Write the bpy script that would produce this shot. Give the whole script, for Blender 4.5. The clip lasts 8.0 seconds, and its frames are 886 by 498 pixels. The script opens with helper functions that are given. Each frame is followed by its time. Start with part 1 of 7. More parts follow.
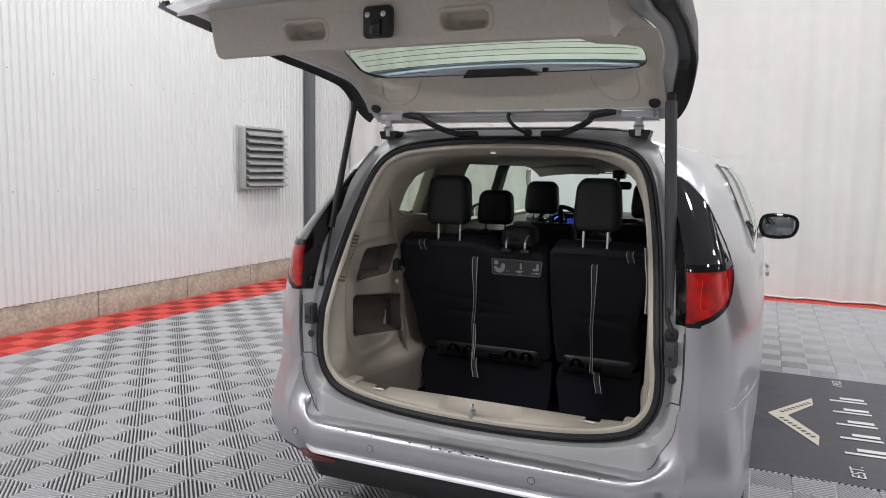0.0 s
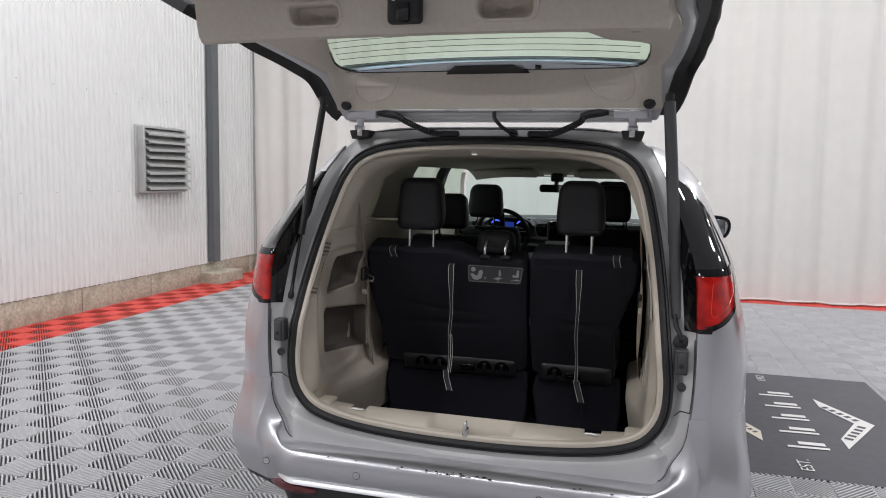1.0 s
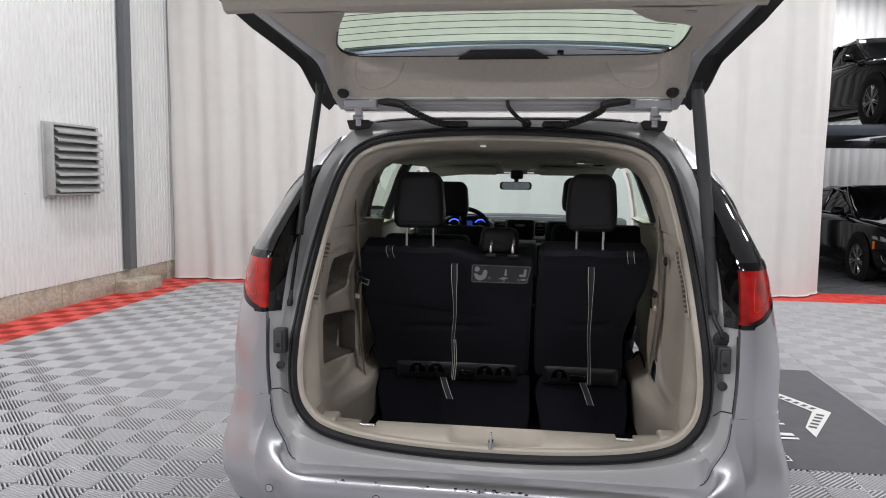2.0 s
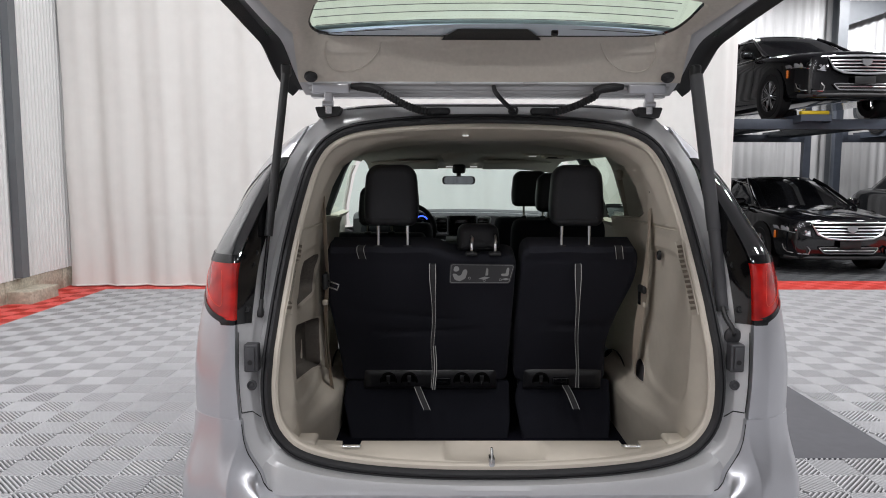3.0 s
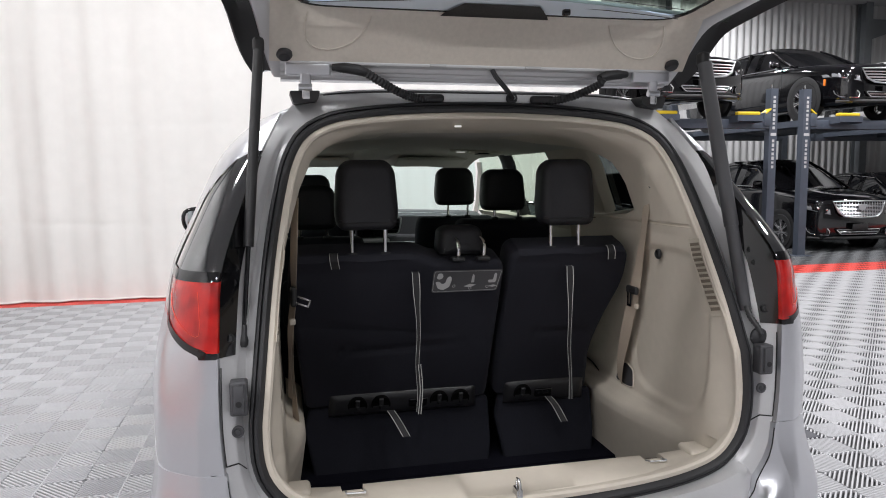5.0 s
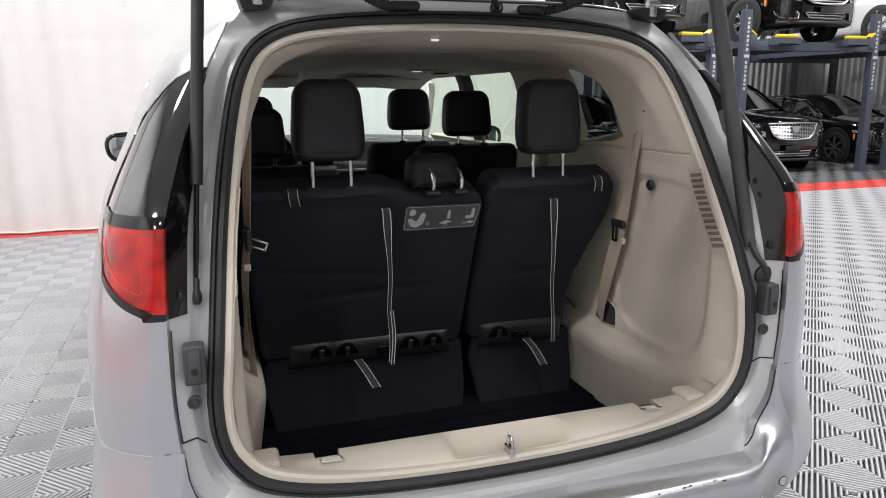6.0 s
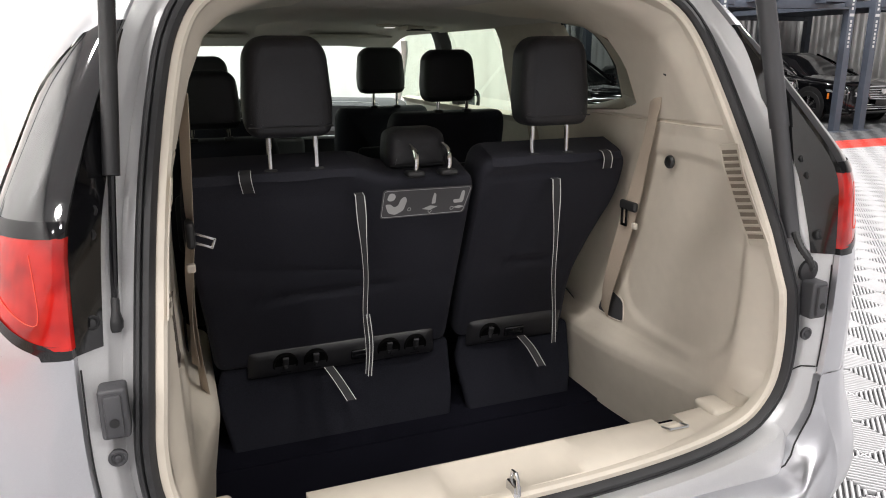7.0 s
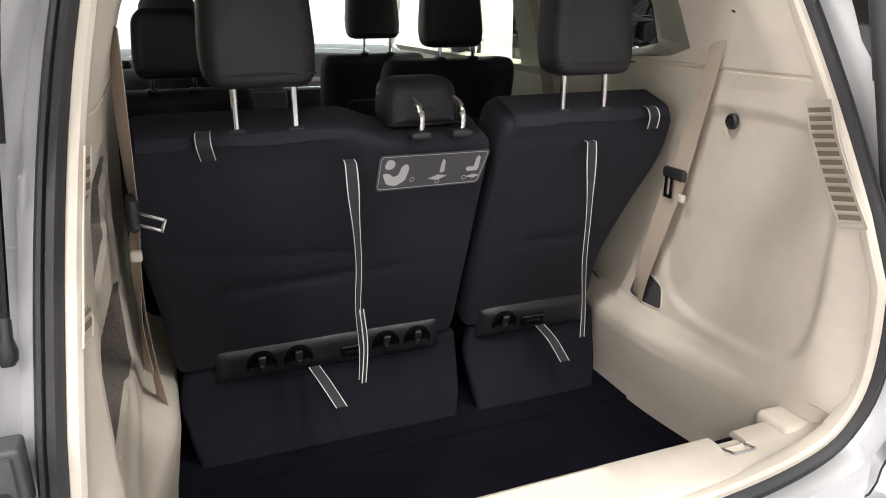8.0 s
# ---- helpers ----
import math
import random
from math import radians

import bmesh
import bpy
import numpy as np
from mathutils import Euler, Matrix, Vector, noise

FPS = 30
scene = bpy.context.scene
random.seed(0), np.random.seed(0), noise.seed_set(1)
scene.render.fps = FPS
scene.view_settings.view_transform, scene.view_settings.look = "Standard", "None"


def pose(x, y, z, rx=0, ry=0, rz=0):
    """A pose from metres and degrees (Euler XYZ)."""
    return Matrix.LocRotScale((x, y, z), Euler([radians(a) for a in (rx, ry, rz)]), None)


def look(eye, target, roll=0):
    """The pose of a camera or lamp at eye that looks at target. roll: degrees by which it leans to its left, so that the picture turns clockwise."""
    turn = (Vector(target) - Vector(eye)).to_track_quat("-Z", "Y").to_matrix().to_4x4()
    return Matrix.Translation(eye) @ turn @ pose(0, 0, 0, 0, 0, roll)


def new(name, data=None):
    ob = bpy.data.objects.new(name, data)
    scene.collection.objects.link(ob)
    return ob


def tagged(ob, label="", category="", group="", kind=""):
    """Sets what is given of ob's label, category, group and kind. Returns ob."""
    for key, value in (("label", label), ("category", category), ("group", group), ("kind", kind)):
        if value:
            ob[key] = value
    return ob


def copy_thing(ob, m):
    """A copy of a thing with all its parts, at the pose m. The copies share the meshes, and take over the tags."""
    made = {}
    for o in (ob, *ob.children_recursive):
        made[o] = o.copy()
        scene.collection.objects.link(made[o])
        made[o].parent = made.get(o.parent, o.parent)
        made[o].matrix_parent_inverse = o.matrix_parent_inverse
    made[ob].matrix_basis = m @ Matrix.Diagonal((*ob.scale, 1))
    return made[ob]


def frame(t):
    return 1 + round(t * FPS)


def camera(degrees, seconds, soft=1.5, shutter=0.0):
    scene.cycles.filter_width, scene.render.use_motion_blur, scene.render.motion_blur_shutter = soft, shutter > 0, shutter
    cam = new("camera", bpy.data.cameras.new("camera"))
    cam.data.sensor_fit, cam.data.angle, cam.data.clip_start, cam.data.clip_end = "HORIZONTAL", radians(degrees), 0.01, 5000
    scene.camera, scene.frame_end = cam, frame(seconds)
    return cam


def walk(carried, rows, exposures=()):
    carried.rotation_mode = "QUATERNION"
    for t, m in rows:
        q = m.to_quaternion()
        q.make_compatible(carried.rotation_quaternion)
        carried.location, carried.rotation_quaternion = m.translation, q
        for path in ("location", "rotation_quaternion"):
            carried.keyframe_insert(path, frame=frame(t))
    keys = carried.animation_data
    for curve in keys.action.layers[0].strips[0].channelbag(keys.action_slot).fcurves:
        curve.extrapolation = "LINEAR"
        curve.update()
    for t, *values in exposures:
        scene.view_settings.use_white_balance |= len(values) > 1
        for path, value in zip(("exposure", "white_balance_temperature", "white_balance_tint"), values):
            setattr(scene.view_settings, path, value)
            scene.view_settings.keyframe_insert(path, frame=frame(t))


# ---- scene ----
cam = camera(63.2, 8.0, 1.0)
METRES, EYE, TILT, LEAN, TURN = 8.0, 1.5, 0.0, 0.0, 0.0
PATH = [
    (0, (0.977, -2.5, 1.593), (0.172, -0.682, 1.372), 1.0),
    (0.5, (0.78, -2.461, 1.564), (0.111, -0.588, 1.354), 0.9),
    (1, (0.56, -2.453, 1.581), (0.046, -0.531, 1.375), 1.1),
    (1.5, (0.327, -2.409, 1.570), (-0.07, -0.459, 1.364), 1.1),
    (1.7, (0.243, -2.385, 1.558), (-0.1, -0.425, 1.360), 1.0),
    (3, (-0.167, -2.125, 1.526), (-0.155, -0.135, 1.323), 0.1),
    (3.5, (-0.318, -2.061, 1.516), (-0.194, -0.074, 1.324), 0.2),
    (4, (-0.465, -2.001, 1.488), (-0.204, -0.026, 1.317), 0.2),
    (4.2, (-0.512, -1.962, 1.481), (-0.203, 0.006, 1.308), -0.0),
    (5.3, (-0.647, -1.697, 1.526), (-0.159, 0.227, 1.285), -0.4),
    (5.5, (-0.664, -1.64, 1.520), (-0.143, 0.271, 1.242), -0.3),
    (6, (-0.671, -1.502, 1.520), (-0.064, 0.357, 1.103), -0.4),
    (6.5, (-0.63, -1.332, 1.532), (0.028, 0.493, 1.045), -0.6),
    (7, (-0.599, -1.162, 1.525), (0.078, 0.645, 1.001), -0.4),
    (7.5, (-0.567, -0.979, 1.513), (0.12, 0.817, 0.964), -0.1),
    (8, (-0.519, -0.822, 1.487), (0.173, 0.939, 0.839), 0.0),
]
walk(cam, [(t, look(eye, target, roll)) for t, eye, target, roll in PATH],
     exposures=[(0, -0.43, 6500, 10), (2.0, -0.40, 6500, 10), (3.5, -0.20, 6500, 10), (4.0, -0.14, 6500, 10), (5.5, 0.05, 6500, 10), (6.0, 0.12, 6580, 10), (6.5, 0.36, 6750, 10), (7.0, 0.62, 6850, 10), (7.5, 0.90, 6750, 10), (8.0, 1.20, 6800, 10)])


# ---- world and large lights ----
world = bpy.data.worlds.new("world")
scene.world = world
world.use_nodes = True
world.node_tree.nodes["Background"].inputs[0].default_value = (0.8, 0.85, 0.9, 1)
world.node_tree.nodes["Background"].inputs[1].default_value = 0.02

CEILING = 5.9
LAMP_POWER = 110.0
# The last two are unseen lamps, placed to brighten the wall behind the lifts.
LAMP_SPOTS = [(x, y) for x in (-3.7, -1.2, 1.3, 3.8) for y in (-5.2, -1.8, 2.2, 5.3)] + [(7.4, 6.0), (7.4, 1.0), (6.2, 8.5), (9.6, 8.5), (12.6, 7.4), (6.2, 13.3), (9.4, 13.3)]


def lamp(x, y, z, size, power, colour=(0.975, 0.972, 1.0)):
    data = bpy.data.lights.new("ceiling_lamp_light", "AREA")
    data.shape, data.size, data.energy, data.color = "DISK", size, power, colour
    ob = new("ceiling_lamp_light", data)
    ob.location = (x, y, z)
    return ob


def row_power(x, y):
    """Power factor by place, set to brighten or dim parts of the room."""
    if x > 6:
        return 2.3 if y > 12 else 1.35
    if x < 0 and y > 4:
        return 0.46
    if x < -3 and y > -4:
        return 0.98
    return 0.78 if y < -4 else (0.40 if y < 0 else (0.60 if y < 4 else 0.62))


for lx, ly in LAMP_SPOTS:
    lamp(lx, ly, CEILING - 0.16, 0.44, LAMP_POWER * row_power(lx, ly))

# ---- materials ----
MATS = {}


def material(name, colour, rough=0.5, metal=0.0, coat=0.0, spec=0.5, grain=0.0, grain_scale=60.0, bump=0.0, bump_scale=200.0,
             stain=0.0, stain_scale=2.0, stain_colour=None, emit=0.0, coat_rough=0.03, sheen=0.0, vary=0.0):
    if name in MATS:
        return MATS[name]
    m = bpy.data.materials.new(name)
    m.use_nodes = True
    nt = m.node_tree
    b = nt.nodes["Principled BSDF"]
    b.inputs["Base Color"].default_value = (*colour, 1)
    b.inputs["Roughness"].default_value = rough
    b.inputs["Metallic"].default_value = metal
    b.inputs["Coat Weight"].default_value = coat
    b.inputs["Coat Roughness"].default_value = coat_rough
    b.inputs["Specular IOR Level"].default_value = spec
    b.inputs["Sheen Weight"].default_value = sheen
    if emit:
        b.inputs["Emission Color"].default_value = (*colour, 1)
        b.inputs["Emission Strength"].default_value = emit
    co = nt.nodes.new("ShaderNodeTexCoord")
    out = None

    def noise_node(scale, detail=4.0):
        n = nt.nodes.new("ShaderNodeTexNoise")
        n.inputs["Scale"].default_value, n.inputs["Detail"].default_value = scale, detail
        nt.links.new(co.outputs["Object"], n.inputs["Vector"])
        return n.outputs["Fac"]

    def mix(fac_socket, a, c, lo, hi):
        r = nt.nodes.new("ShaderNodeMapRange")
        r.inputs["From Min"].default_value, r.inputs["From Max"].default_value = lo, hi
        nt.links.new(fac_socket, r.inputs["Value"])
        x = nt.nodes.new("ShaderNodeMix")
        x.data_type = "RGBA"
        nt.links.new(r.outputs["Result"], x.inputs["Factor"])
        for sock, val in ((x.inputs["A"], a), (x.inputs["B"], c)):
            if isinstance(val, tuple):
                sock.default_value = (*val, 1)
            else:
                nt.links.new(val, sock)
        return x.outputs["Result"]

    if grain:
        out = mix(noise_node(grain_scale), tuple(c * (1 - grain) for c in colour), tuple(min(1, c * (1 + grain)) for c in colour), 0.3, 0.7)
    if stain:
        sc = stain_colour or tuple(c * 0.55 for c in colour)
        base = out if out is not None else colour
        mixed = tuple(colour[i] * (1 - stain) + sc[i] * stain for i in range(3))
        out = mix(noise_node(stain_scale, 6.0), base, mixed, 0.5, 0.72)
    if vary:
        info = nt.nodes.new("ShaderNodeObjectInfo")
        hsv = nt.nodes.new("ShaderNodeHueSaturation")
        r = nt.nodes.new("ShaderNodeMapRange")
        r.inputs["To Min"].default_value, r.inputs["To Max"].default_value = 1 - vary, 1 + vary
        nt.links.new(info.outputs["Random"], r.inputs["Value"])
        nt.links.new(r.outputs["Result"], hsv.inputs["Value"])
        if out is not None:
            nt.links.new(out, hsv.inputs["Color"])
        else:
            hsv.inputs["Color"].default_value = (*colour, 1)
        out = hsv.outputs["Color"]
    if out is not None:
        nt.links.new(out, b.inputs["Base Color"])
    if bump:
        bn = nt.nodes.new("ShaderNodeBump")
        bn.inputs["Strength"].default_value = bump
        bn.inputs["Distance"].default_value = 0.002
        nt.links.new(noise_node(bump_scale, 3.0), bn.inputs["Height"])
        nt.links.new(bn.outputs["Normal"], b.inputs["Normal"])
    MATS[name] = m
    return m


def glass_material(name, tint, rough=0.0, opacity=0.15):
    m = bpy.data.materials.new(name)
    m.use_nodes = True
    nt = m.node_tree
    b = nt.nodes["Principled BSDF"]
    nt.nodes.remove(b)
    tr = nt.nodes.new("ShaderNodeBsdfTransparent")
    tr.inputs["Color"].default_value = (*tint, 1)
    gl = nt.nodes.new("ShaderNodeBsdfGlossy")
    gl.inputs["Roughness"].default_value = rough
    gl.inputs["Color"].default_value = (0.9, 0.95, 0.95, 1)
    fr = nt.nodes.new("ShaderNodeLayerWeight")
    fr.inputs["Blend"].default_value = 0.5
    pw = nt.nodes.new("ShaderNodeMath")
    pw.operation = "POWER"
    pw.inputs[1].default_value = 4.0
    nt.links.new(fr.outputs["Facing"], pw.inputs[0])
    ml = nt.nodes.new("ShaderNodeMath")
    ml.operation = "MULTIPLY_ADD"
    ml.inputs[1].default_value, ml.inputs[2].default_value = 0.55, 0.04
    nt.links.new(pw.outputs[0], ml.inputs[0])
    mx = nt.nodes.new("ShaderNodeMixShader")
    nt.links.new(ml.outputs[0], mx.inputs["Fac"])
    nt.links.new(tr.outputs["BSDF"], mx.inputs[1])
    nt.links.new(gl.outputs["BSDF"], mx.inputs[2])
    nt.links.new(mx.outputs["Shader"], nt.nodes["Material Output"].inputs["Surface"])
    MATS[name] = m
    return m


silver = material("silver_paint", (0.57, 0.575, 0.605), rough=0.29, metal=0.82, coat=0.6, grain=0.06, grain_scale=900, coat_rough=0.05)
jamb_silver = material("jamb_silver_paint", (0.57, 0.57, 0.575), rough=0.38, metal=0.32, coat=0.3, grain=0.04, grain_scale=500)
gap_black = material("panel_gap_black", (0.012, 0.012, 0.013), rough=0.6)
rubber = material("rubber_seal", (0.022, 0.022, 0.024), rough=0.55, bump=0.3, bump_scale=300)
black_plastic = material("black_plastic", (0.02, 0.02, 0.021), rough=0.45, bump=0.25, bump_scale=500)
grey_plastic = material("dark_grey_plastic", (0.06, 0.06, 0.065), rough=0.5, bump=0.2, bump_scale=500)
beige = material("beige_trim_plastic", (0.645, 0.585, 0.495), rough=0.55, grain=0.025, grain_scale=30, bump=0.18, bump_scale=700, stain=0.08, stain_scale=5)
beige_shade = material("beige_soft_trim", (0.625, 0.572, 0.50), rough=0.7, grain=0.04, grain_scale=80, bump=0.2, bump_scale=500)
headliner_mat = material("headliner_cloth", (0.58, 0.545, 0.50), rough=0.95, grain=0.05, grain_scale=400, bump=0.3, bump_scale=900)
seat_black = material("black_seat_cloth", (0.0170, 0.0175, 0.0245), rough=0.72, spec=0.22, sheen=0.03, grain=0.2, grain_scale=350, bump=0.35, bump_scale=900)
seat_leather = material("black_leatherette", (0.014, 0.014, 0.017), rough=0.46, spec=0.4, bump=0.35, bump_scale=400, grain=0.1, grain_scale=120)
carpet = material("black_carpet", (0.006, 0.006, 0.010), rough=1.0, spec=0.05, grain=0.3, grain_scale=500, bump=0.6, bump_scale=800)
strap_mat = material("black_webbing", (0.02, 0.02, 0.022), rough=0.8, bump=0.3, bump_scale=900)
white_thread = material("white_webbing_edge", (0.62, 0.62, 0.6), rough=0.8)
chrome = material("chrome", (0.85, 0.85, 0.86), rough=0.08, metal=1.0)
strip_chrome = material("bright_strip", (0.80, 0.81, 0.83), rough=0.30, metal=0.5)
steel = material("bright_steel", (0.62, 0.62, 0.62), rough=0.25, metal=1.0)
red_lens = material("red_lens", (0.50, 0.010, 0.008), rough=0.06, coat=0.5, spec=0.45)


def flute_lens(m):
    """Fine vertical flutes and cloudy depth inside a red lens."""
    nt = m.node_tree
    b = nt.nodes["Principled BSDF"]
    co = nt.nodes["Texture Coordinate"]
    wave = nt.nodes.new("ShaderNodeTexWave")
    wave.bands_direction = "Y"
    wave.inputs["Scale"].default_value, wave.inputs["Distortion"].default_value = 34, 1.2
    cloud = nt.nodes.new("ShaderNodeTexNoise")
    cloud.inputs["Scale"].default_value, cloud.inputs["Detail"].default_value = 13, 2
    mul = nt.nodes.new("ShaderNodeMath")
    mul.operation = "MULTIPLY_ADD"
    mul.inputs[1].default_value = 0.02
    ramp = nt.nodes.new("ShaderNodeValToRGB")
    ramp.color_ramp.elements[0].position, ramp.color_ramp.elements[0].color = 0.36, (0.26, 0.003, 0.003, 1)
    ramp.color_ramp.elements[1].position, ramp.color_ramp.elements[1].color = 0.68, (0.66, 0.014, 0.009, 1)
    for n in (wave, cloud):
        nt.links.new(co.outputs["Object"], n.inputs["Vector"])
    nt.links.new(wave.outputs["Fac"], mul.inputs[0])
    nt.links.new(cloud.outputs["Fac"], mul.inputs[2])
    nt.links.new(mul.outputs[0], ramp.inputs["Fac"])
    nt.links.new(ramp.outputs["Color"], b.inputs["Base Color"])


flute_lens(red_lens)
red_lens_deep = material("dark_red_lens", (0.095, 0.004, 0.006), rough=0.2, coat=1.0)
gloss_black = material("gloss_black", (0.006, 0.006, 0.007), rough=0.06, spec=0.6)
privacy = material("black_privacy_glass", (0.008, 0.009, 0.010), rough=0.05, spec=1.0, coat=1.0, coat_rough=0.02)
flap_cloth = material("black_flap_carpet", (0.0130, 0.0135, 0.0185), rough=0.9, spec=0.1, grain=0.25, grain_scale=300, bump=0.5, bump_scale=800)
pocket_felt = material("dark_pocket_felt", (0.19, 0.17, 0.15), rough=1.0, spec=0.05, grain=0.3, grain_scale=260, bump=0.6, bump_scale=500)
# mirror face: the dark surroundings it reflects are put into its colour
mirror_dark_view = material("dark_mirror_glass", (0.30, 0.33, 0.34), rough=0.04, metal=1.0)
belt_mat = material("beige_belt_webbing", (0.47, 0.39, 0.31), rough=0.8, grain=0.05, grain_scale=300, bump=0.3, bump_scale=900)
label_mat = material("grey_label_print", (0.075, 0.075, 0.08), rough=0.6)
lamp_white = material("white_lamp_lens", (0.85, 0.85, 0.83), rough=0.2, emit=0.5)
label_ink = material("white_label_ink", (0.48, 0.48, 0.48), rough=0.7)
clear_glass = glass_material("clear_window_glass", (0.84, 0.97, 0.94))
tint_glass = glass_material("tinted_window_glass", (0.66, 0.78, 0.66))
dark_glass = glass_material("privacy_glass", (0.20, 0.23, 0.22))
wall_metal = material("white_corrugated_metal", (0.83, 0.83, 0.82), rough=0.42, spec=0.4, stain=0.05, stain_scale=1.5, grain=0.015, grain_scale=3)
concrete = material("bare_concrete", (0.52, 0.475, 0.385), rough=0.9, grain=0.25, grain_scale=30, stain=0.6, stain_scale=6.5, stain_colour=(0.25, 0.205, 0.15), bump=1.0, bump_scale=38)
curtain_mat = material("white_canvas_curtain", (0.79, 0.775, 0.745), rough=0.9, grain=0.02, grain_scale=6, stain=0.06, stain_scale=1.2, bump=0.25, bump_scale=150)
column_mat = material("dark_grey_steel_column", (0.135, 0.145, 0.155), rough=0.5, grain=0.06, grain_scale=8)
vent_mat = material("galvanised_vent", (0.50, 0.51, 0.50), rough=0.5, metal=0.35, stain=0.25, stain_scale=6, grain=0.04, grain_scale=20)
tile_grey = material("grey_ribbed_tile", (0.455, 0.455, 0.467), rough=0.55, spec=0.38, grain=0.04, grain_scale=25, stain=0.10, stain_scale=1.3, vary=0.05)
tile_red = material("red_ribbed_tile", (0.70, 0.065, 0.048), rough=0.4, grain=0.05, grain_scale=25, stain=0.12, stain_scale=1.3, vary=0.05)
tile_dark = material("dark_grey_tile", (0.10, 0.105, 0.11), rough=0.4, grain=0.06, grain_scale=20, vary=0.05)
ground_mat = material("dark_slab", (0.10, 0.10, 0.104), rough=0.85, grain=0.2, grain_scale=12)
mat_vinyl = material("dark_grey_vinyl_mat", (0.095, 0.095, 0.105), rough=0.72, spec=0.25, grain=0.06, grain_scale=15, stain=0.18, stain_scale=2.0)
mat_print = material("white_floor_print", (0.66, 0.65, 0.63), rough=0.5)
mat_print_tan = material("cream_floor_print", (0.62, 0.57, 0.47), rough=0.5)
car_black = material("black_car_paint", (0.004, 0.004, 0.005), rough=0.08, coat=0.5, spec=0.5, coat_rough=0.02)
lift_blue = material("slate_blue_lift_steel", (0.06, 0.072, 0.095), rough=0.45, grain=0.08, grain_scale=10)
# spoiler underside as seen through the glass, its pale light put into the colour
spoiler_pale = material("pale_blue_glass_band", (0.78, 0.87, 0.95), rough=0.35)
hook_plastic = material("black_hook_plastic", (0.013, 0.013, 0.015), rough=0.36, bump=0.2, bump_scale=400)
# near-black for the shade inside the hook cups
hook_hole_shade = material("black_hook_recess", (0.002, 0.002, 0.002), rough=0.9, spec=0.1)
hook_tongue_mat = material("shiny_hook_plastic", (0.030, 0.030, 0.032), rough=0.25, spec=0.6)
vent_silver = material("silver_vent_trim", (0.62, 0.62, 0.64), rough=0.38, metal=0.2)
lens_bright = material("bright_red_light_guide", (0.80, 0.09, 0.05), rough=0.15, coat=0.5)
# beige grille slits, with the shade inside them put into the colour
slot_shade = material("brown_vent_slot", (0.24, 0.20, 0.155), rough=0.7)
satin = material("satin_chrome", (0.62, 0.63, 0.65), rough=0.28, metal=0.9)
# unseen south wall, kept grey to darken what the van's paint reflects
south_grey = material("grey_painted_bay_door", (0.36, 0.36, 0.37), rough=0.55, grain=0.03, grain_scale=3)
yellow = material("yellow_paint", (0.72, 0.50, 0.02), rough=0.5)
tyre_mat = material("tyre_rubber", (0.015, 0.015, 0.016), rough=0.8, bump=0.3, bump_scale=120)
alloy = material("alloy_wheel", (0.5, 0.5, 0.51), rough=0.25, metal=0.9)
lamp_glass = material("headlamp_lens", (0.75, 0.77, 0.8), rough=0.08, metal=0.7, coat=1.0)
ceiling_mat = material("dark_ceiling_deck", (0.40, 0.40, 0.41), rough=0.7, grain=0.05, grain_scale=4)
back_wall_mat = material("grey_corrugated_metal", (0.50, 0.50, 0.50), rough=0.5, grain=0.03, grain_scale=3)
tube_glow = material("lamp_diffuser", (1.0, 0.97, 0.93), emit=6.0)
dash_mat = material("dark_dash_plastic", (0.055, 0.055, 0.06), rough=0.55, bump=0.3, bump_scale=300)
blue_screen = material("dim_blue_display", (0.03, 0.08, 0.5), emit=0.5)
blue_glow = material("blue_gauge_light", (0.05, 0.12, 1.0), emit=3.0)
white_paint_car = material("white_car_paint", (0.72, 0.72, 0.72), rough=0.25, coat=1.0)

# ---- mesh builders: each gives (points, faces) ----


def join(*gs):
    vs, fs = [], []
    for g in gs:
        k = len(vs)
        vs += [tuple(p) for p in g[0]]
        fs += [tuple(i + k for i in f) for f in g[1]]
    return vs, fs


def moved(g, m):
    return [tuple(m @ Vector(p)) for p in g[0]], g[1]


def mirrored(g):
    return [(-p[0], p[1], p[2]) for p in g[0]], [tuple(reversed(f)) for f in g[1]]


def loft(rings, wrap=False, caps=False, back=False):
    """A skin over rings of equal length; wrap closes each ring."""
    n = len(rings[0])
    vs = [tuple(p) for r in rings for p in r]
    fs = []
    for i in range(len(rings) - 1):
        for j in range(n if wrap else n - 1):
            a, b = i * n + j, i * n + (j + 1) % n
            fs.append((a, b, b + n, a + n))
    if caps:
        fs.append(tuple(reversed(range(n))))
        fs.append(tuple(range((len(rings) - 1) * n, len(rings) * n)))
    if back:
        fs = [tuple(reversed(f)) for f in fs]
    return vs, fs


def box(cx, cy, cz, sx, sy, sz):
    vs = [(cx + a * sx / 2, cy + b * sy / 2, cz + c * sz / 2) for c in (-1, 1) for b in (-1, 1) for a in (-1, 1)]
    return vs, [(0, 2, 3, 1), (4, 5, 7, 6), (0, 1, 5, 4), (2, 6, 7, 3), (0, 4, 6, 2), (1, 3, 7, 5)]


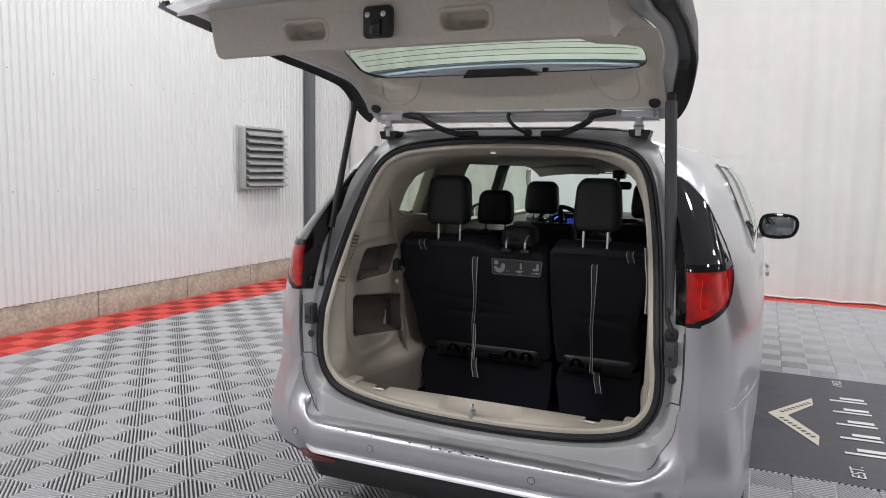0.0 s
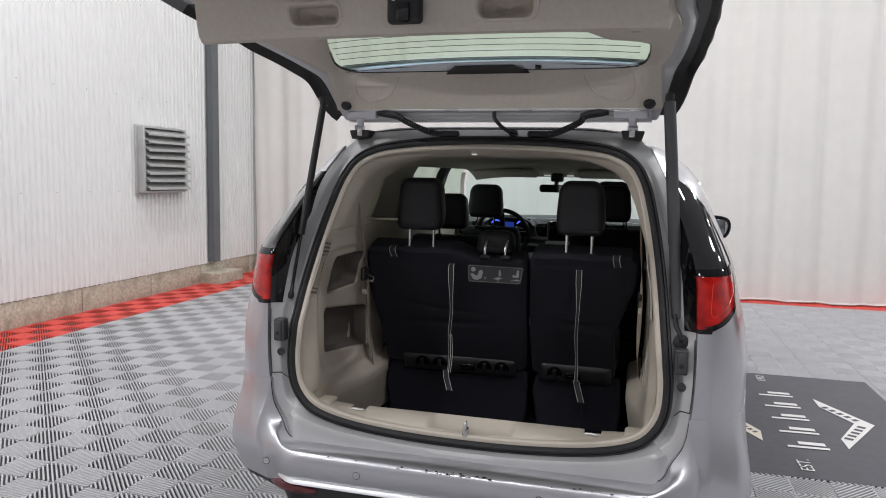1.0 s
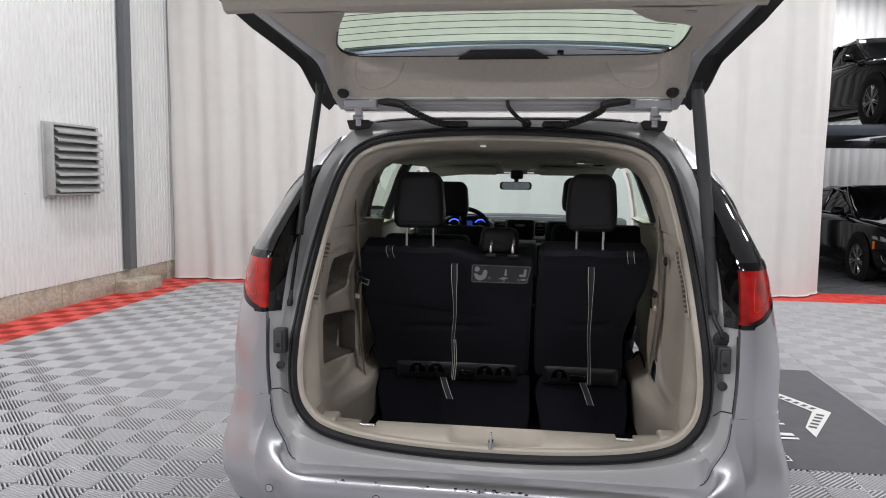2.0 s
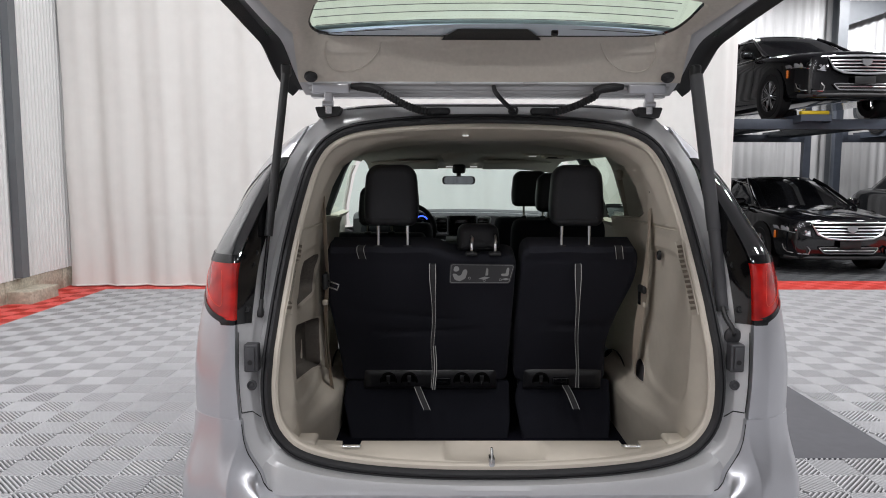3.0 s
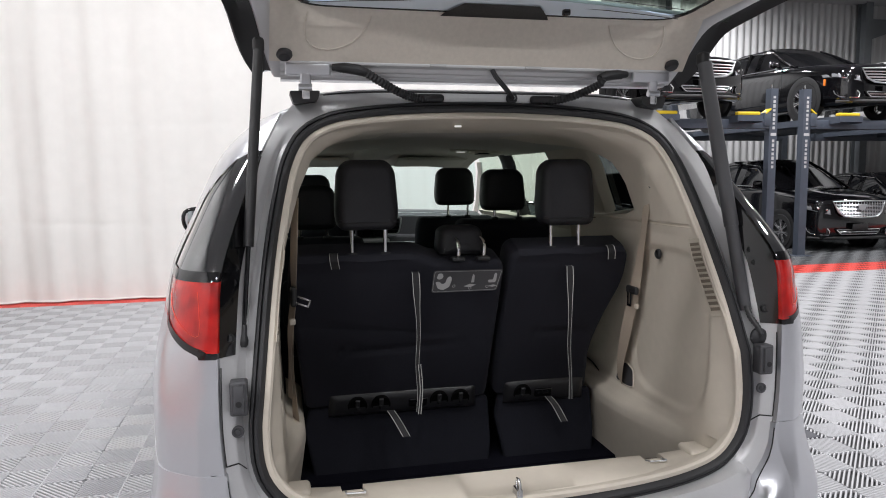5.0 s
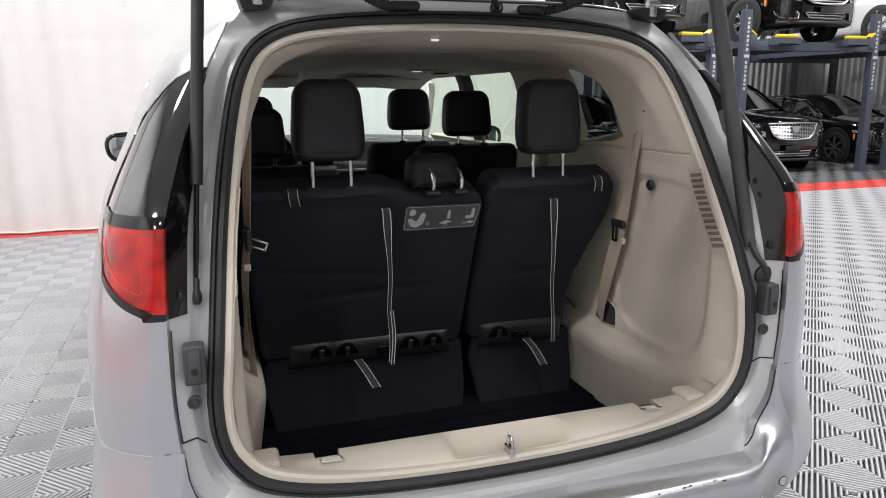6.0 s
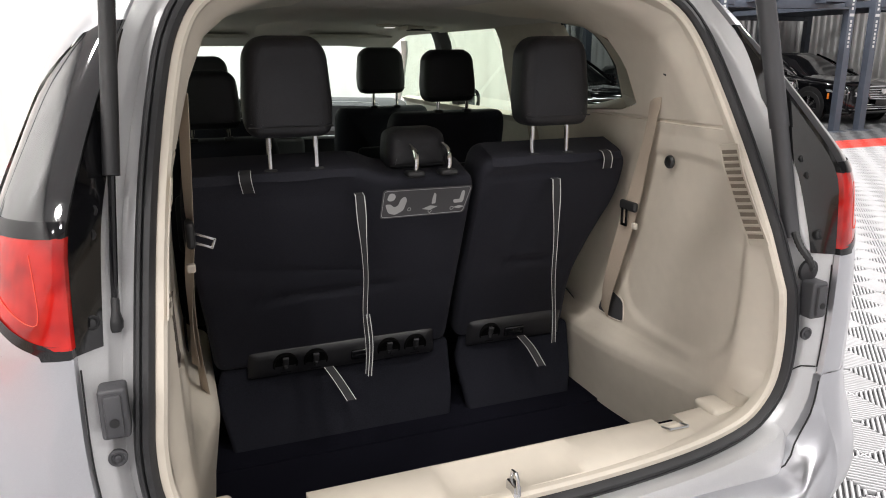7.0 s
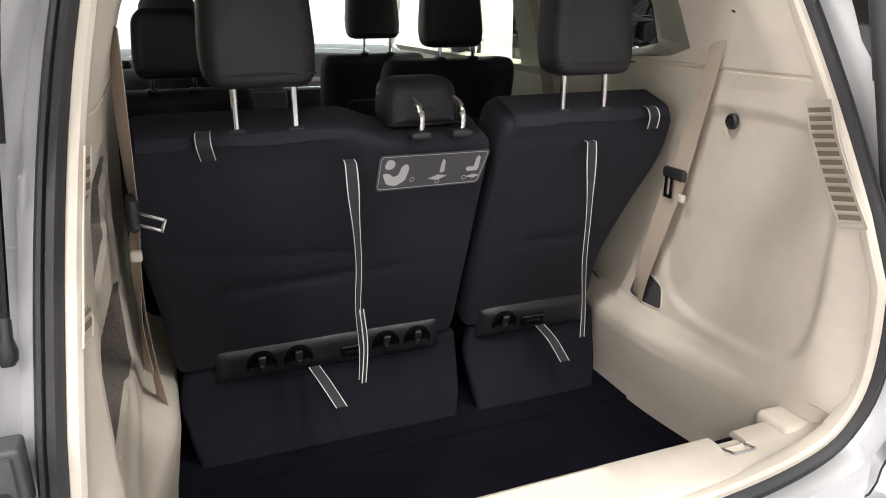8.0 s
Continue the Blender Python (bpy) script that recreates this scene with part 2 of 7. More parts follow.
def rbox(cx, cy, cz, sx, sy, sz, r=0.01, n=3):
    """A box with rounded edges and corners."""
    h = np.array((sx, sy, sz)) / 2
    r = min(r, h.min() * 0.999)
    axes = []
    for k in range(3):
        a = [h[k] - r * (1 - math.tan(math.pi / 4 * i / n)) for i in range(n + 1)]
        a = [h[k] - r + r * math.tan(math.pi / 4 * i / n) for i in range(n + 1)]
        axes.append([-v for v in reversed(a)] + a)
    index, vs, fs = {}, [], []

    def vert(p):
        q = np.clip(p, -(h - r), h - r)
        d = np.array(p) - q
        ln = np.linalg.norm(d)
        if ln > 1e-9:
            q = q + d / ln * r
        key = tuple(np.round(q, 6))
        if key not in index:
            index[key] = len(vs)
            vs.append((cx + q[0], cy + q[1], cz + q[2]))
        return index[key]

    for k in range(3):
        u, v = (k + 1) % 3, (k + 2) % 3
        for s in (-1, 1):
            for i in range(len(axes[u]) - 1):
                for j in range(len(axes[v]) - 1):
                    quad = []
                    for di, dj in ((0, 0), (1, 0), (1, 1), (0, 1)):
                        p = [0, 0, 0]
                        p[k], p[u], p[v] = s * h[k], axes[u][i + di], axes[v][j + dj]
                        quad.append(vert(p))
                    if s < 0:
                        quad.reverse()
                    quad = list(dict.fromkeys(quad))
                    if len(quad) > 2:
                        fs.append(tuple(quad))
    return vs, fs


def tube(points, r, n=8, closed=False, flat=1.0, up=(0, 0, 1), caps=True):
    """A pipe along points; flat squashes it across."""
    pts = [Vector(p) for p in points]
    rings, side = [], None
    for i, p in enumerate(pts):
        if closed:
            d = pts[(i + 1) % len(pts)] - pts[i - 1]
        else:
            d = pts[min(i + 1, len(pts) - 1)] - pts[max(i - 1, 0)]
        d.normalize()
        if side is None:
            ref = Vector(up) if abs(d.dot(Vector(up))) < 0.95 else Vector((1, 0, 0))
            side = d.cross(ref).normalized()
        else:
            side = (side - d * side.dot(d)).normalized()
        other = side.cross(d)
        rad = r[i] if isinstance(r, (list, tuple)) else r
        rings.append([p + side * (rad * math.cos(2 * math.pi * k / n)) + other * (rad * flat * math.sin(2 * math.pi * k / n)) for k in range(n)])
    if closed:
        rings.append(rings[0])
    return loft(rings, wrap=True, caps=caps and not closed, back=True)


def lathe(profile, m, n=24):
    """Turns (radius, height) pairs round the z axis of the pose m."""
    rings = [[(r * math.cos(2 * math.pi * k / n), r * math.sin(2 * math.pi * k / n), h) for k in range(n)] for r, h in profile]
    return moved(loft(rings, wrap=True), m)


def prism(poly, depth, place):
    """Extrudes a flat outline of (u, v) by depth; place(u, v, d) gives the point."""
    n = len(poly)
    vs = [place(u, v, 0) for u, v in poly] + [place(u, v, depth) for u, v in poly]
    fs = [tuple(range(n)), tuple(reversed(range(n, 2 * n)))]
    fs += [(i, i + n, (i + 1) % n + n, (i + 1) % n) for i in range(n)]
    return vs, fs


def rounded(poly, r, n=4):
    """Rounds the corners of a flat outline. r: one radius, or one for each corner."""
    out = []
    for i, p in enumerate(poly):
        a, b, c = Vector(poly[i - 1]), Vector(p), Vector(poly[(i + 1) % len(poly)])
        rr = r[i] if isinstance(r, (list, tuple)) else r
        d1, d2 = (a - b), (c - b)
        k = min(rr, d1.length * 0.49, d2.length * 0.49)
        s, e = b + d1.normalized() * k, b + d2.normalized() * k
        for j in range(n + 1):
            t = j / n
            out.append(tuple(s * (1 - t) ** 2 + b * (2 * t * (1 - t)) + e * t ** 2))
    return out


def smooth_loop(pts, n, closed=True):
    """n points, evenly spaced along a Catmull-Rom curve."""
    P = [np.array(p, float) for p in pts]
    m = len(P)
    dense = []
    for i in range(m if closed else m - 1):
        p0, p1, p2, p3 = (P[(i + k - 1) % m] if closed else P[min(max(i + k - 1, 0), m - 1)] for k in range(4))
        for j in range(16):
            t = j / 16
            dense.append(0.5 * (2 * p1 + (p2 - p0) * t + (2 * p0 - 5 * p1 + 4 * p2 - p3) * t * t + (3 * p1 - p0 - 3 * p2 + p3) * t ** 3))
    dense.append(P[0] if closed else P[-1])
    dense = np.array(dense)
    s = np.concatenate([[0], np.cumsum(np.linalg.norm(np.diff(dense, axis=0), axis=1))])
    at = np.linspace(0, s[-1], n, endpoint=not closed)
    return [tuple(np.interp(a, s, dense[:, k]) for k in range(dense.shape[1])) for a in at]


def part(name, g, mat, parent=None, label="", smooth=35, bevel=0.0):
    """Links one mesh as an object, under a thing or a part if one is given."""
    me = bpy.data.meshes.new(name)
    me.from_pydata([tuple(p) for p in g[0]], [], g[1])
    me.materials.append(mat)
    if bevel:
        bm = bmesh.new()
        bm.from_mesh(me)
        edges = [e for e in bm.edges if len(e.link_faces) == 2 and e.calc_face_angle(0) > 0.6]
        bmesh.ops.bevel(bm, geom=edges, offset=bevel, segments=2, affect="EDGES", profile=0.6)
        bm.to_mesh(me)
        bm.free()
    if smooth:
        me.shade_smooth()
        me.set_sharp_from_angle(angle=radians(smooth))
    ob = new(name, me)
    ob.parent = parent
    if label:
        ob["label"] = label
    return ob


def thing(name, label, category, at=(0, 0, 0), group="", kind=""):
    ob = new(name)
    ob.location = at
    ob.empty_display_size = 0.1
    return tagged(ob, label, category, group, kind)


def it(z, zs, vs):
    return float(np.interp(z, zs, vs))


# ---- the room ----
WALL_X, CURTAIN_Y = -5.22, 7.62


def corrugated(length, height, pitch=0.076, depth=0.009, per=8):
    """A sheet in the x-z plane with flat-topped ribs along x, facing -y."""
    low = []
    for i in range(int(length / pitch)):
        for f, d in ((0.0, 1), (0.30, 1), (0.42, -1), (0.88, -1)):
            low.append(((i + f) * pitch, depth * d, 0))
    low.append((length, depth, 0))
    return loft([low, [(x, y, height) for x, y, z in low]])


def slab(name, g, mat, label, category="wall"):
    return tagged(part(name, g, mat, smooth=0), label, category, kind="structure")


slab("ground", box(4, 4, -0.16, 24, 26, 0.3), ground_mat, "dark concrete slab under the ribbed floor tiles", "floor")
west = slab("wall_west", box(WALL_X - 0.20, 4.0, CEILING / 2, 0.2, 26, CEILING), wall_metal, "white corrugated metal garage wall on a concrete footing")
part("metal_sheet", moved(corrugated(26, CEILING - 0.28, 0.076, 0.011), pose(WALL_X, 17.0, 0.28, 0, 0, -90)), wall_metal, west, smooth=20)
slab("wall_south", join(box(4, -7.1, CEILING / 2, 24, 0.2, CEILING), moved(corrugated(22, CEILING, 0.2, 0.02, 4), pose(15, -6.96, 0, 0, 0, 180))), south_grey, "grey ribbed metal wall with bay doors")
slab("wall_east", join(box(16.1, 4, CEILING / 2, 0.2, 26, CEILING), moved(corrugated(25, CEILING, 0.2, 0.02, 4), pose(15.95, -7, 0, 0, 0, 90))), wall_metal, "white corrugated metal side wall")
north = slab("wall_north", box(4, 15.1, CEILING / 2 + 0.5, 24, 0.2, CEILING + 1), back_wall_mat, "grey corrugated metal wall behind the car lifts")
part("metal_sheet", moved(corrugated(21, CEILING + 1, 0.2, 0.02, 6), pose(-5, 14.96, 0)), back_wall_mat, north, smooth=80)
slab("ceiling", box(4, 4, CEILING + 0.1, 24, 26, 0.2), ceiling_mat, "light grey metal ceiling deck of the garage", "ceiling")

# concrete footing with cast joints
foot_y = -6.9
k = 0
while foot_y < 16.5:
    ln = 1.05 + 0.35 * ((k * 37) % 10) / 10
    part("footing_block", rbox(WALL_X - 0.075, foot_y + ln / 2, 0.125, 0.13, ln - 0.012, 0.30, 0.006, 1), concrete, west, "stained concrete footing")
    foot_y += ln
    k += 1

col = thing("steel_column", "dark grey painted steel column against the corrugated wall", "column", (WALL_X + 0.06, 6.46, 0), kind="structure")
part("web", box(0, 0, CEILING / 2 + 0.15, 0.078, 0.135, CEILING - 0.3), column_mat, col)
for s in (-0.045, 0.045):
    part("flange", box(s, 0, CEILING / 2 + 0.15, 0.010, 0.15, CEILING - 0.3), column_mat, col)
tagged(part("plinth_block", rbox(WALL_X + 0.13, 6.56, 0.075, 0.28, 0.62, 0.17, 0.012, 2), concrete), "rough concrete plinth block under the steel column", "plinth")

vent = thing("wall_vent", "galvanised metal louvre vent on the corrugated wall", "vent", (WALL_X, 5.36, 1.69))
part("back_plate", rbox(0.03, -0.03, 0, 0.02, 0.90, 0.82, 0.004, 1), vent_mat, vent)
for y in (-0.43, 0.37):
    part("side_frame", rbox(0.075, y, 0, 0.11, 0.035, 0.78, 0.004, 1), vent_mat, vent)
for z in (-0.385, 0.385):
    part("edge_frame", rbox(0.075, -0.03, z, 0.11, 0.765, 0.02, 0.004, 1), vent_mat, vent)
for i in range(8):
    z = 0.345 - i * 0.093
    g = prism([(0.03, z + 0.03), (0.05, z + 0.034), (0.175, z - 0.035), (0.175, z - 0.056), (0.166, z - 0.056), (0.166, z - 0.040)], 0.80, lambda u, v, d: (u, -0.40 + d, v + 0.012 * math.sin(4.1 * i) * (d - 0.4)))
    part("slat", g, vent_mat, vent, smooth=0)

# rows of screws on the wall sheets
for zz in (1.32, 2.42, 3.5):
    for i in range(22):
        y = -3.6 + i * 0.456
        if 4.8 < y < 5.9 and 1.2 < zz < 2.1:
            continue
        part("screw", lathe([(0.008, 0), (0.008, 0.004), (0.0, 0.006)], pose(WALL_X + 0.009, y, zz, 0, 90, 0), 6), vent_mat, west)

# the curtain, gathered on a rail that curves back at its end
track = [(-5.16 + 0.045 * i, CURTAIN_Y) for i in range(int(8.42 / 0.045))]
x0 = track[-1][0]
track += [(x0 + 0.85 * math.sin(a), CURTAIN_Y + 0.85 * (1 - math.cos(a))) for a in [i * 0.05 for i in range(1, 27)]]


def crease(s, z):
    """Faint fold lines across the cloth, where it lay folded."""
    d = 0.0
    for k, h in enumerate((0.95, 1.75, 2.15, 2.95)):
        d += 0.007 * math.exp(-((z - h - 0.03 * math.sin(s * 1.3 + k)) / 0.03) ** 2) * max(0, math.sin(s * (0.8 + 0.17 * k) + 2.1 * k))
    return d


def curtain_ring(z):
    out = []
    for i, (x, y) in enumerate(track):
        s = i * 0.045
        amp = 0.020 + 0.015 * math.sin(s * 0.9 + 1) + 0.012 * (1 - z / CEILING)
        fold = amp * (math.sin(s * 2 * math.pi / 0.62 + 1.3 * math.sin(s * 0.7)) + 0.45 * math.sin(s * 2 * math.pi / 0.27 + 0.4 * z))
        dx = 0.010 * math.sin(s * 5 + z)
        out.append((x + dx, y - fold + 0.006 * math.sin(3 * z + s) + 0.008 * math.sin(1.7 * s + 2.3 * z) * math.sin(0.6 * s + 1.1 * z) + crease(s, z), z))
    return out


cur = thing("curtain", "white canvas curtain hanging in folds down to the floor", "curtain")
hem = curtain_ring(0.03)
part("cloth", loft([curtain_ring(z) for z in [0.03 + 3.4 * (i / 90) for i in range(91)] + [3.8, 4.4, 5.1, CEILING - 0.12]]), curtain_mat, cur, smooth=80)
part("rail", tube([(x, y, CEILING - 0.07) for x, y in track[::6]], 0.025, 8), column_mat, cur)
part("hem_fold", tube([(x, y - 0.004, 0.035) for x, y, z in hem[::2]], 0.012, 6), curtain_mat, cur)

# ceiling lamps
lampthing = None
for lx, ly in LAMP_SPOTS:
    if lampthing is None:
        lampthing = thing("ceiling_lamp", "round white LED high-bay lamp in a metal housing", "lamp", (lx, ly, CEILING - 0.06), "ceiling lamps")
        part("housing", lathe([(0.0, 0.06), (0.12, 0.06), (0.14, 0.0), (0.25, -0.06), (0.255, -0.07), (0.235, -0.07)], pose(0, 0, 0), 24), wall_metal, lampthing)
        part("diffuser", lathe([(0.23, -0.062), (0.0, -0.062)], pose(0, 0, 0), 24), tube_glow, lampthing)
    else:
        copy_thing(lampthing, pose(lx, ly, CEILING - 0.06))
for y in (9.0, 12.6):
    b = thing("ceiling_beam", "dark steel ceiling beam across the lift bay", "beam", (0, y, CEILING - 0.2), "ceiling beams", "structure")
    part("web", box(10, 0, 0, 11.5, 0.012, 0.36), column_mat, b)
    for s in (-0.18, 0.18):
        part("flange", box(10, 0, s, 11.5, 0.2, 0.014), column_mat, b)

# ---- the minivan: x to its right, y to its front, the tailgate opening at y = 0 ----
van = thing("minivan", "silver minivan with its tailgate open, parked on ribbed floor tiles", "car")
BELT, SHOULDER = 1.085, 1.69
WZ = ([0.2, 0.35, 0.55, 0.8, 0.95, 1.05, 1.12, 1.28, 1.56, 1.64, 1.69], [0.93, 0.97, 1.0, 1.012, 1.012, 0.995, 0.975, 0.94, 0.825, 0.765, 0.70])
GAP_X = ([0.2, 0.62, 0.9, 1.1, 1.28, 1.42, 1.56, 1.69], [0.74, 0.745, 0.768, 0.765, 0.757, 0.715, 0.665, 0.60])
GAP_Y = ([0.2, 0.62, 1.09, 1.275, 1.36, 1.60, 1.69], [0.02, -0.03, -0.03, -0.02, 0.05, 0.25, 0.31])


def eased(values, rounds=6):
    """Rounds off the kinks of a row of numbers."""
    for q in range(rounds):
        values = [values[0]] + [(a + 2 * b + c) / 4 for a, b, c in zip(values, values[1:], values[2:])] + [values[-1]]
    return values


def eased_table(table, rounds=24):
    zs = [float(z) for z in np.linspace(table[0][0], table[0][-1], 150)]
    return zs, eased([it(z, *table) for z in zs], rounds)


WZ, GAP_X, GAP_Y = eased_table(WZ, 12), eased_table(GAP_X), eased_table(GAP_Y)


def open_y(z):
    return it(z, [0, 1.0, 1.131, 1.72, 2.2], [0, 0, 0.05, 0.33, 0.55])


def side_x(y, z):
    """Half the body's width."""
    yg = it(z, *GAP_Y)
    a1 = it(z, [1.0, 1.6], [0.11, 0.07])
    a2 = it(z, [1.0, 1.25, 1.6], [0.085, 0.055, 0.03])
    u1, u2 = max(0, 1 - (y - yg) / 0.9), max(0, 1 - (y - yg) / it(z, [1.30, 1.48, 1.60, 1.70], [0.12, 0.14, 0.22, 0.30]))
    w = it(z, *WZ) - a1 * u1 ** 2.2
    turned = min(1, max(0, (z - 0.95) / 0.10))
    deep = max(0.0, w - it(z, *GAP_X) - 0.006) * (1 - math.sqrt(max(0.0, 1 - min(1, u2) ** 2)))
    w -= (1 - turned) * a2 * u2 ** 2.2 + turned * deep
    if y > 3.9:
        w *= 1 - 0.30 * ((y - 3.9) / 1.12) ** 2.6
    return w


def skin(ya, yb, za, zb, ny=10, nz=8, inset=0.0, cap=False, ease=1.0):
    """A patch of the right flank between two edges ya(z), yb(z)."""
    rings = []
    for j in range(nz + 1):
        z = za + (zb - za) * j / nz
        y0, y1 = ya(z), yb(z)
        ring = []
        if cap:
            ring.append((it(z, *GAP_X), y0 + 0.012, z))
            ring.append((it(z, *GAP_X) + 0.004, y0 + 0.001, z))
        for i in range(ny + 1):
            y = y0 + (y1 - y0) * (i / ny) ** ease
            ring.append((side_x(y, z) - inset, y, z))
        rings.append(ring)
    return loft(rings, back=True)


def both(name, g, mat, parent, label=""):
    a = part(name, g, mat, parent, label)
    b = part(name, mirrored(g), mat, parent, label)
    return a, b


gap_y = lambda z: it(z, *GAP_Y)
arches = ((0.97, 0.40), (4.06, 0.40))


def low_z(y):
    z = 0.41 if y < 0.62 else 0.24
    for c, r in arches:
        if abs(y - c) < r:
            z = max(z, 0.35 + math.sqrt(r * r - (y - c) ** 2))
    return z


def hood_z(y):
    return it(y, [0, 4.0, 4.6, 4.95, 5.04], [BELT, BELT, 1.0, 0.86, 0.70])


# lower flank: columns along the car, each from the arch or rocker up to the belt
cols = [0.0, 0.006, 0.015, 0.03, 0.05, 0.08, 0.12, 0.17, 0.24, 0.33, 0.43, 0.5, 0.56, 0.58, 0.62, 0.68, 0.76, 0.86, 0.97, 1.08, 1.18, 1.26, 1.32, 1.36, 1.38, 1.5, 1.7, 2.0, 2.4, 2.8, 3.2, 3.5,
        3.64, 3.67, 3.72, 3.8, 3.92, 4.06, 4.2, 4.32, 4.4, 4.45, 4.48, 4.6, 4.75, 4.88, 4.96, 5.02]
rings = []
for i, c in enumerate(cols):
    ring = []
    for j in range(15):
        s = j / 14
        zz = low_z(c) + (hood_z(c) - low_z(c)) * s
        y = c + (gap_y(zz) * (1 - c / 0.5) if c < 0.5 else 0)
        ring.append((side_x(y, zz), y, zz))
    if i == 0:
        rings.append([(it(p[2], *GAP_X), p[1] + 0.012, p[2]) for p in ring])
        rings.append([(it(p[2], *GAP_X) + 0.004, p[1] + 0.001, p[2]) for p in ring])
    rings.append(ring)
both("quarter_and_door_panel", loft(rings), silver, van, "silver metallic side panels")

# tail lamps, quarter glass, pillars and side windows on the flank
lamp_front = lambda z: it(z, [1.085, 1.098, 1.104, 1.113, 1.124, 1.135, 1.147, 1.168, 1.19, 1.215, 1.24, 1.285], [-0.028, -0.026, -0.019, -0.004, 0.013, 0.030, 0.050, 0.088, 0.128, 0.163, 0.192, 0.215])
qglass_front = lambda z: it(z, [1.275, 1.35, 1.45, 1.585], [0.225, 0.255, 0.262, 0.262])
pillar_rear = lambda z: lamp_front(z) if z < 1.28 else (qglass_front(z) if z < 1.585 else gap_y(z))
win_rear = lambda z: it(z, [1.245, 1.30, 1.36, 1.485, 1.567, 1.63], [1.06, 1.01, 0.975, 0.955, 1.00, 1.07])
win_front = lambda z: it(z, [1.245, 1.33, 1.36, 1.46, 1.63], [1.33, 1.305, 1.295, 1.285, 1.245])
slide_rear = lambda z: it(z, [1.245, 1.40, 1.5, 1.63], [1.90, 1.84, 1.80, 1.72])
slide_front = lambda z: it(z, [1.245, 1.43, 1.53, 1.63], [2.54, 2.53, 2.50, 2.40])
front_rear = lambda z: slide_front(z) + 0.10
WIN_TOP = 1.63
for s, mk in (("", lambda g: g), ("m", mirrored)):
    tl = part("tail_lamp", mk(skin(gap_y, lamp_front, 1.099, 1.268, 18, 50, 0.001, True, 1.7)), red_lens, van, "glossy red tail lamp lens", 75)
    part("lamp_rim", mk(skin(lambda z: max(gap_y(z), lamp_front(z) - 0.012), lambda z: lamp_front(z + 0.006) + 0.006, 1.084, 1.262, 5, 64, -0.0015)), gloss_black, tl)
    part("lamp_rim", mk(skin(gap_y, lambda z: lamp_front(z + 0.006) + 0.006, 1.084, 1.100, 12, 8, -0.001, True)), gloss_black, tl)
    part("lamp_top_trim", mk(skin(gap_y, lambda z: qglass_front(1.275), 1.267, 1.291, 14, 3, -0.001, True, 1.7)), gloss_black, tl)
    part("inner_reflector", mk(skin(lambda z: gap_y(z) + 0.01, lambda z: lamp_front(z) - 0.02, 1.12, 1.255, 8, 6, 0.03)), red_lens_deep, tl)
    def on_lens(f, z):
        y0, y1 = gap_y(z) + 0.004, lamp_front(z) - 0.012
        y = y0 + (y1 - y0) * f
        return (side_x(y, z) + 0.0003, y, z)
    inner = [on_lens(f, z) for f, z in ((0.06, 1.245), (0.05, 1.205), (0.06, 1.165), (0.12, 1.142), (0.25, 1.140), (0.40, 1.150), (0.52, 1.172), (0.60, 1.205), (0.64, 1.240))]
    part("light_guide", mk(tube(smooth_loop(inner, 40, False), 0.0008, 5)), lens_bright, tl)
    part("quarter_glass", mk(skin(gap_y, qglass_front, 1.288, 1.585, 12, 12, 0.003, True, 1.5)), privacy, van, "black privacy glass panel")
    part("rear_pillar", mk(skin(pillar_rear, win_rear, 1.085, 1.285, 28, 48, 0.0, False, 2.3)), silver, van)
    part("rear_pillar", mk(skin(pillar_rear, win_rear, 1.285, 1.585, 20, 14, 0.0, False, 1.5)), silver, van)
    part("rear_pillar", mk(skin(gap_y, win_rear, 1.585, WIN_TOP, 16, 3, 0.0, True, 1.4)), silver, van)
    part("roof_side", mk(skin(gap_y, lambda z: 3.05 + (SHOULDER - z) * 1.6, WIN_TOP, SHOULDER, 26, 5, 0.0, True, 1.4)), silver, van)
    part("belt_strip", mk(skin(win_rear, lambda z: 3.95 - (z - BELT) * 1.6, BELT, 1.245, 16, 4)), silver, van)
    for ya, yb, pane in ((win_rear, win_front, tint_glass if s else dark_glass), (slide_rear, slide_front, tint_glass), (front_rear, lambda z: 3.98 - (z - 1.13) * 1.75, tint_glass)):
        part("side_window", mk(skin(ya, yb, 1.245, WIN_TOP, 10, 8, 0.012)), pane, van, "tinted side window")
    part("pillar_lining", mk(skin(lambda z: 3.955 - (z - 1.13) * 1.75, lambda z: 4.055 - (z - 1.13) * 1.75, 1.10, 1.60, 2, 8, 0.015)), headliner_mat, van)
    part("door_pillar", mk(skin(lambda z: win_front(z) - 0.005, lambda z: slide_rear(z) + 0.005, 1.245, WIN_TOP, 6, 8, 0.004)), gloss_black, van)
    part("door_pillar", mk(skin(lambda z: slide_front(z) - 0.005, lambda z: front_rear(z) + 0.005, 1.245, WIN_TOP, 2, 8, 0.004)), gloss_black, van)
    part("windscreen_pillar", mk(skin(lambda z: 3.97 - (z - 1.13) * 1.75, lambda z: 4.05 - (z - 1.13) * 1.75, 1.10, 1.60, 2, 8)), silver, van)
    rim = [(side_x(win_rear(z), z) + 0.002, win_rear(z), z) for z in (1.63, 1.567, 1.485, 1.4, 1.3, 1.245)] + [(side_x(y, 1.243) + 0.002, y, 1.243) for y in (1.2, 1.8, 2.5, 3.2, 3.75)]
    part("chrome_trim", mk(tube(rim, 0.009, 6)), chrome, van)
    for hy in (2.32, 2.72):
        handle = part("door_handle", mk(rbox(side_x(hy, 1.0) + 0.022, hy, 1.0, 0.02, 0.2, 0.03, 0.01, 2)), silver, van)
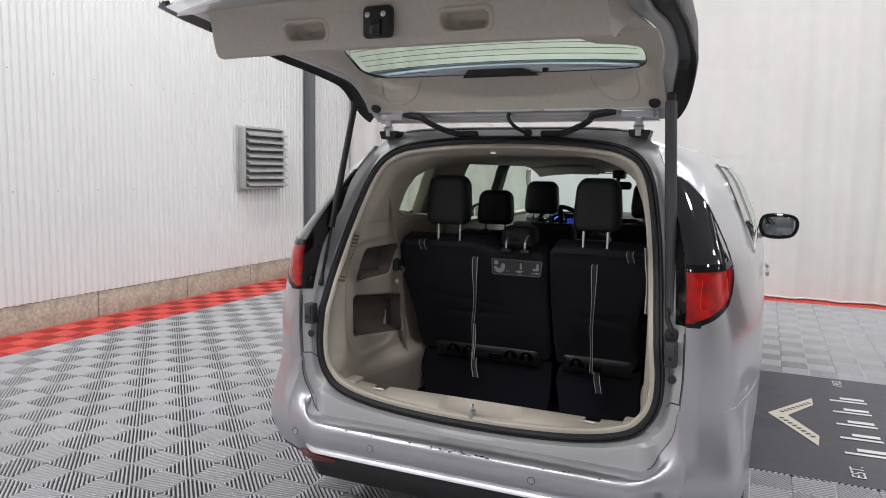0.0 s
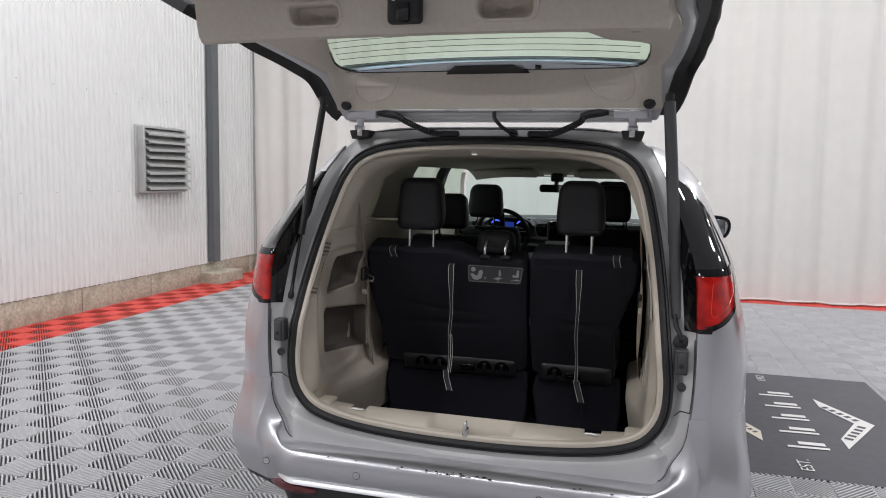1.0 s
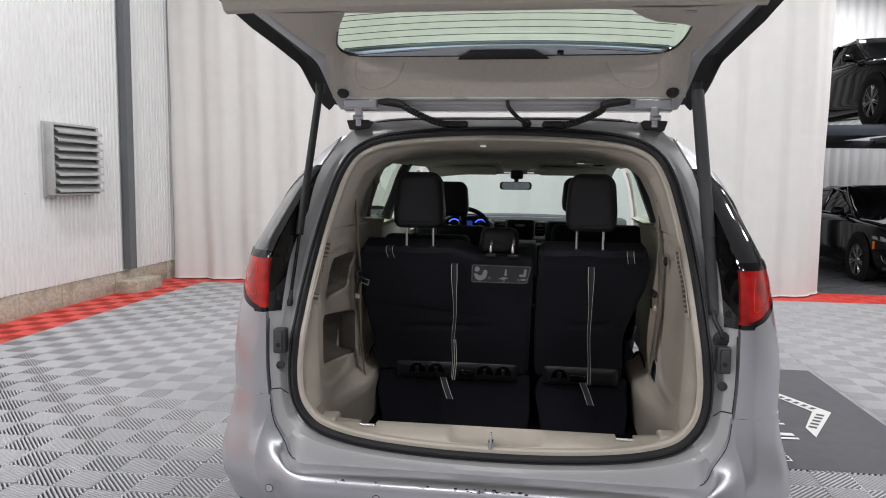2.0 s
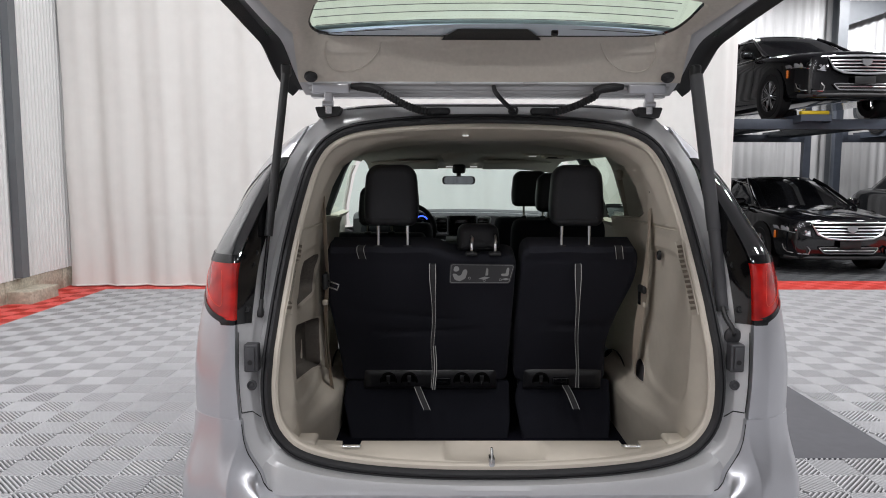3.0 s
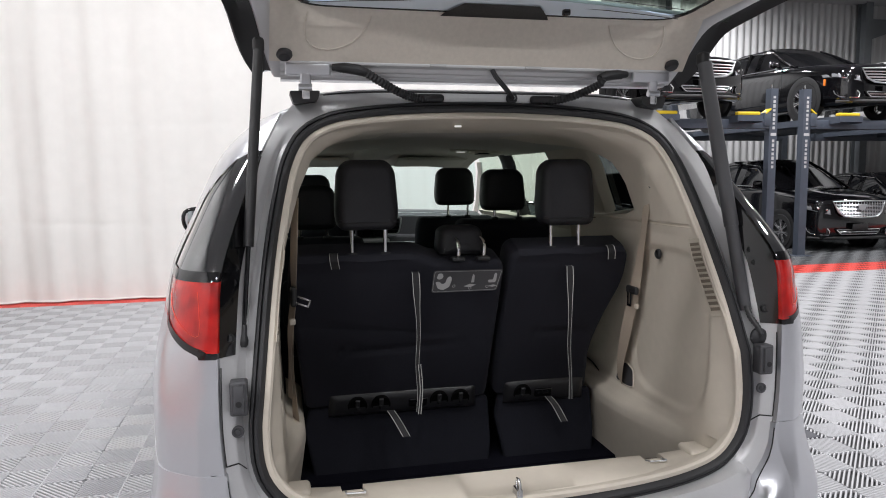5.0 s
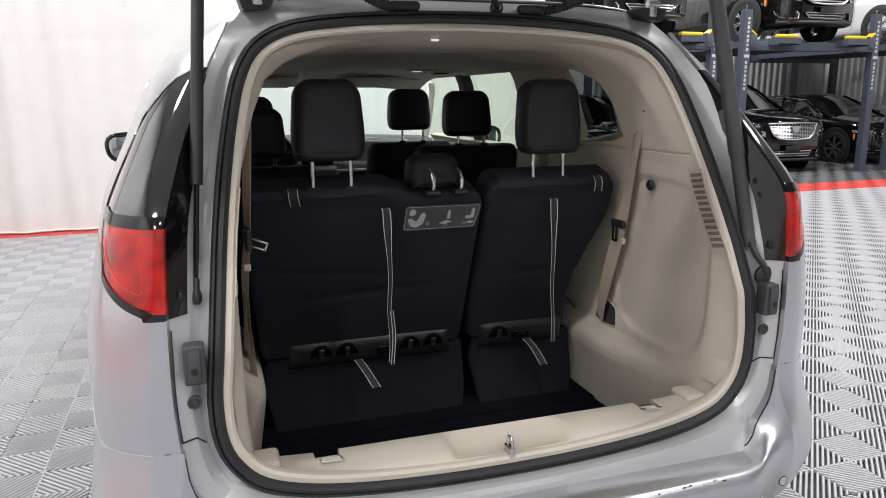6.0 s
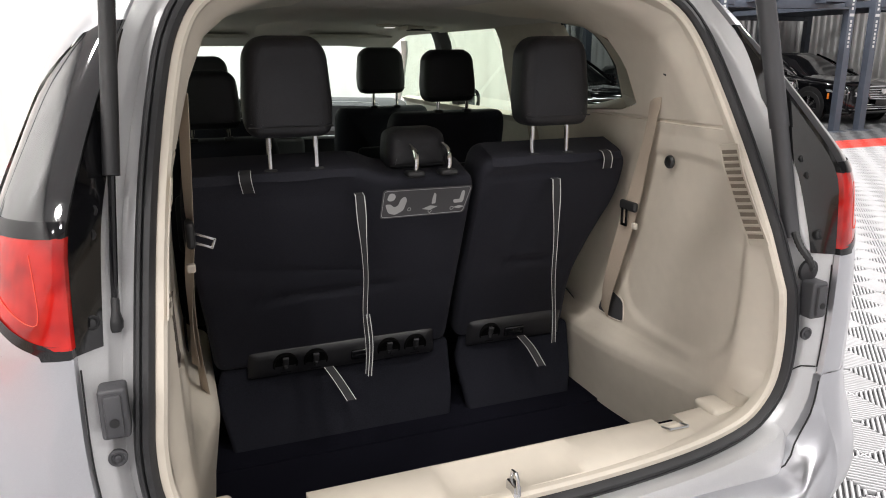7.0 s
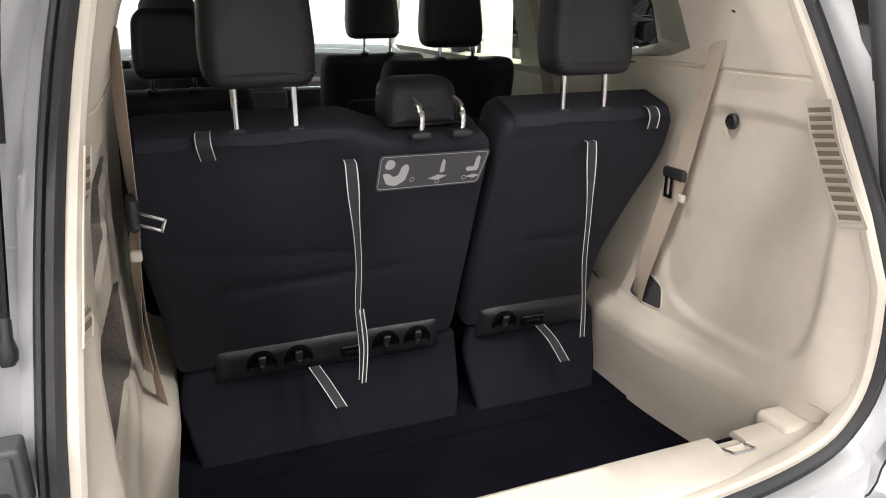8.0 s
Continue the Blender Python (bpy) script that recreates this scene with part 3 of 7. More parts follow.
    s and part("fuel_door_seam", mk(tube([(side_x(y, z) + 0.001, y, z) for y, z in ((0.62, 1.07), (0.60, 0.95), (0.62, 0.82), (0.74, 0.80), (0.84, 0.82), (0.86, 0.95), (0.84, 1.07))], 0.0011, 5)), grey_plastic, van)
    # door mirror
    mir = part("door_mirror", mk(rbox(1.085, 3.05, 1.24, 0.215, 0.10, 0.16, 0.045, 3)), silver, van, "silver door mirror with chrome edging")
    part("mirror_glass", mk(rbox(1.085, 2.996, 1.24, 0.175, 0.006, 0.125, 0.003, 1)), mirror_dark_view, mir)
    part("mirror_bezel", mk(tube(smooth_loop([(0.995, 2.998, 1.175), (1.172, 2.998, 1.18), (1.182, 2.998, 1.30), (0.99, 2.998, 1.303)], 28), 0.012, 8, True)), gloss_black, mir)
    part("mirror_arm", mk(tube([(0.90, 3.10, 1.16), (0.97, 3.08, 1.165), (1.03, 3.06, 1.19)], 0.036, 10, False, 0.6)), silver, mir)
    # wheels
    for cy in (0.97, 4.06):
        cx = 0.86
        m = pose(cx, cy, 0.36, 0, 90, 0)
        tyre = part("wheel_tyre", mk(lathe([(0.22, -0.1), (0.30, -0.115), (0.345, -0.10), (0.36, -0.07), (0.36, 0.07), (0.345, 0.10), (0.30, 0.115), (0.235, 0.105)], m, 40)), tyre_mat, van, "black tyre on an alloy wheel")
        spokes = [lathe([(0.235, 0.105), (0.225, 0.09), (0.215, 0.03)], m, 40), lathe([(0.0, 0.085), (0.05, 0.085), (0.06, 0.06)], m, 20)]
        for q in range(10):
            spokes.append(moved(rbox(0.135, 0, 0.065, 0.17, 0.028, 0.02, 0.006, 1), m @ pose(0, 0, 0, 0, 0, 36 * q)))
        part("wheel_rim", mk(join(*spokes)), alloy, tyre)
        part("wheel_well", mk(lathe([(0.41, -0.25), (0.41, 0.06), (0.0, -0.25)][:2], pose(cx, cy, 0.35, 0, 90, 0), 32)), gap_black, van)

# roof
def roof_ring(y, base=0.0, drop=0.0, wide=1.0):
    z0 = SHOULDER - drop
    w = side_x(y, SHOULDER) * wide
    return [(w * s, y, z0 + 0.078 * (1 - abs(s) ** 2.4) ** 0.75 - base) for s in np.linspace(-1, 1, 25)]


roof_stations = [0.378, 0.388, 0.40, 0.46, 0.7, 1.1, 1.6, 2.2, 2.7, 2.95, 3.05]
part("roof", loft([roof_ring(y, 0.02 if y < 0.38 else (0.006 if y < 0.39 else (0 if y < 2.9 else 0.015 * (y - 2.8) * 4))) for y in roof_stations], back=True), silver, van, "silver roof panel")
# windscreen, hood and nose
ws = []
for i in range(9):
    t = i / 8
    y, z = 3.05 + 1.0 * t, SHOULDER - 0.01 - 0.585 * t
    w = side_x(y, z) * (0.985 if t < 1 else 0.97) - 0.03
    ws.append([(w * s, y + 0.10 * (1 - s * s), z + 0.05 * (1 - s * s) * (1 - t)) for s in np.linspace(-1, 1, 17)])
part("windscreen", loft(ws, back=True), clear_glass, van, "clear windscreen glass")
hd = []
for y in (4.02, 4.2, 4.45, 4.7, 4.88, 4.98):
    w = side_x(y, hood_z(y))
    hd.append([(w * s, y + 0.08 * (1 - s * s), hood_z(y) + 0.06 * (1 - s * s)) for s in np.linspace(-1, 1, 17)])
part("hood", loft(hd, back=True), silver, van)
nose = []
for z in (0.2, 0.35, 0.5, 0.65, 0.8, 0.87):
    w = side_x(4.96, min(z, 0.8)) * 0.99
    nose.append([(w * s, 4.96 + 0.14 * (1 - abs(s) ** 3) * (1 - 0.2 * abs(z - 0.5)), z) for s in np.linspace(-1, 1, 17)])
part("front_bumper", loft(nose, back=True), silver, van)
part("underbody", box(0, 2.5, 0.30, 1.5, 4.6, 0.14), gap_black, van)

# ---- the tailgate opening: seal, jamb, bumper ----
SEAL_HALF = [(0.0, 0.612), (0.18, 0.615), (0.36, 0.627), (0.50, 0.648), (0.60, 0.682), (0.655, 0.735), (0.682, 0.80), (0.688, 0.89), (0.680, 0.98), (0.668, 1.10), (0.655, 1.22), (0.638, 1.34),
             (0.615, 1.46), (0.588, 1.56), (0.545, 1.633), (0.47, 1.677), (0.36, 1.698), (0.20, 1.711), (0.0, 1.716)]
seal_pts = SEAL_HALF + [(-x, z) for x, z in reversed(SEAL_HALF[1:-1])]
LOOP = smooth_loop(seal_pts, 180)


def loop_offset(d, dy=0.0, dz=0.0):
    """The opening's outline moved outwards by d, along the opening's own slant."""
    n = len(LOOP)
    out = []
    for i in range(n):
        a, b = LOOP[i - 1], LOOP[(i + 1) % n]
        tx, tz = b[0] - a[0], b[1] - a[1]
        ln = math.hypot(tx, tz)
        x, z = LOOP[i][0] + d * tz / ln, LOOP[i][1] - d * tx / ln
        out.append((x, open_y(z) + dy, z + dz))
    return out


seal = part("opening_seal", loft([loop_offset(d, y) for d, y in ((-0.016, 0.03), (-0.017, 0.008), (-0.013, -0.004), (-0.005, -0.011), (0.004, -0.008), (0.006, 0.0), (0.009, -0.006), (0.014, -0.006), (0.018, 0.004), (0.018, 0.02))], wrap=True), rubber, van, "black rubber seal round the tailgate opening")


def jamb_ring(k):
    """From the seal (k = 0) out to the edge of the body panels (k = 1)."""
    inner = loop_offset(0.016, 0.012)
    out = []
    for i, (x, y, z) in enumerate(inner):
        s = 1 if x >= 0 else -1
        ax = abs(x)
        if z > 1.655 and ax < 0.56:
            ex, ey, ez = ax * 1.04, 0.372, 1.763 - 0.03 * (ax / 0.56) ** 5
        elif z < 0.70 and ax < 0.66:
            ex, ey, ez = ax * 1.09, -0.006, z - 0.05
        else:
            zz = it(z, [0.70, 0.80, 1.6, 1.68], [0.665, 0.80, 1.61, 1.70])
            ex, ey, ez = it(zz, *GAP_X), it(zz, *GAP_Y) + 0.014, zz
        if z < 0.70 and ax < 0.66:
            q = min(1, max(0, (0.70 - z) / 0.03))
            ks = [0, 0.1, 0.35, 0.6, 0.8, 0.93, 1.0]
            ey2 = y + q * it(k, ks, [0, -0.006, -0.034, -0.054, -0.060, -0.056, -0.030]) + (1 - q) * (ey - y) * k ** 1.5
            ez2 = z + q * it(k, ks, [0, 0.001, 0.004, 0.001, -0.012, -0.034, -0.038]) + (1 - q) * (ez - z) * k
            if k > 0.9:
                ez2 = min(ez2, 0.575 if k < 0.99 else 0.525) * q + ez2 * (1 - q)
                ey2 = ey2 if k < 0.99 else y - 0.05 * q + (1 - q) * (ey - y)
            out.append((s * (ax + (ex - ax) * k), ey2, ez2))
            continue
        dip = 0.026 * math.sin(math.pi * min(1, k / 0.5)) ** 2 * min(1, max(0, (1.64 - z) / 0.16))
        out.append((s * (ax + (ex - ax) * k), y + (ey - y) * (k ** 1.5) + dip, z + (ez - z) * k))
    return out


part("jamb", loft([jamb_ring(k) for k in (0, 0.06, 0.13, 0.25, 0.37, 0.45, 0.52, 0.6, 0.8, 0.93, 1.0)], wrap=True), jamb_silver, van, "silver painted tailgate jamb")

for s in (-1, 1):
    edge = [p for p in jamb_ring(0.965) if p[0] * s > 0.6 and 0.80 < p[2] < 1.07]
    edge.sort(key=lambda p: p[2])
    part("panel_seam", tube([(p[0], p[1] - 0.003, p[2]) for p in edge], 0.0014, 5), gap_black, van)
    across = [(p[0], p[1] - 0.001, p[2]) for k in (0.3, 0.5, 0.7, 0.95) for p in [min((q for q in jamb_ring(k) if q[0] * s > 0), key=lambda q: abs(q[2] - 0.80))]]
    part("panel_seam", tube(across, 0.002, 5), gap_black, van)

# bumper: a profile swept round the tail
def plan(n=140):
    """Half of the tail's outline seen from above, from the middle to the flank, with how far the bumper stands out there."""
    out = []
    for i in range(n + 1):
        t = i / n
        if t < 0.55:
            x = 0.80 * t / 0.55
            out.append((x, -0.02 - 0.008 * (1 - (x / 0.8) ** 2), 0, -1, 1.0 - 0.45 * (x / 0.80) ** 3))
        else:
            u = (t - 0.55) / 0.45
            y = -0.022 + 0.60 * u ** 1.7
            x = side_x(y, 0.62)
            x2 = side_x(y + 0.01, 0.62)
            tx, ty = x2 - x, 0.01
            ln = math.hypot(tx, ty)
            bl = min(1, u * 3)
            nx, ny = bl * ty / ln, -(1 - bl) - bl * tx / ln
            l2 = math.hypot(nx, ny)
            x = 0.80 + (x - 0.80) * min(1, u * 4) if u < 0.25 else x
            out.append((x, y, nx / l2, ny / l2, 0.55 - 0.5 * min(1, u * 1.6)))
    return out


def sweep(profile, corner=None, limit=9.0):
    """profile: (stand-out, height) in the middle; corner: the same at the corners and along the flanks; limit: the half width."""
    rings = []
    for i, (d, z) in enumerate(profile):
        r = []
        for x, y, nx, ny, k in plan():
            if x > limit:
                break
            if corner:
                b = min(1, max(0, (x - 0.60) / 0.19))
                b = b * b * (3 - 2 * b)
                far = min(1, max(0, (y - 0.05) / 0.5))
                dd = d * (1 - b) + (corner[i][0] * (1 - 0.85 * far) - 0.013 * far) * b
                zz = z * (1 - b) + corner[i][1] * b
                flank = b * (side_x(max(y, -0.03), max(zz, 0.45)) - side_x(max(y, -0.03), 0.62))
            else:
                dd, zz, flank = d * k, z, 0.0
            r.append((x + nx * dd + flank, y + ny * dd, zz))
        rings.append([(-p[0], p[1], p[2]) for p in reversed(r[1:])] + r)
    return rings


# the bumper's face, then its shoulder, which runs up to the jamb's edge, round its lower corner and out to the seam on the flank
face = sweep([(0.108, 0.448), (0.116, 0.47), (0.121, 0.51), (0.119, 0.535), (0.114, 0.549)], [(0.046, 0.415), (0.060, 0.45), (0.070, 0.50), (0.070, 0.535), (0.066, 0.556)])
half = len(plan()) - 1
face = [r[half:] for r in face]
SEAM_Z = 0.80
edge = [(0.56, -0.030, 0.568), (0.62, -0.031, 0.568), (0.652, -0.034, 0.570), (0.675, -0.040, 0.579), (0.692, -0.040, 0.600), (0.704, -0.036, 0.632), (0.722, -0.034, 0.662), (0.742, -0.034, 0.695), (0.753, -0.033, 0.735), (0.759, -0.0325, SEAM_Z)]
edge += [(0.79, -0.032, SEAM_Z), (side_x(-0.03, SEAM_Z) + 0.0015, -0.0315, SEAM_Z), (side_x(-0.015, SEAM_Z) + 0.0015, -0.0155, SEAM_Z), (side_x(0.0, SEAM_Z) + 0.0015, -0.0005, SEAM_Z), (side_x(0.03, SEAM_Z) + 0.0015, 0.0295, SEAM_Z)]
edge = [Vector(p) for p in edge]
along = [0.0]
for a, b in zip(edge, edge[1:]):
    along.append(along[-1] + (b - a).length)
first = min(q for q in range(half) if face[4][q][0] > 0.555)
last = min(q for q in range(half) if plan()[q][1] > 0.03)
shoulder = [[] for q in range(9)]
lip = []
for q in range(half + 1):
    p3, p4 = Vector(face[3][q]), Vector(face[4][q])
    if q <= first:
        top, out, back = Vector((plan()[q][0], -0.030, 0.568)), Vector((0, -1, 0)), Vector((0, 0.02, 0))
        ha, hb = 0.026, 0.05
    else:
        f = min(1, (q - first) / (last - first))
        d = f * along[-1]
        if f < 1:
            top = Vector([it(d, along, [p[c] for p in edge]) for c in range(3)])
        else:
            y = plan()[q][1]
            top = Vector((side_x(y, SEAM_Z) + 0.0015, y, SEAM_Z))
        turn = it(d, [0.03, 0.14, 0.21, along[8] - 0.02, along[9]], [0, 0.5, 1, 1.35, 2.0])
        out = Vector((0, -1, 0)).lerp(Vector((0.60, -0.45, -0.62)), turn) if turn <= 1 else Vector((0.60, -0.45, -0.62)).lerp(Vector((0.02, -0.05, -1)), turn - 1)
        out.normalize()
        back = Vector((-0.004, 0.03, 0)) if f < 0.75 else Vector((-0.02, 0.01, 0))
        w = min(1, (q - first) / 18)
        gap = (top - p4).length
        ha, hb = 0.026 * (1 - w) + 0.35 * gap * w, 0.05 * (1 - w) + 0.42 * gap * w
        if d < along[9]:
            lip.append(top)
    rise = (p4 - p3).normalized()
    c1, c2 = p4 + rise * ha, top + out * hb
    for i in range(8):
        u = (i + 1) / 8
        shoulder[i].append(tuple((1 - u) ** 3 * p4 + 3 * u * (1 - u) ** 2 * c1 + 3 * u * u * (1 - u) * c2 + u ** 3 * top))
    shoulder[8].append(tuple(top + back))
bumper = part("rear_bumper", loft([[(-p[0], p[1], p[2]) for p in reversed(r[1:])] + r for r in face + shoulder]), silver, van, "silver rear bumper with scuffed upper edge")
for s in (-1, 1):
    part("panel_seam", tube([(s * p[0], p[1] + 0.003, p[2]) for p in lip[::2]], 0.0022, 5), gap_black, van)
part("lower_valance", loft(sweep([(-0.06, 0.325), (0.05, 0.328), (0.095, 0.345), (0.114, 0.385), (0.120, 0.42), (0.112, 0.452)], [(-0.06, 0.365), (-0.02, 0.368), (0.012, 0.378), (0.032, 0.395), (0.046, 0.425), (0.045, 0.45)])), black_plastic, bumper, "black plastic lower bumper")
part("chrome_strip", loft(sweep([(0.108, 0.444), (0.126, 0.445), (0.129, 0.447), (0.125, 0.455), (0.120, 0.461), (0.108, 0.463)], [(0.045, 0.444), (0.060, 0.445), (0.062, 0.446), (0.060, 0.450), (0.057, 0.454), (0.045, 0.456)], 0.74)), strip_chrome, bumper, "bright chrome bumper strip")
for s in (-1, 1):
    lens = []
    for q in range(13):
        t = q / 12
        x = 0.515 + 0.205 * t
        b = min(1, max(0, (x - 0.60) / 0.19))
        b = b * b * (3 - 2 * b)
        y = -0.026 - (0.121 * (1 - b) + 0.056 * b)
        hh = 0.019 * (1 - 0.55 * (1 - t) ** 2 - 0.8 * max(0, t - 0.8) / 0.2)
        lens.append([(s * x, y + 0.010, 0.426 - hh), (s * x, y, 0.426 - hh * 0.8), (s * x, y - 0.002, 0.426), (s * x, y, 0.426 + hh * 0.8), (s * x, y + 0.010, 0.426 + hh)])
    part("reflector", loft(lens, back=(s > 0)), red_lens_deep, bumper, "dark red bumper reflector")
for x, y in ((-0.73, -0.119), (-0.36, -0.146), (0.29, -0.147), (0.73, -0.119)):
    part("parking_sensor", lathe([(0.012, -0.003), (0.012, 0.002), (0.0095, 0.003), (0.009, 0.0), (0.0, 0.0005)], pose(x, y, 0.508, 90, 0, 0), 16), jamb_silver, bumper)
    part("sensor_ring", tube([(x + 0.013 * math.cos(a), y - 0.001, 0.508 + 0.013 * math.sin(a)) for a in np.linspace(0, 2 * math.pi, 21)[:-1]], 0.0014, 5, True), gap_black, bumper)
random.seed(4)
for i in range(46):
    x = random.uniform(-0.55, 0.6) if i < 14 else random.gauss(-0.03, 0.13)
    sx = random.uniform(0.003, 0.012)
    part("scuff_mark", rbox(x, -0.139 + 0.01 * x * x, 0.556 + random.uniform(-0.007, 0.006), sx, 0.006, random.uniform(0.001, 0.003), 0.0008, 1), gap_black if i % 3 else jamb_silver, bumper)

# fittings on the jamb
STRIP = [jamb_ring(0.5 + 0.5 * q / 30) for q in range(31)]
for s in (-1, 1):
    part("bump_stop", join(rbox(s * 0.724, -0.012, 0.985, 0.042, 0.04, 0.085, 0.006, 2), rbox(s * 0.724, -0.034, 0.985, 0.026, 0.012, 0.07, 0.004, 1)), grey_plastic, van, "dark grey rubber gate stop")
    part("stop_hole", lathe([(0.0075, 0.0), (0.0075, 0.0012), (0.0, 0.0014)], pose(s * 0.724, -0.0405, 0.975, 90, 0, 0), 12), gap_black, van)
    part("jamb_screw", lathe([(0.015, -0.002), (0.015, 0.004), (0.011, 0.005), (0.009, 0.001), (0.006, 0.001), (0.005, 0.004), (0, 0.005)], pose(s * 0.73, 0.0, 0.895, 90, 0, 0), 16), grey_plastic, van)
    strip_rings = []
    idx = [q for q, p in enumerate(STRIP[-1]) if p[0] * s > 0.5 and 1.07 < p[2] < 1.575]
    for j in range(8):
        ring = []
        for q in idx:
            k = it(STRIP[-1][q][2], [1.07, 1.43, 1.56], [0.56, 0.56, 0.96])
            at = (k + (1 - k) * j / 7 - 0.5) / 0.5 * 30
            a, b, f = STRIP[int(at)][q], STRIP[min(30, int(at) + 1)][q], at - int(at)
            ring.append((a[0] + (b[0] - a[0]) * f, a[1] + (b[1] - a[1]) * f - 0.004, a[2] + (b[2] - a[2]) * f))
        strip_rings.append(ring)
    part("pillar_strip", loft(strip_rings), gloss_black, van, "black plastic pillar strip")
    for z in (1.125, 1.255, 1.29):
        part("trim_screw", lathe([(0.012, -0.004), (0.012, 0.006), (0.009, 0.009), (0.006, 0.006), (0.0, 0.007)], pose(s * (it(z, *GAP_X) - 0.022), open_y(z) * 0.6 + it(z, *GAP_Y) * 0.4 - 0.004, z, 75, 0, 0), 10), gap_black, van)

# ---- the open tailgate ----
gate = part("tailgate", ([], []), silver, van, "open silver tailgate with beige lining")


OUT_Y = [-0.955, -0.93, -0.88, -0.75, -0.60, -0.40, -0.20, 0.0, 0.12, 0.195, 0.25, 0.33, 0.365]


def gate_outer(y):
    """Half width and height of the gate's outer skin; y falls from the hinge to the lower edge."""
    w = it(y, [-0.955, -0.93, -0.88, -0.75, -0.60, -0.30, 0.0, 0.18, 0.30, 0.365], [0.575, 0.645, 0.692, 0.722, 0.738, 0.750, 0.747, 0.735, 0.70, 0.645])
    z = it(y, [-0.955, -0.93, -0.88, -0.75, -0.60, -0.30, 0.0, 0.12, 0.25, 0.33, 0.365], [2.035, 2.062, 2.085, 2.108, 2.125, 2.13, 2.095, 2.04, 1.960, 1.885, 1.83])
    return w, z


def outer_ring(y, a=-1.0, b=1.0, n=25, drop=0.0):
    w, z = gate_outer(y)
    return [(w * s, y + 0.07 * s * s * (1 if y < -0.7 else 0.4), z + 0.035 * (1 - abs(s) ** 2.2) - 0.015 - drop) for s in np.linspace(a, b, n)]


part("outer_skin", loft([outer_ring(y) for y in OUT_Y if y <= -0.20]), silver, gate)
sp = part("spoiler", loft([outer_ring(y) for y in OUT_Y if y >= 0.19]), silver, gate, "silver roof spoiler")
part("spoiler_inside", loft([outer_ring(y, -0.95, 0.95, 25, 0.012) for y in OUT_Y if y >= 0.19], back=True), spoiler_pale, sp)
for a, b in ((-1.0, -0.96), (0.96, 1.0)):
    part("outer_skin_side", loft([outer_ring(y, a, b, 5) for y in OUT_Y if -0.21 <= y <= 0.20]), gloss_black, gate)
glass_ob = part("gate_glass", loft([outer_ring(y, -0.965, 0.965, 25, 0.035 + 0.02 * max(0, y)) for y in (-0.24, -0.12, 0.0, 0.06, 0.12, 0.165)]), tint_glass, gate, "tinted rear window with heater lines")
glass_ob.visible_shadow = False
for i in range(13):
    y = 0.17 - i * 0.031
    part("heater_line", tube(outer_ring(y, -0.74, 0.74, 15, 0.042 + 0.02 * max(0, y)), 0.0011, 4), gap_black, gate)


def under_z(y):
    return it(y, [-0.70, -0.25, 0.0, 0.23], [2.02, 2.012, 1.99, 1.957])


def lining_w(y):
    return it(y, [-0.72, -0.50, -0.25, 0.0, 0.20, 0.30], [0.612, 0.645, 0.662, 0.650, 0.618, 0.59])


# flanks between the lining and the outer skin: a painted rim beside the lining, then black sealer and plastic
EDGE_Y = [float(y) for y in np.linspace(-0.86, 0.345, 61)]
edge_w = eased([gate_outer(y)[0] for y in EDGE_Y])
edge_z = eased([gate_outer(y)[1] for y in EDGE_Y])
edge_lz = eased([it(y, [-0.86, -0.62, -0.50, -0.25, 0.0, 0.22, 0.26, 0.30, 0.345], [2.055, 2.045, 2.022, 2.012, 1.99, 1.955, 1.90, 1.838, 1.80]) for y in EDGE_Y])
edge_mid = eased([it(y, [-0.86, -0.3, 0.1, 0.25, 0.345], [2.06, 2.015, 1.955, 1.865, 1.80]) for y in EDGE_Y])
edge_lw = eased([lining_w(y) - (0.02 if y < -0.4 else 0.0) for y in EDGE_Y])
for s in (-1, 1):
    rr, rim = [], []
    for y, w, z, lz, mz, lw in zip(EDGE_Y, edge_w, edge_z, edge_lz, edge_mid, edge_lw):
        jag = 0.0015 * math.sin(y * 31)
        fold = (w + lw) / 2 - 0.004
        rr.append([(s * w, y + 0.028, z - 0.016), (s * (w + 0.004), y + 0.028, z - 0.035), (s * (w + 0.007 + jag), y + 0.025, max(mz, lz - 0.008)), (s * (w + 0.002), y + 0.024, max(mz, lz - 0.008) - 0.006), (s * (w - 0.008 + jag), y + 0.022, lz + 0.004), (s * (w - 0.02), y + 0.02, lz + 0.016), (s * (fold + 0.004), y + 0.017, lz + 0.014), (s * fold, y + 0.016, lz + 0.002)])
        rim.append([(s * (fold + 0.002), y + 0.016, lz + 0.006), (s * (fold - 0.004), y + 0.015, lz - 0.003), (s * (lw + 0.012), y + 0.013, lz - 0.005), (s * lw, y + 0.012, lz + 0.001), (s * (lw - 0.006), y + 0.011, lz + 0.012)])
    part("side_edge", loft(rr[13:], back=(s > 0)), black_plastic, gate, "black gate edge with weathered sealer")
    part("edge_corner", loft(rr[:14], back=(s > 0)), silver, gate)
    part("edge_rim", loft(rim, back=(s > 0)), jamb_silver, gate, "silver painted rim beside the lining")
part("lower_lip", loft([outer_ring(-0.955), outer_ring(-0.952, -1, 1, 25, 0.012), [(p[0] * 0.97, p[1] + 0.03, 2.025 + 0.015 * (1 - (p[0] / 0.5) ** 2)) for p in outer_ring(-0.955)], [(0.60 * s, -0.775 + 0.04 * s * s, 2.055) for s in np.linspace(-1, 1, 25)]], back=True), silver, gate)


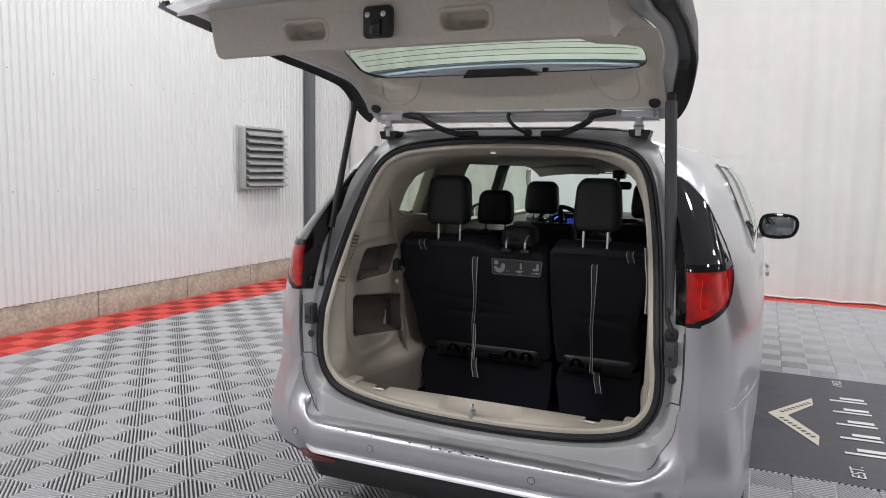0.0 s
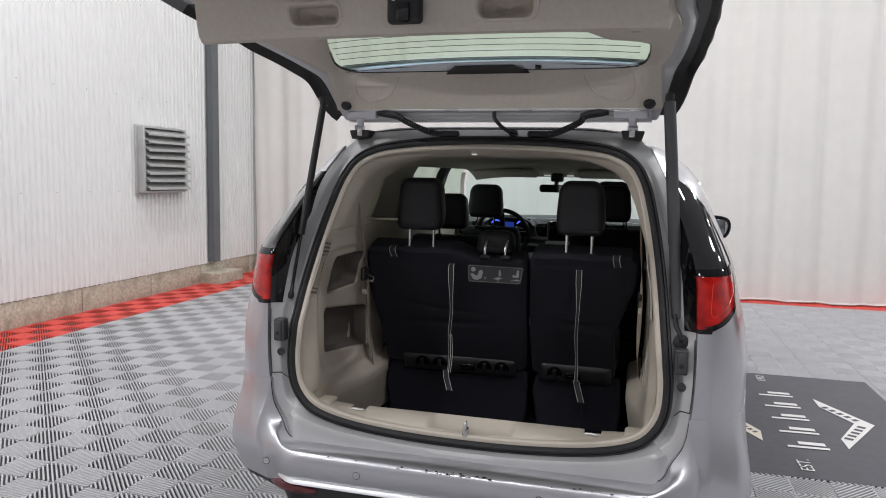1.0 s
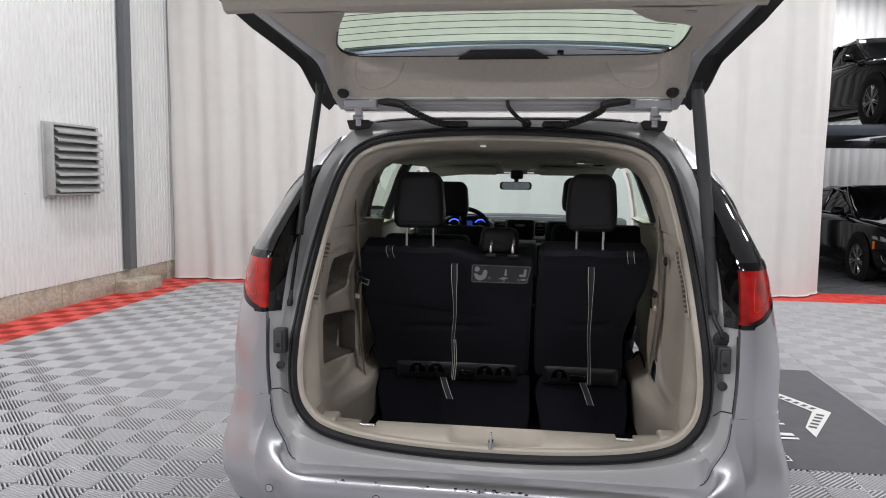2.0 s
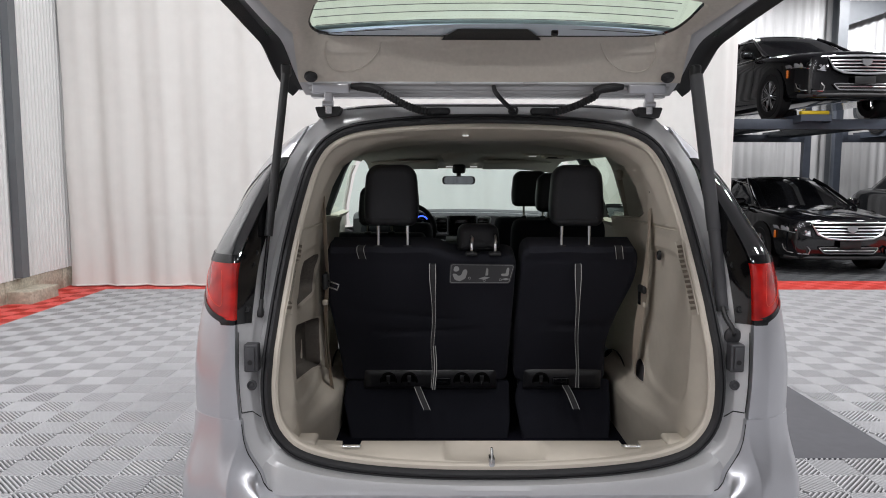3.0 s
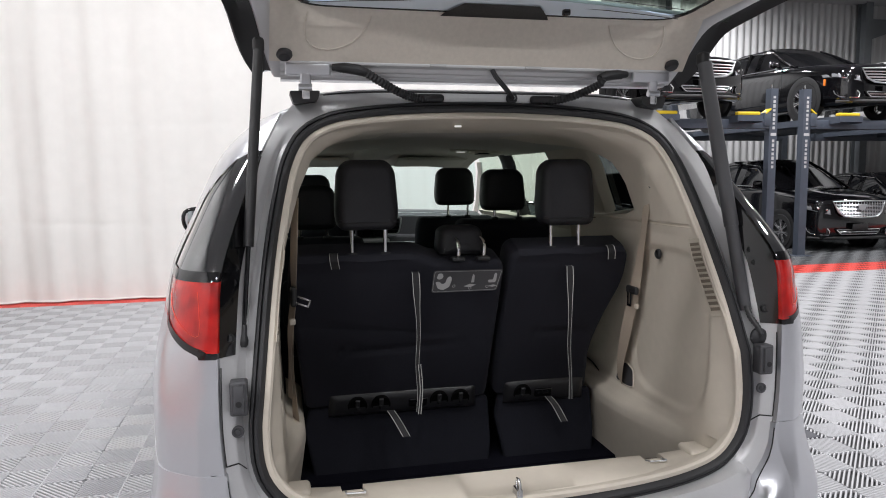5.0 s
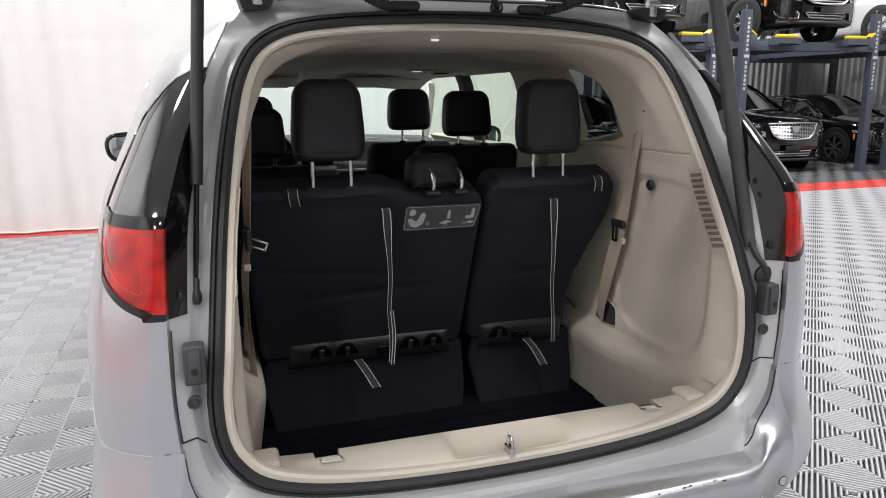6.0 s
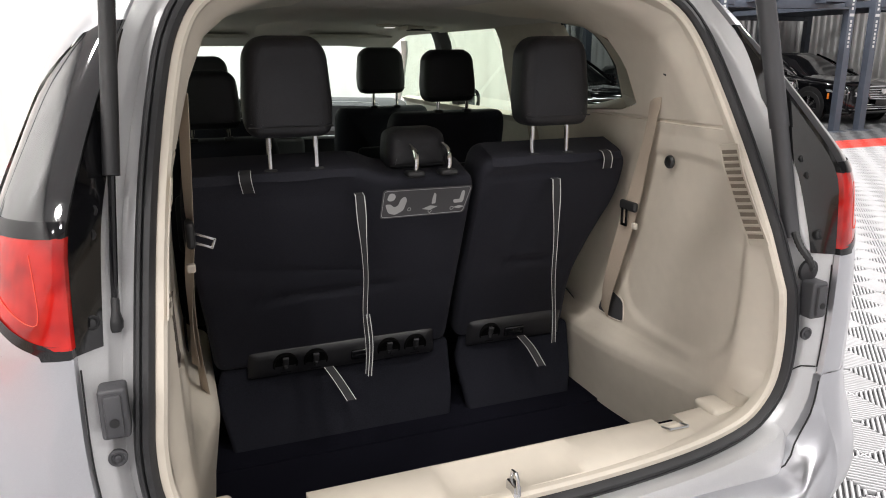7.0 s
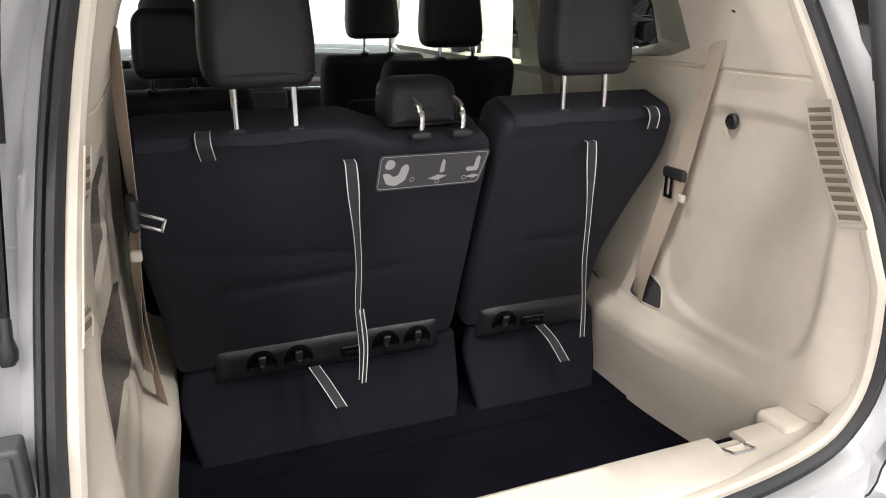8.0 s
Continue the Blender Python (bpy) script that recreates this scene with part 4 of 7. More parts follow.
# beige lining: an upright lower panel, and a frame round the glass
LP = [(-0.05, 2.062, 0.585), (-0.03, 2.05, 0.595), (-0.012, 2.02, 0.604), (0.004, 1.975, 0.610), (0.016, 1.945, 0.612), (0.030, 1.930, 0.613), (0.055, 1.928, 0.616), (0.10, 1.955, 0.622), (0.20, 2.005, 0.635), (0.38, 2.014, 0.655), (0.455, 2.012, 0.660)]
CUPS = (-0.256, 0.238)


def in_cup(x, z):
    for c in CUPS:
        dx, dz = abs(x - c) - 0.052, abs(z - 1.981) - 0.006
        if math.hypot(max(dx, 0), max(dz, 0)) < 0.022:
            return True
    return False


fine = []
for a, b in zip(LP[:-1], LP[1:]):
    steps = 8 if a[1] > 1.94 and b[1] < a[1] and a[0] < 0.02 else 1
    for q in range(steps):
        fine.append([a[n] + (b[n] - a[n]) * q / steps for n in range(3)])
fine.append(list(LP[-1]))
lv, lf = loft([[(w * s, -0.725 + 0.022 * s * s + dy, z - 0.002 * s * s) for s in np.linspace(-1, 1, 161)] for dy, z, w in fine])
lf = [f for f in lf if not (sum(lv[n][1] for n in f) / 4 < -0.66 and in_cup(sum(lv[n][0] for n in f) / 4, sum(lv[n][2] for n in f) / 4))]
lining = part("gate_lining", (lv, lf), beige_shade, gate, "beige plastic tailgate lining")
for s in (-1, 1):
    end = [(s * w, -0.703 + dy, z - 0.002) for dy, z, w in LP]
    part("lining_end", (end, [tuple(range(len(end)))]), beige_shade, lining, smooth=0)
hole = smooth_loop([(-0.42, -0.264), (-0.2, -0.266), (0.25, -0.266), (0.37, -0.25), (0.43, -0.15), (0.52, -0.125), (0.572, -0.085), (0.582, 0.0), (0.580, 0.10), (0.562, 0.185), (0.51, 0.226), (0.38, 0.236), (0.2, 0.238), (0, 0.238), (-0.2, 0.238), (-0.38, 0.236), (-0.50, 0.230), (-0.552, 0.195), (-0.562, 0.12), (-0.535, 0.02), (-0.49, -0.12), (-0.445, -0.235)], 132)


def surround(x, y, k):
    """The window surround, from the glass edge at (x, y) (k = 0) out to its rim (k = 1)."""
    if y > 0.10 and abs(x) < 0.56:
        q = min(1, (y - 0.10) / 0.09)
        tx, ty = abs(x) * (1 + 0.14 * q) + (1 - q) * (lining_w(y) - abs(x)), y + (0.302 - y) * q
    elif y < -0.11 and abs(x) < 0.50:
        tx, ty = abs(x) * 1.05, -0.275
    else:
        tx, ty = lining_w(y), y
    zi = under_z(y) + 0.012
    zo = under_z(ty) if ty < 0.22 else it(ty, [0.22, 0.26, 0.302], [1.957, 1.90, 1.832])
    return (math.copysign(abs(x) + (tx - abs(x)) * k, x), y + (ty - y) * k, zi + (zo - zi) * k - 0.010 * math.sin(math.pi * min(1, k * 1.1)))


rings = [[surround(x, y, k) for x, y in hole] for k in (0.0, 0.10, 0.35, 0.65, 0.9, 1.0)]
for sx in (-1, 1):
    arc = [surround(sx * (0.432 + 0.085 * math.sin(a)), 0.234 - 0.012 * max(0, math.sin(a)), 0.06 + 0.66 * math.cos(a)) for a in np.linspace(-1.5, 1.5, 25)]
    part("moulded_arc", tube(arc, 0.0022, 6), beige_shade, lining)
part("window_lining", loft(rings, wrap=True, back=True), beige_shade, gate, "beige window surround")
for s, edge_y, edge_x in ((1, [-0.285, -0.25, -0.14, -0.12, -0.08, -0.05], [0.33, 0.355, 0.425, 0.515, 0.57, 0.576]), (-1, [-0.285, -0.26, -0.23, -0.12, -0.05, 0.02], [0.40, 0.415, 0.44, 0.485, 0.510, 0.530])):
    fill = []
    for y in np.linspace(-0.285, -0.05, 16):
        xa, xb = it(y, edge_y, edge_x), lining_w(y)
        fill.append([(s * (xa + (xb - xa) * q), y, under_z(y) + (0.010 if q == 0 else -0.001) - 0.004 * math.sin(math.pi * q)) for q in (0, 0.15, 0.5, 0.85, 1.0)])
    part("corner_lining", loft(fill, back=(s > 0)), beige_shade, lining)
# added sheet below the glass, standing in for the spoiler's pale underside
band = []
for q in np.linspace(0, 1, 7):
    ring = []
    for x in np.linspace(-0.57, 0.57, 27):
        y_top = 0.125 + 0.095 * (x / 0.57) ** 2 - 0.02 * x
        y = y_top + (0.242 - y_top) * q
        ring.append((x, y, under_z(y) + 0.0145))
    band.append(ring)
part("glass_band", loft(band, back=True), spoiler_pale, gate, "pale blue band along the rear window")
part("glass_edge", tube([(x, y, under_z(y) + 0.016) for x, y in hole], 0.005, 6, True), gloss_black, gate)
for x in CUPS:
    outline = rounded([(x - 0.076, 2.009), (x + 0.076, 2.009), (x + 0.072, 1.953), (x - 0.072, 1.953)], 0.026, 6)
    face = lambda z: -0.725 + it(z, [1.945, 1.975, 2.02], [0.016, 0.004, -0.012]) + 0.022 * (x / 0.6) ** 2
    scale = lambda kx, kz, dy, dz=0.0: [(x + (u - x) * kx, face(v) + dy, 1.981 + (v - 1.981) * kz + dz) for u, v in outline]
    part("pull_cup", loft([scale(1.10, 1.18, 0.001), scale(1.08, 1.15, -0.003), scale(0.99, 0.98, -0.005), scale(0.92, 0.84, -0.001), scale(0.88, 0.76, 0.012), scale(0.84, 0.66, 0.045, 0.004), scale(0.5, 0.3, 0.055, 0.004), scale(0.01, 0.01, 0.055, 0.004)], wrap=True, back=True), beige_shade, gate, "recessed beige pull handle")
latch = part("latch", rbox(-0.004, -0.742, 1.985, 0.088, 0.03, 0.085, 0.012, 2), black_plastic, gate, "black gate latch with bright screws")
part("latch_mouth", rbox(-0.004, -0.756, 1.968, 0.034, 0.02, 0.045, 0.006, 1), gloss_black, latch)
for x in (-0.028, 0.020):
    part("latch_screw", lathe([(0.008, 0), (0.008, 0.004), (0, 0.005)], pose(x, -0.757, 2.002, 90, 0, 0), 10), steel, latch)
part("wiper_motor_cover", loft([[(w * s, y, z) for s in np.linspace(-1, 1, 9)] for y, z, w in ((0.238, 1.958, 0.160), (0.225, 1.964, 0.152), (0.185, 1.972, 0.125), (0.165, 1.978, 0.108))], back=True), black_plastic, gate)
part("washer_nozzle", rbox(0.196, 0.19, 1.972, 0.022, 0.02, 0.02, 0.006, 2), gloss_black, gate)
part("gate_lamp", rbox(0.537, -0.242, 2.004, 0.028, 0.012, 0.006, 0.002, 1), label_ink, gate)
for s in (-1, 1):
    part("gate_buffer", lathe([(0.022, 0.0), (0.022, 0.008), (0.016, 0.016), (0.0, 0.017)], pose(s * 0.588, 0.293, 1.853, 150, 0, 0), 18), rubber, gate)
    hinge = part("hinge", join(rbox(s * 0.525, 0.306, 1.812, 0.125, 0.02, 0.034, 0.006, 2), rbox(s * 0.532, 0.303, 1.780, 0.030, 0.016, 0.045, 0.006, 2), tube([(s * 0.515, 0.30, 1.762), (s * 0.552, 0.30, 1.762)], 0.010, 10)), silver, gate, "painted silver gate hinge")
    part("hinge_arm", rbox(s * 0.532, 0.300, 1.748, 0.024, 0.012, 0.04, 0.005, 1), steel, hinge)
    pit = [(s * u, v) for u, v in ((0.492, 1.754), (0.578, 1.752), (0.566, 1.716), (0.500, 1.726))]
    part("hinge_pocket", prism(rounded(pit if s < 0 else list(reversed(pit)), 0.006, 2), 0.075, lambda u, v, d: (u, 0.300 + d, v)), black_plastic, hinge, "black plastic hinge pocket")
    # gas strut or power strut
    top, foot = (s * 0.655, 0.215, 1.845), (s * 0.712, 0.048, 1.112)
    if s < 0:
        mid = [top[i] + (foot[i] - top[i]) * 0.69 for i in range(3)]
        strut = part("gas_strut", tube([top, mid], 0.0135, 12), black_plastic, van, "black gas strut with a thin steel rod")
        part("strut_rod", tube([mid, foot], 0.006, 8), gloss_black, strut)
        part("strut_socket", tube([[foot[i] + (mid[i] - foot[i]) * q for i in range(3)] for q in (0.16, 0.14, 0.06, 0.0, -0.05, -0.08)], [0.006, 0.0075, 0.008, 0.0125, 0.0125, 0.008], 12), black_plastic, strut, "black ball socket")
    else:
        foot = (s * 0.712, 0.04, 1.06)
        mid = [top[i] + (foot[i] - top[i]) * 0.62 for i in range(3)]
        strut = part("power_strut", tube([top, mid], 0.021, 14), grey_plastic, van, "thick black power strut with a cable")
        low = [top[i] + (foot[i] - top[i]) * 0.93 for i in range(3)]
        part("strut_sleeve", tube([mid, low], 0.0185, 14), grey_plastic, strut)
        cable = [(0.700, 0.038, 1.13), (0.703, 0.02, 1.10), (0.715, 0.005, 1.075), (0.722, 0.0, 1.055), (0.722, 0.012, 1.045)]
        part("strut_cable", tube(smooth_loop(cable, 24, False), [0.009 if i % 2 else 0.0075 for i in range(24)], 8), black_plastic, strut)
        part("cable_grommet", lathe([(0.026, 0), (0.026, 0.008), (0.018, 0.013), (0, 0.014)], pose(0.722, 0.012, 1.045, 90, 0, 0), 18), rubber, strut)
    part("ball_joint", rbox(top[0], top[1] + 0.01, top[2] + 0.015, 0.03, 0.04, 0.04, 0.01, 2), black_plastic, strut)
# corrugated wiring conduits and a washer hose from roof to gate
for s, x_roof, x_gate in ((-1, -0.217, -0.405), (1, 0.230, 0.392)):
    pth = smooth_loop([(x_roof - s * 0.06, 0.338, 1.740), (x_roof, 0.332, 1.742), (x_roof + s * 0.05, 0.310, 1.755), (x_roof + s * 0.115, 0.288, 1.785), (x_gate - s * 0.03, 0.288, 1.808), (x_gate + s * 0.03, 0.302, 1.817)], 60, False)
    con = part("wiring_conduit", tube(pth, [0.0135 if i % 2 else 0.0105 for i in range(60)], 10), rubber, gate, "ribbed black wiring conduit")
    part("conduit_sock", tube([(x_gate - s * 0.045, 0.288, 1.803), (x_gate - s * 0.02, 0.292, 1.812), (x_gate + s * 0.02, 0.300, 1.818), (x_gate + s * 0.052, 0.306, 1.820)], [0.0145, 0.019, 0.018, 0.012], 12, False, 0.8), rubber, con)
    part("conduit_boot", rbox(x_roof - s * 0.05, 0.336, 1.742, 0.078, 0.024, 0.024, 0.011, 2), rubber, con)
hose = part("washer_hose", tube(smooth_loop([(0.085, 0.342, 1.745), (0.075, 0.315, 1.748), (0.045, 0.285, 1.77), (0.02, 0.29, 1.80), (0.015, 0.31, 1.822)], 24, False), 0.0075, 8), rubber, gate)
part("hose_grommet", lathe([(0.018, 0), (0.016, 0.01), (0.007, 0.018)], pose(0.085, 0.346, 1.745, 90, 0, 0), 14), rubber, gate)
RAIL = ((0.41, 1.790), (0.356, 1.790), (0.353, 1.793), (0.352, 1.800), (0.339, 1.800), (0.337, 1.803), (0.336, 1.809), (0.326, 1.809), (0.323, 1.812), (0.321, 1.822), (0.308, 1.822), (0.301, 1.827), (0.300, 1.832), (0.302, 1.838))
part("hinge_side_rail", loft([[(x, y, z) for y, z in RAIL] for x in np.linspace(-0.60, 0.60, 9)]), jamb_silver, gate, "grooved silver rail on the gate's hinge side", 25)
fall = lambda x: 0.03 * (abs(x) / 0.56) ** 5
part("roof_gutter", loft([[(x, 0.400, 1.772 - fall(x)), (x, 0.376, 1.771 - fall(x)), (x, 0.368, 1.767 - fall(x)), (x, 0.374, 1.762 - fall(x))] for x in np.linspace(-0.57, 0.57, 25)], back=True), jamb_silver, van)
part("gutter_gap", tube([(x, 0.3695, 1.762 - fall(x)) for x in np.linspace(-0.48, 0.48, 21)], 0.0022, 5), gap_black, van)
for x in (-0.153, 0.137):
    part("gate_clip", rbox(x, 0.299, 1.831, 0.05, 0.01, 0.008, 0.002, 1), label_ink, gate)

# ---- the cabin: linings, floor, sill ----
SEAL_Z = ([z for x, z in SEAL_HALF if z >= 0.73 and x > 0.3], [x for x, z in SEAL_HALF if z >= 0.73 and x > 0.3])
LIN_Z = ([0.44, 0.52, 0.60, 0.66, 0.72, 0.80, 1.0, 1.2, 1.32, 1.40, 1.48, 1.56, 1.61, 1.645, 1.662], [0.622, 0.622, 0.616, 0.612, 0.614, 0.622, 0.625, 0.615, 0.602, 0.580, 0.556, 0.520, 0.46, 0.36, 0.22])


def pocket_depth(y, z):
    """How deep the two storage pockets of the driver-side lining are at a spot, from 0 to 1."""
    best = 0.0
    for dy, dz in ((abs(y - 0.385 - 0.5 * (z - 1.165)) - 0.165, abs(z - 1.165) - 0.076), (abs(y - 0.41) - 0.235, abs(z - 0.945 + 0.13 * (y - 0.18)) - 0.098)):
        dy, dz = dy + 0.035, dz + 0.035
        d = math.hypot(max(dy, 0), max(dz, 0)) + min(max(dy, dz), 0) - 0.035
        q = min(1, max(0, -d / 0.026))
        best = max(best, q * q * (3 - 2 * q))
    return best


def lining_x(y, z, s=1):
    """Half the width between the cargo linings."""
    x = it(z, *LIN_Z)
    ys0 = open_y(z) + 0.004
    xo = it(z, *SEAL_Z) - 0.034 if z > 0.73 else 0.64
    k = min(1, max(0, (y - ys0) / 0.11))
    k = k * k * (3 - 2 * k)
    x = xo + (x - xo) * k
    # wheel arch shoulder low down
    b = min(1, max(0, (y - 0.14) / 0.46))
    b = b * b * (3 - 2 * b)
    low = it(z, [0.44, 0.55, 0.66, 0.685, 0.70, 0.715, 0.735], [0.7, 0.85, 1, 0.97, 0.82, 0.3, 0])
    x -= 0.062 * b * low
    # shallow pressed panel
    r = max(0, 1 - ((y - 0.34) / 0.24) ** 4 - ((z - 1.02) / 0.26) ** 4)
    x += 0.008 * min(1, r * 4)
    if s < 0:
        x += 0.066 * pocket_depth(y, z)
    return x


def lining_end(z):
    return it(z, [1.345, 1.37, 1.39, 1.5, 1.56, 1.61, 1.64], [1.06, 0.58, 0.50, 0.52, 0.56, 0.66, 1.0])


zs = sorted(list(np.linspace(0.44, 1.335, 150)) + [1.345, 1.35, 1.352, 1.356, 1.36, 1.37, 1.38, 1.39, 1.42, 1.45, 1.48, 1.51, 1.54, 1.56, 1.58, 1.60, 1.62, 1.635, 1.645, 1.655, 1.661])
for s in (1, -1):
    rr = []
    for z in zs:
        y0, y1 = open_y(z) + 0.012, lining_end(z)
        seam = 0.004 if 1.351 < z < 1.357 else 0
        rr.append([(s * (lining_x(y0 + (y1 - y0) * (i / 120) ** 1.15, z, s) + seam), y0 + (y1 - y0) * (i / 120) ** 1.15, z) for i in range(121)])
    lin = part("cargo_lining", loft(rr, back=(s > 0)), beige, van, "beige plastic cargo side lining")
    # return from the lining to the window
    part("window_return", loft([[(s * lining_x(lining_end(z), z), lining_end(z), z), (s * (lining_x(lining_end(z), z) + 0.02), lining_end(z) + 0.02, z), (s * (side_x(win_rear(z), z) - 0.035), win_rear(z) + 0.01, z), (s * (side_x(win_rear(z), z) - 0.018), win_rear(z) + 0.03, z)] for z in np.linspace(1.34, 1.64, 18)], back=(s > 0)), beige, lin)
    part("window_shelf", loft([[(s * lining_x(y, 1.344), y, 1.344), (s * (lining_x(y, 1.344) + 0.02), y, 1.350), (s * (side_x(y, 1.3) - 0.03), y + 0.02, 1.345), (s * (side_x(y, 1.3) - 0.01), y + 0.02, 1.30)] for y in np.linspace(0.50, 1.08, 8)], back=(s < 0)), beige, lin)
    # pillar covers, door linings, roof edge
    for name, ya, yb, mat2 in (("pillar_cover", lambda z: win_front(z) - 0.035, lambda z: slide_rear(z) + 0.02, beige), ("pillar_cover", lambda z: slide_front(z) - 0.03, lambda z: front_rear(z) + 0.03, grey_plastic)):
        part(name, loft([[(s * (side_x(y, z) - d), y, z) for y, d in ((ya(z), 0.018), (ya(z) + 0.004, 0.03), (ya(z) + 0.035, 0.06), (yb(z) - 0.035, 0.06), (yb(z) - 0.004, 0.03), (yb(z), 0.018))] for z in np.linspace(1.22, 1.66, 12)], back=(s > 0)), mat2, van, "beige pillar cover" if mat2 is beige else "dark grey door pillar cover")
    part("window_ledge", loft([[(s * (side_x(y, z) - d), y, z) for y in np.linspace(0.98, 1.34, 8)] for z, d in ((1.22, 0.12), (1.315, 0.062), (1.330, 0.05), (1.336, 0.018))], back=(s > 0)), beige, van)
    part("window_gasket", tube([(s * (side_x(y, z) - 0.02), y, z) for y, z in smooth_loop([(1.05, 1.342), (1.245, 1.342), (1.283, 1.37), (1.272, 1.48), (1.238, 1.615), (1.09, 1.622), (1.035, 1.575), (0.99, 1.49), (0.995, 1.40)], 44)], 0.006, 6, True), gap_black, van)
    part("door_lining", loft([[(s * (side_x(y, 1.0) - d), y, z) for y in np.linspace(0.95, 3.5, 12)] for z, d in ((0.46, 0.12), (0.7, 0.11), (0.85, 0.10), (0.95, 0.14), (1.0, 0.14), (1.05, 0.10), (1.22, 0.11), (1.25, 0.14), (1.262, 0.09))], back=(s > 0)), beige_shade, van, "beige door lining")
    part("roof_edge_lining", loft([[(s * (side_x(y, z) - 0.05), y, z) for y in np.linspace(0.70, 3.1, 12)] for z in (1.625, 1.635, 1.65, 1.665)], back=(s > 0)), headliner_mat, van)
    # belt guide pocket, grille, knob
    def on_grille(a, t, out):
        """a: 0 at the seat side, 1 at the opening; t: 0 at the top, 1 at the bottom."""
        bow = 0.012 * math.sin(math.pi * t)
        y0, y1 = 0.184 - 0.093 * t + bow, 0.136 - 0.091 * t + bow
        z0, z1 = 1.306 - 0.200 * t, 1.313 - 0.197 * t
        y, z = y0 + (y1 - y0) * a, z0 + (z1 - z0) * a
        x = min(lining_x(y0 + (y1 - y0) * q, z + e, s) for q in (-0.15, 0.15, 0.4, 0.65, 0.9, 1.15) for e in (-0.008, 0.008))
        if s < 0:
            x, out = lining_x(y, z, s), out * 0.3
        return (s * (x - out), y, z)
    gr = part("air_grille", loft([[on_grille(a, t, 0.003) for t in np.linspace(-0.05, 1.05, 16)] for a in (-0.12, 0, 0.5, 1.0, 1.12)], back=(s > 0)), beige, lin, "slotted beige air grille")
    part("grille_rim", tube([on_grille(-0.12, t, 0.003) for t in np.linspace(-0.05, 1.05, 12)] + [on_grille(1.12, t, 0.003) for t in np.linspace(1.05, -0.05, 12)], 0.0016, 5, True), beige, gr)
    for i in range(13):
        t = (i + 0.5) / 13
        # flat slot, its inner shade painted darker than the beige around it
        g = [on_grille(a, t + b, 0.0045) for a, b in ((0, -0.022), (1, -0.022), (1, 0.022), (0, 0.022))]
        part("slot", (g, [(0, 1, 2, 3)]), slot_shade, gr, smooth=0)
        g = [on_grille(a, t + b, c) for a, b, c in ((0, 0.022, 0.0045), (1, 0.022, 0.0045), (1, 0.037, 0.0068), (0, 0.037, 0.0068))]
        part("blade", (g, [(0, 1, 2, 3)]), beige, gr, smooth=0)
for name, place in (("upper", lambda u, v: (0.385 + 0.5 * v + u, 1.165 + v)), ("lower", lambda u, v: (0.41 + u, 0.945 - 0.13 * (0.41 + u - 0.18) + v))):
    hy, hz = (0.158, 0.069) if name == "upper" else (0.228, 0.091)
    base = rounded([(-hy, -hz), (hy, -hz), (hy, hz), (-hy, hz)], 0.03, 6)
    outline = []
    for p, q in zip(base, base[1:] + base[:1]):
        n = max(1, int(math.dist(p, q) / 0.012))
        outline += [(p[0] + (q[0] - p[0]) * e / n, p[1] + (q[1] - p[1]) * e / n) for e in range(n)]
    felt = []
    for k in (1.0, 0.97, 0.93, 0.85, 0.6, 0.3, 0.01):
        spots = [place(u * k, v * k) for u, v in outline]
        felt.append([(-(lining_x(y, z, -1) - 0.003), y, z) for y, z in spots])
    part("pocket_felt", loft(felt, wrap=True, back=True), pocket_felt, van, "dark felt lining of a side pocket")
part("power_socket", lathe([(0.017, 0), (0.017, 0.006), (0.013, 0.010), (0.012, 0.004), (0.0, 0.004)], pose(0.607, 0.371, 1.25, 0, -90, 0), 20), black_plastic, van, "round black power socket")
part("coat_hook", rbox(-0.590, 0.275, 1.404, 0.012, 0.012, 0.03, 0.003, 1), black_plastic, van)
# belt anchor pocket in the right lining
px = lambda y, z: lining_x(y, z) - 0.003
pocket = rounded([(0.682, 0.742), (0.662, 0.802), (0.610, 0.824), (0.556, 0.806), (0.542, 0.745), (0.60, 0.738)], 0.015, 3)
pk = part("belt_pocket", ([(px(y, z), y, z) for y, z in pocket], [tuple(range(len(pocket)))]), grey_plastic, van, "open belt anchor pocket with felt lining")
part("pocket_rim", tube([(px(y, z), y, z) for y, z in pocket], 0.0025, 6, True), beige_shade, pk)
def liner_z(x, y):
    return 1.626 + 0.035 * (1 - min(1, abs(x) / 0.62) ** 3) - 0.36 * max(0, (y - 2.6)) ** 2


part("headliner", loft([[(0.66 * s * it(y, [0.33, 0.6, 1.0], [0.80, 0.9, 1.0]), y, liner_z(0.62 * s, y)) for s in np.linspace(-1, 1, 21)] for y in np.linspace(0.56, 3.08, 24)]), headliner_mat, van, "beige cloth headliner")
TOP_X, TOP_Z = [x for x, z in reversed(SEAL_HALF) if z > 1.5], [z for x, z in reversed(SEAL_HALF) if z > 1.5]
header = []
for s in np.linspace(-1, 1, 25):
    x = 0.55 * s
    zt = it(abs(x), TOP_X, TOP_Z) - 0.034
    y0 = open_y(zt) + 0.012
    z1 = liner_z(x, 0.6) - 0.004
    header.append([(x, y0, zt), (x, y0 + 0.02, zt - 0.004), (x, y0 + 0.07, zt + (z1 - zt) * 0.35 - 0.004), (x, y0 + 0.14, zt + (z1 - zt) * 0.75 - 0.003), (x, 0.62, z1), (x, 0.64, z1 + 0.01)])
part("header_trim", loft(header), beige, van, "beige header trim over the opening")
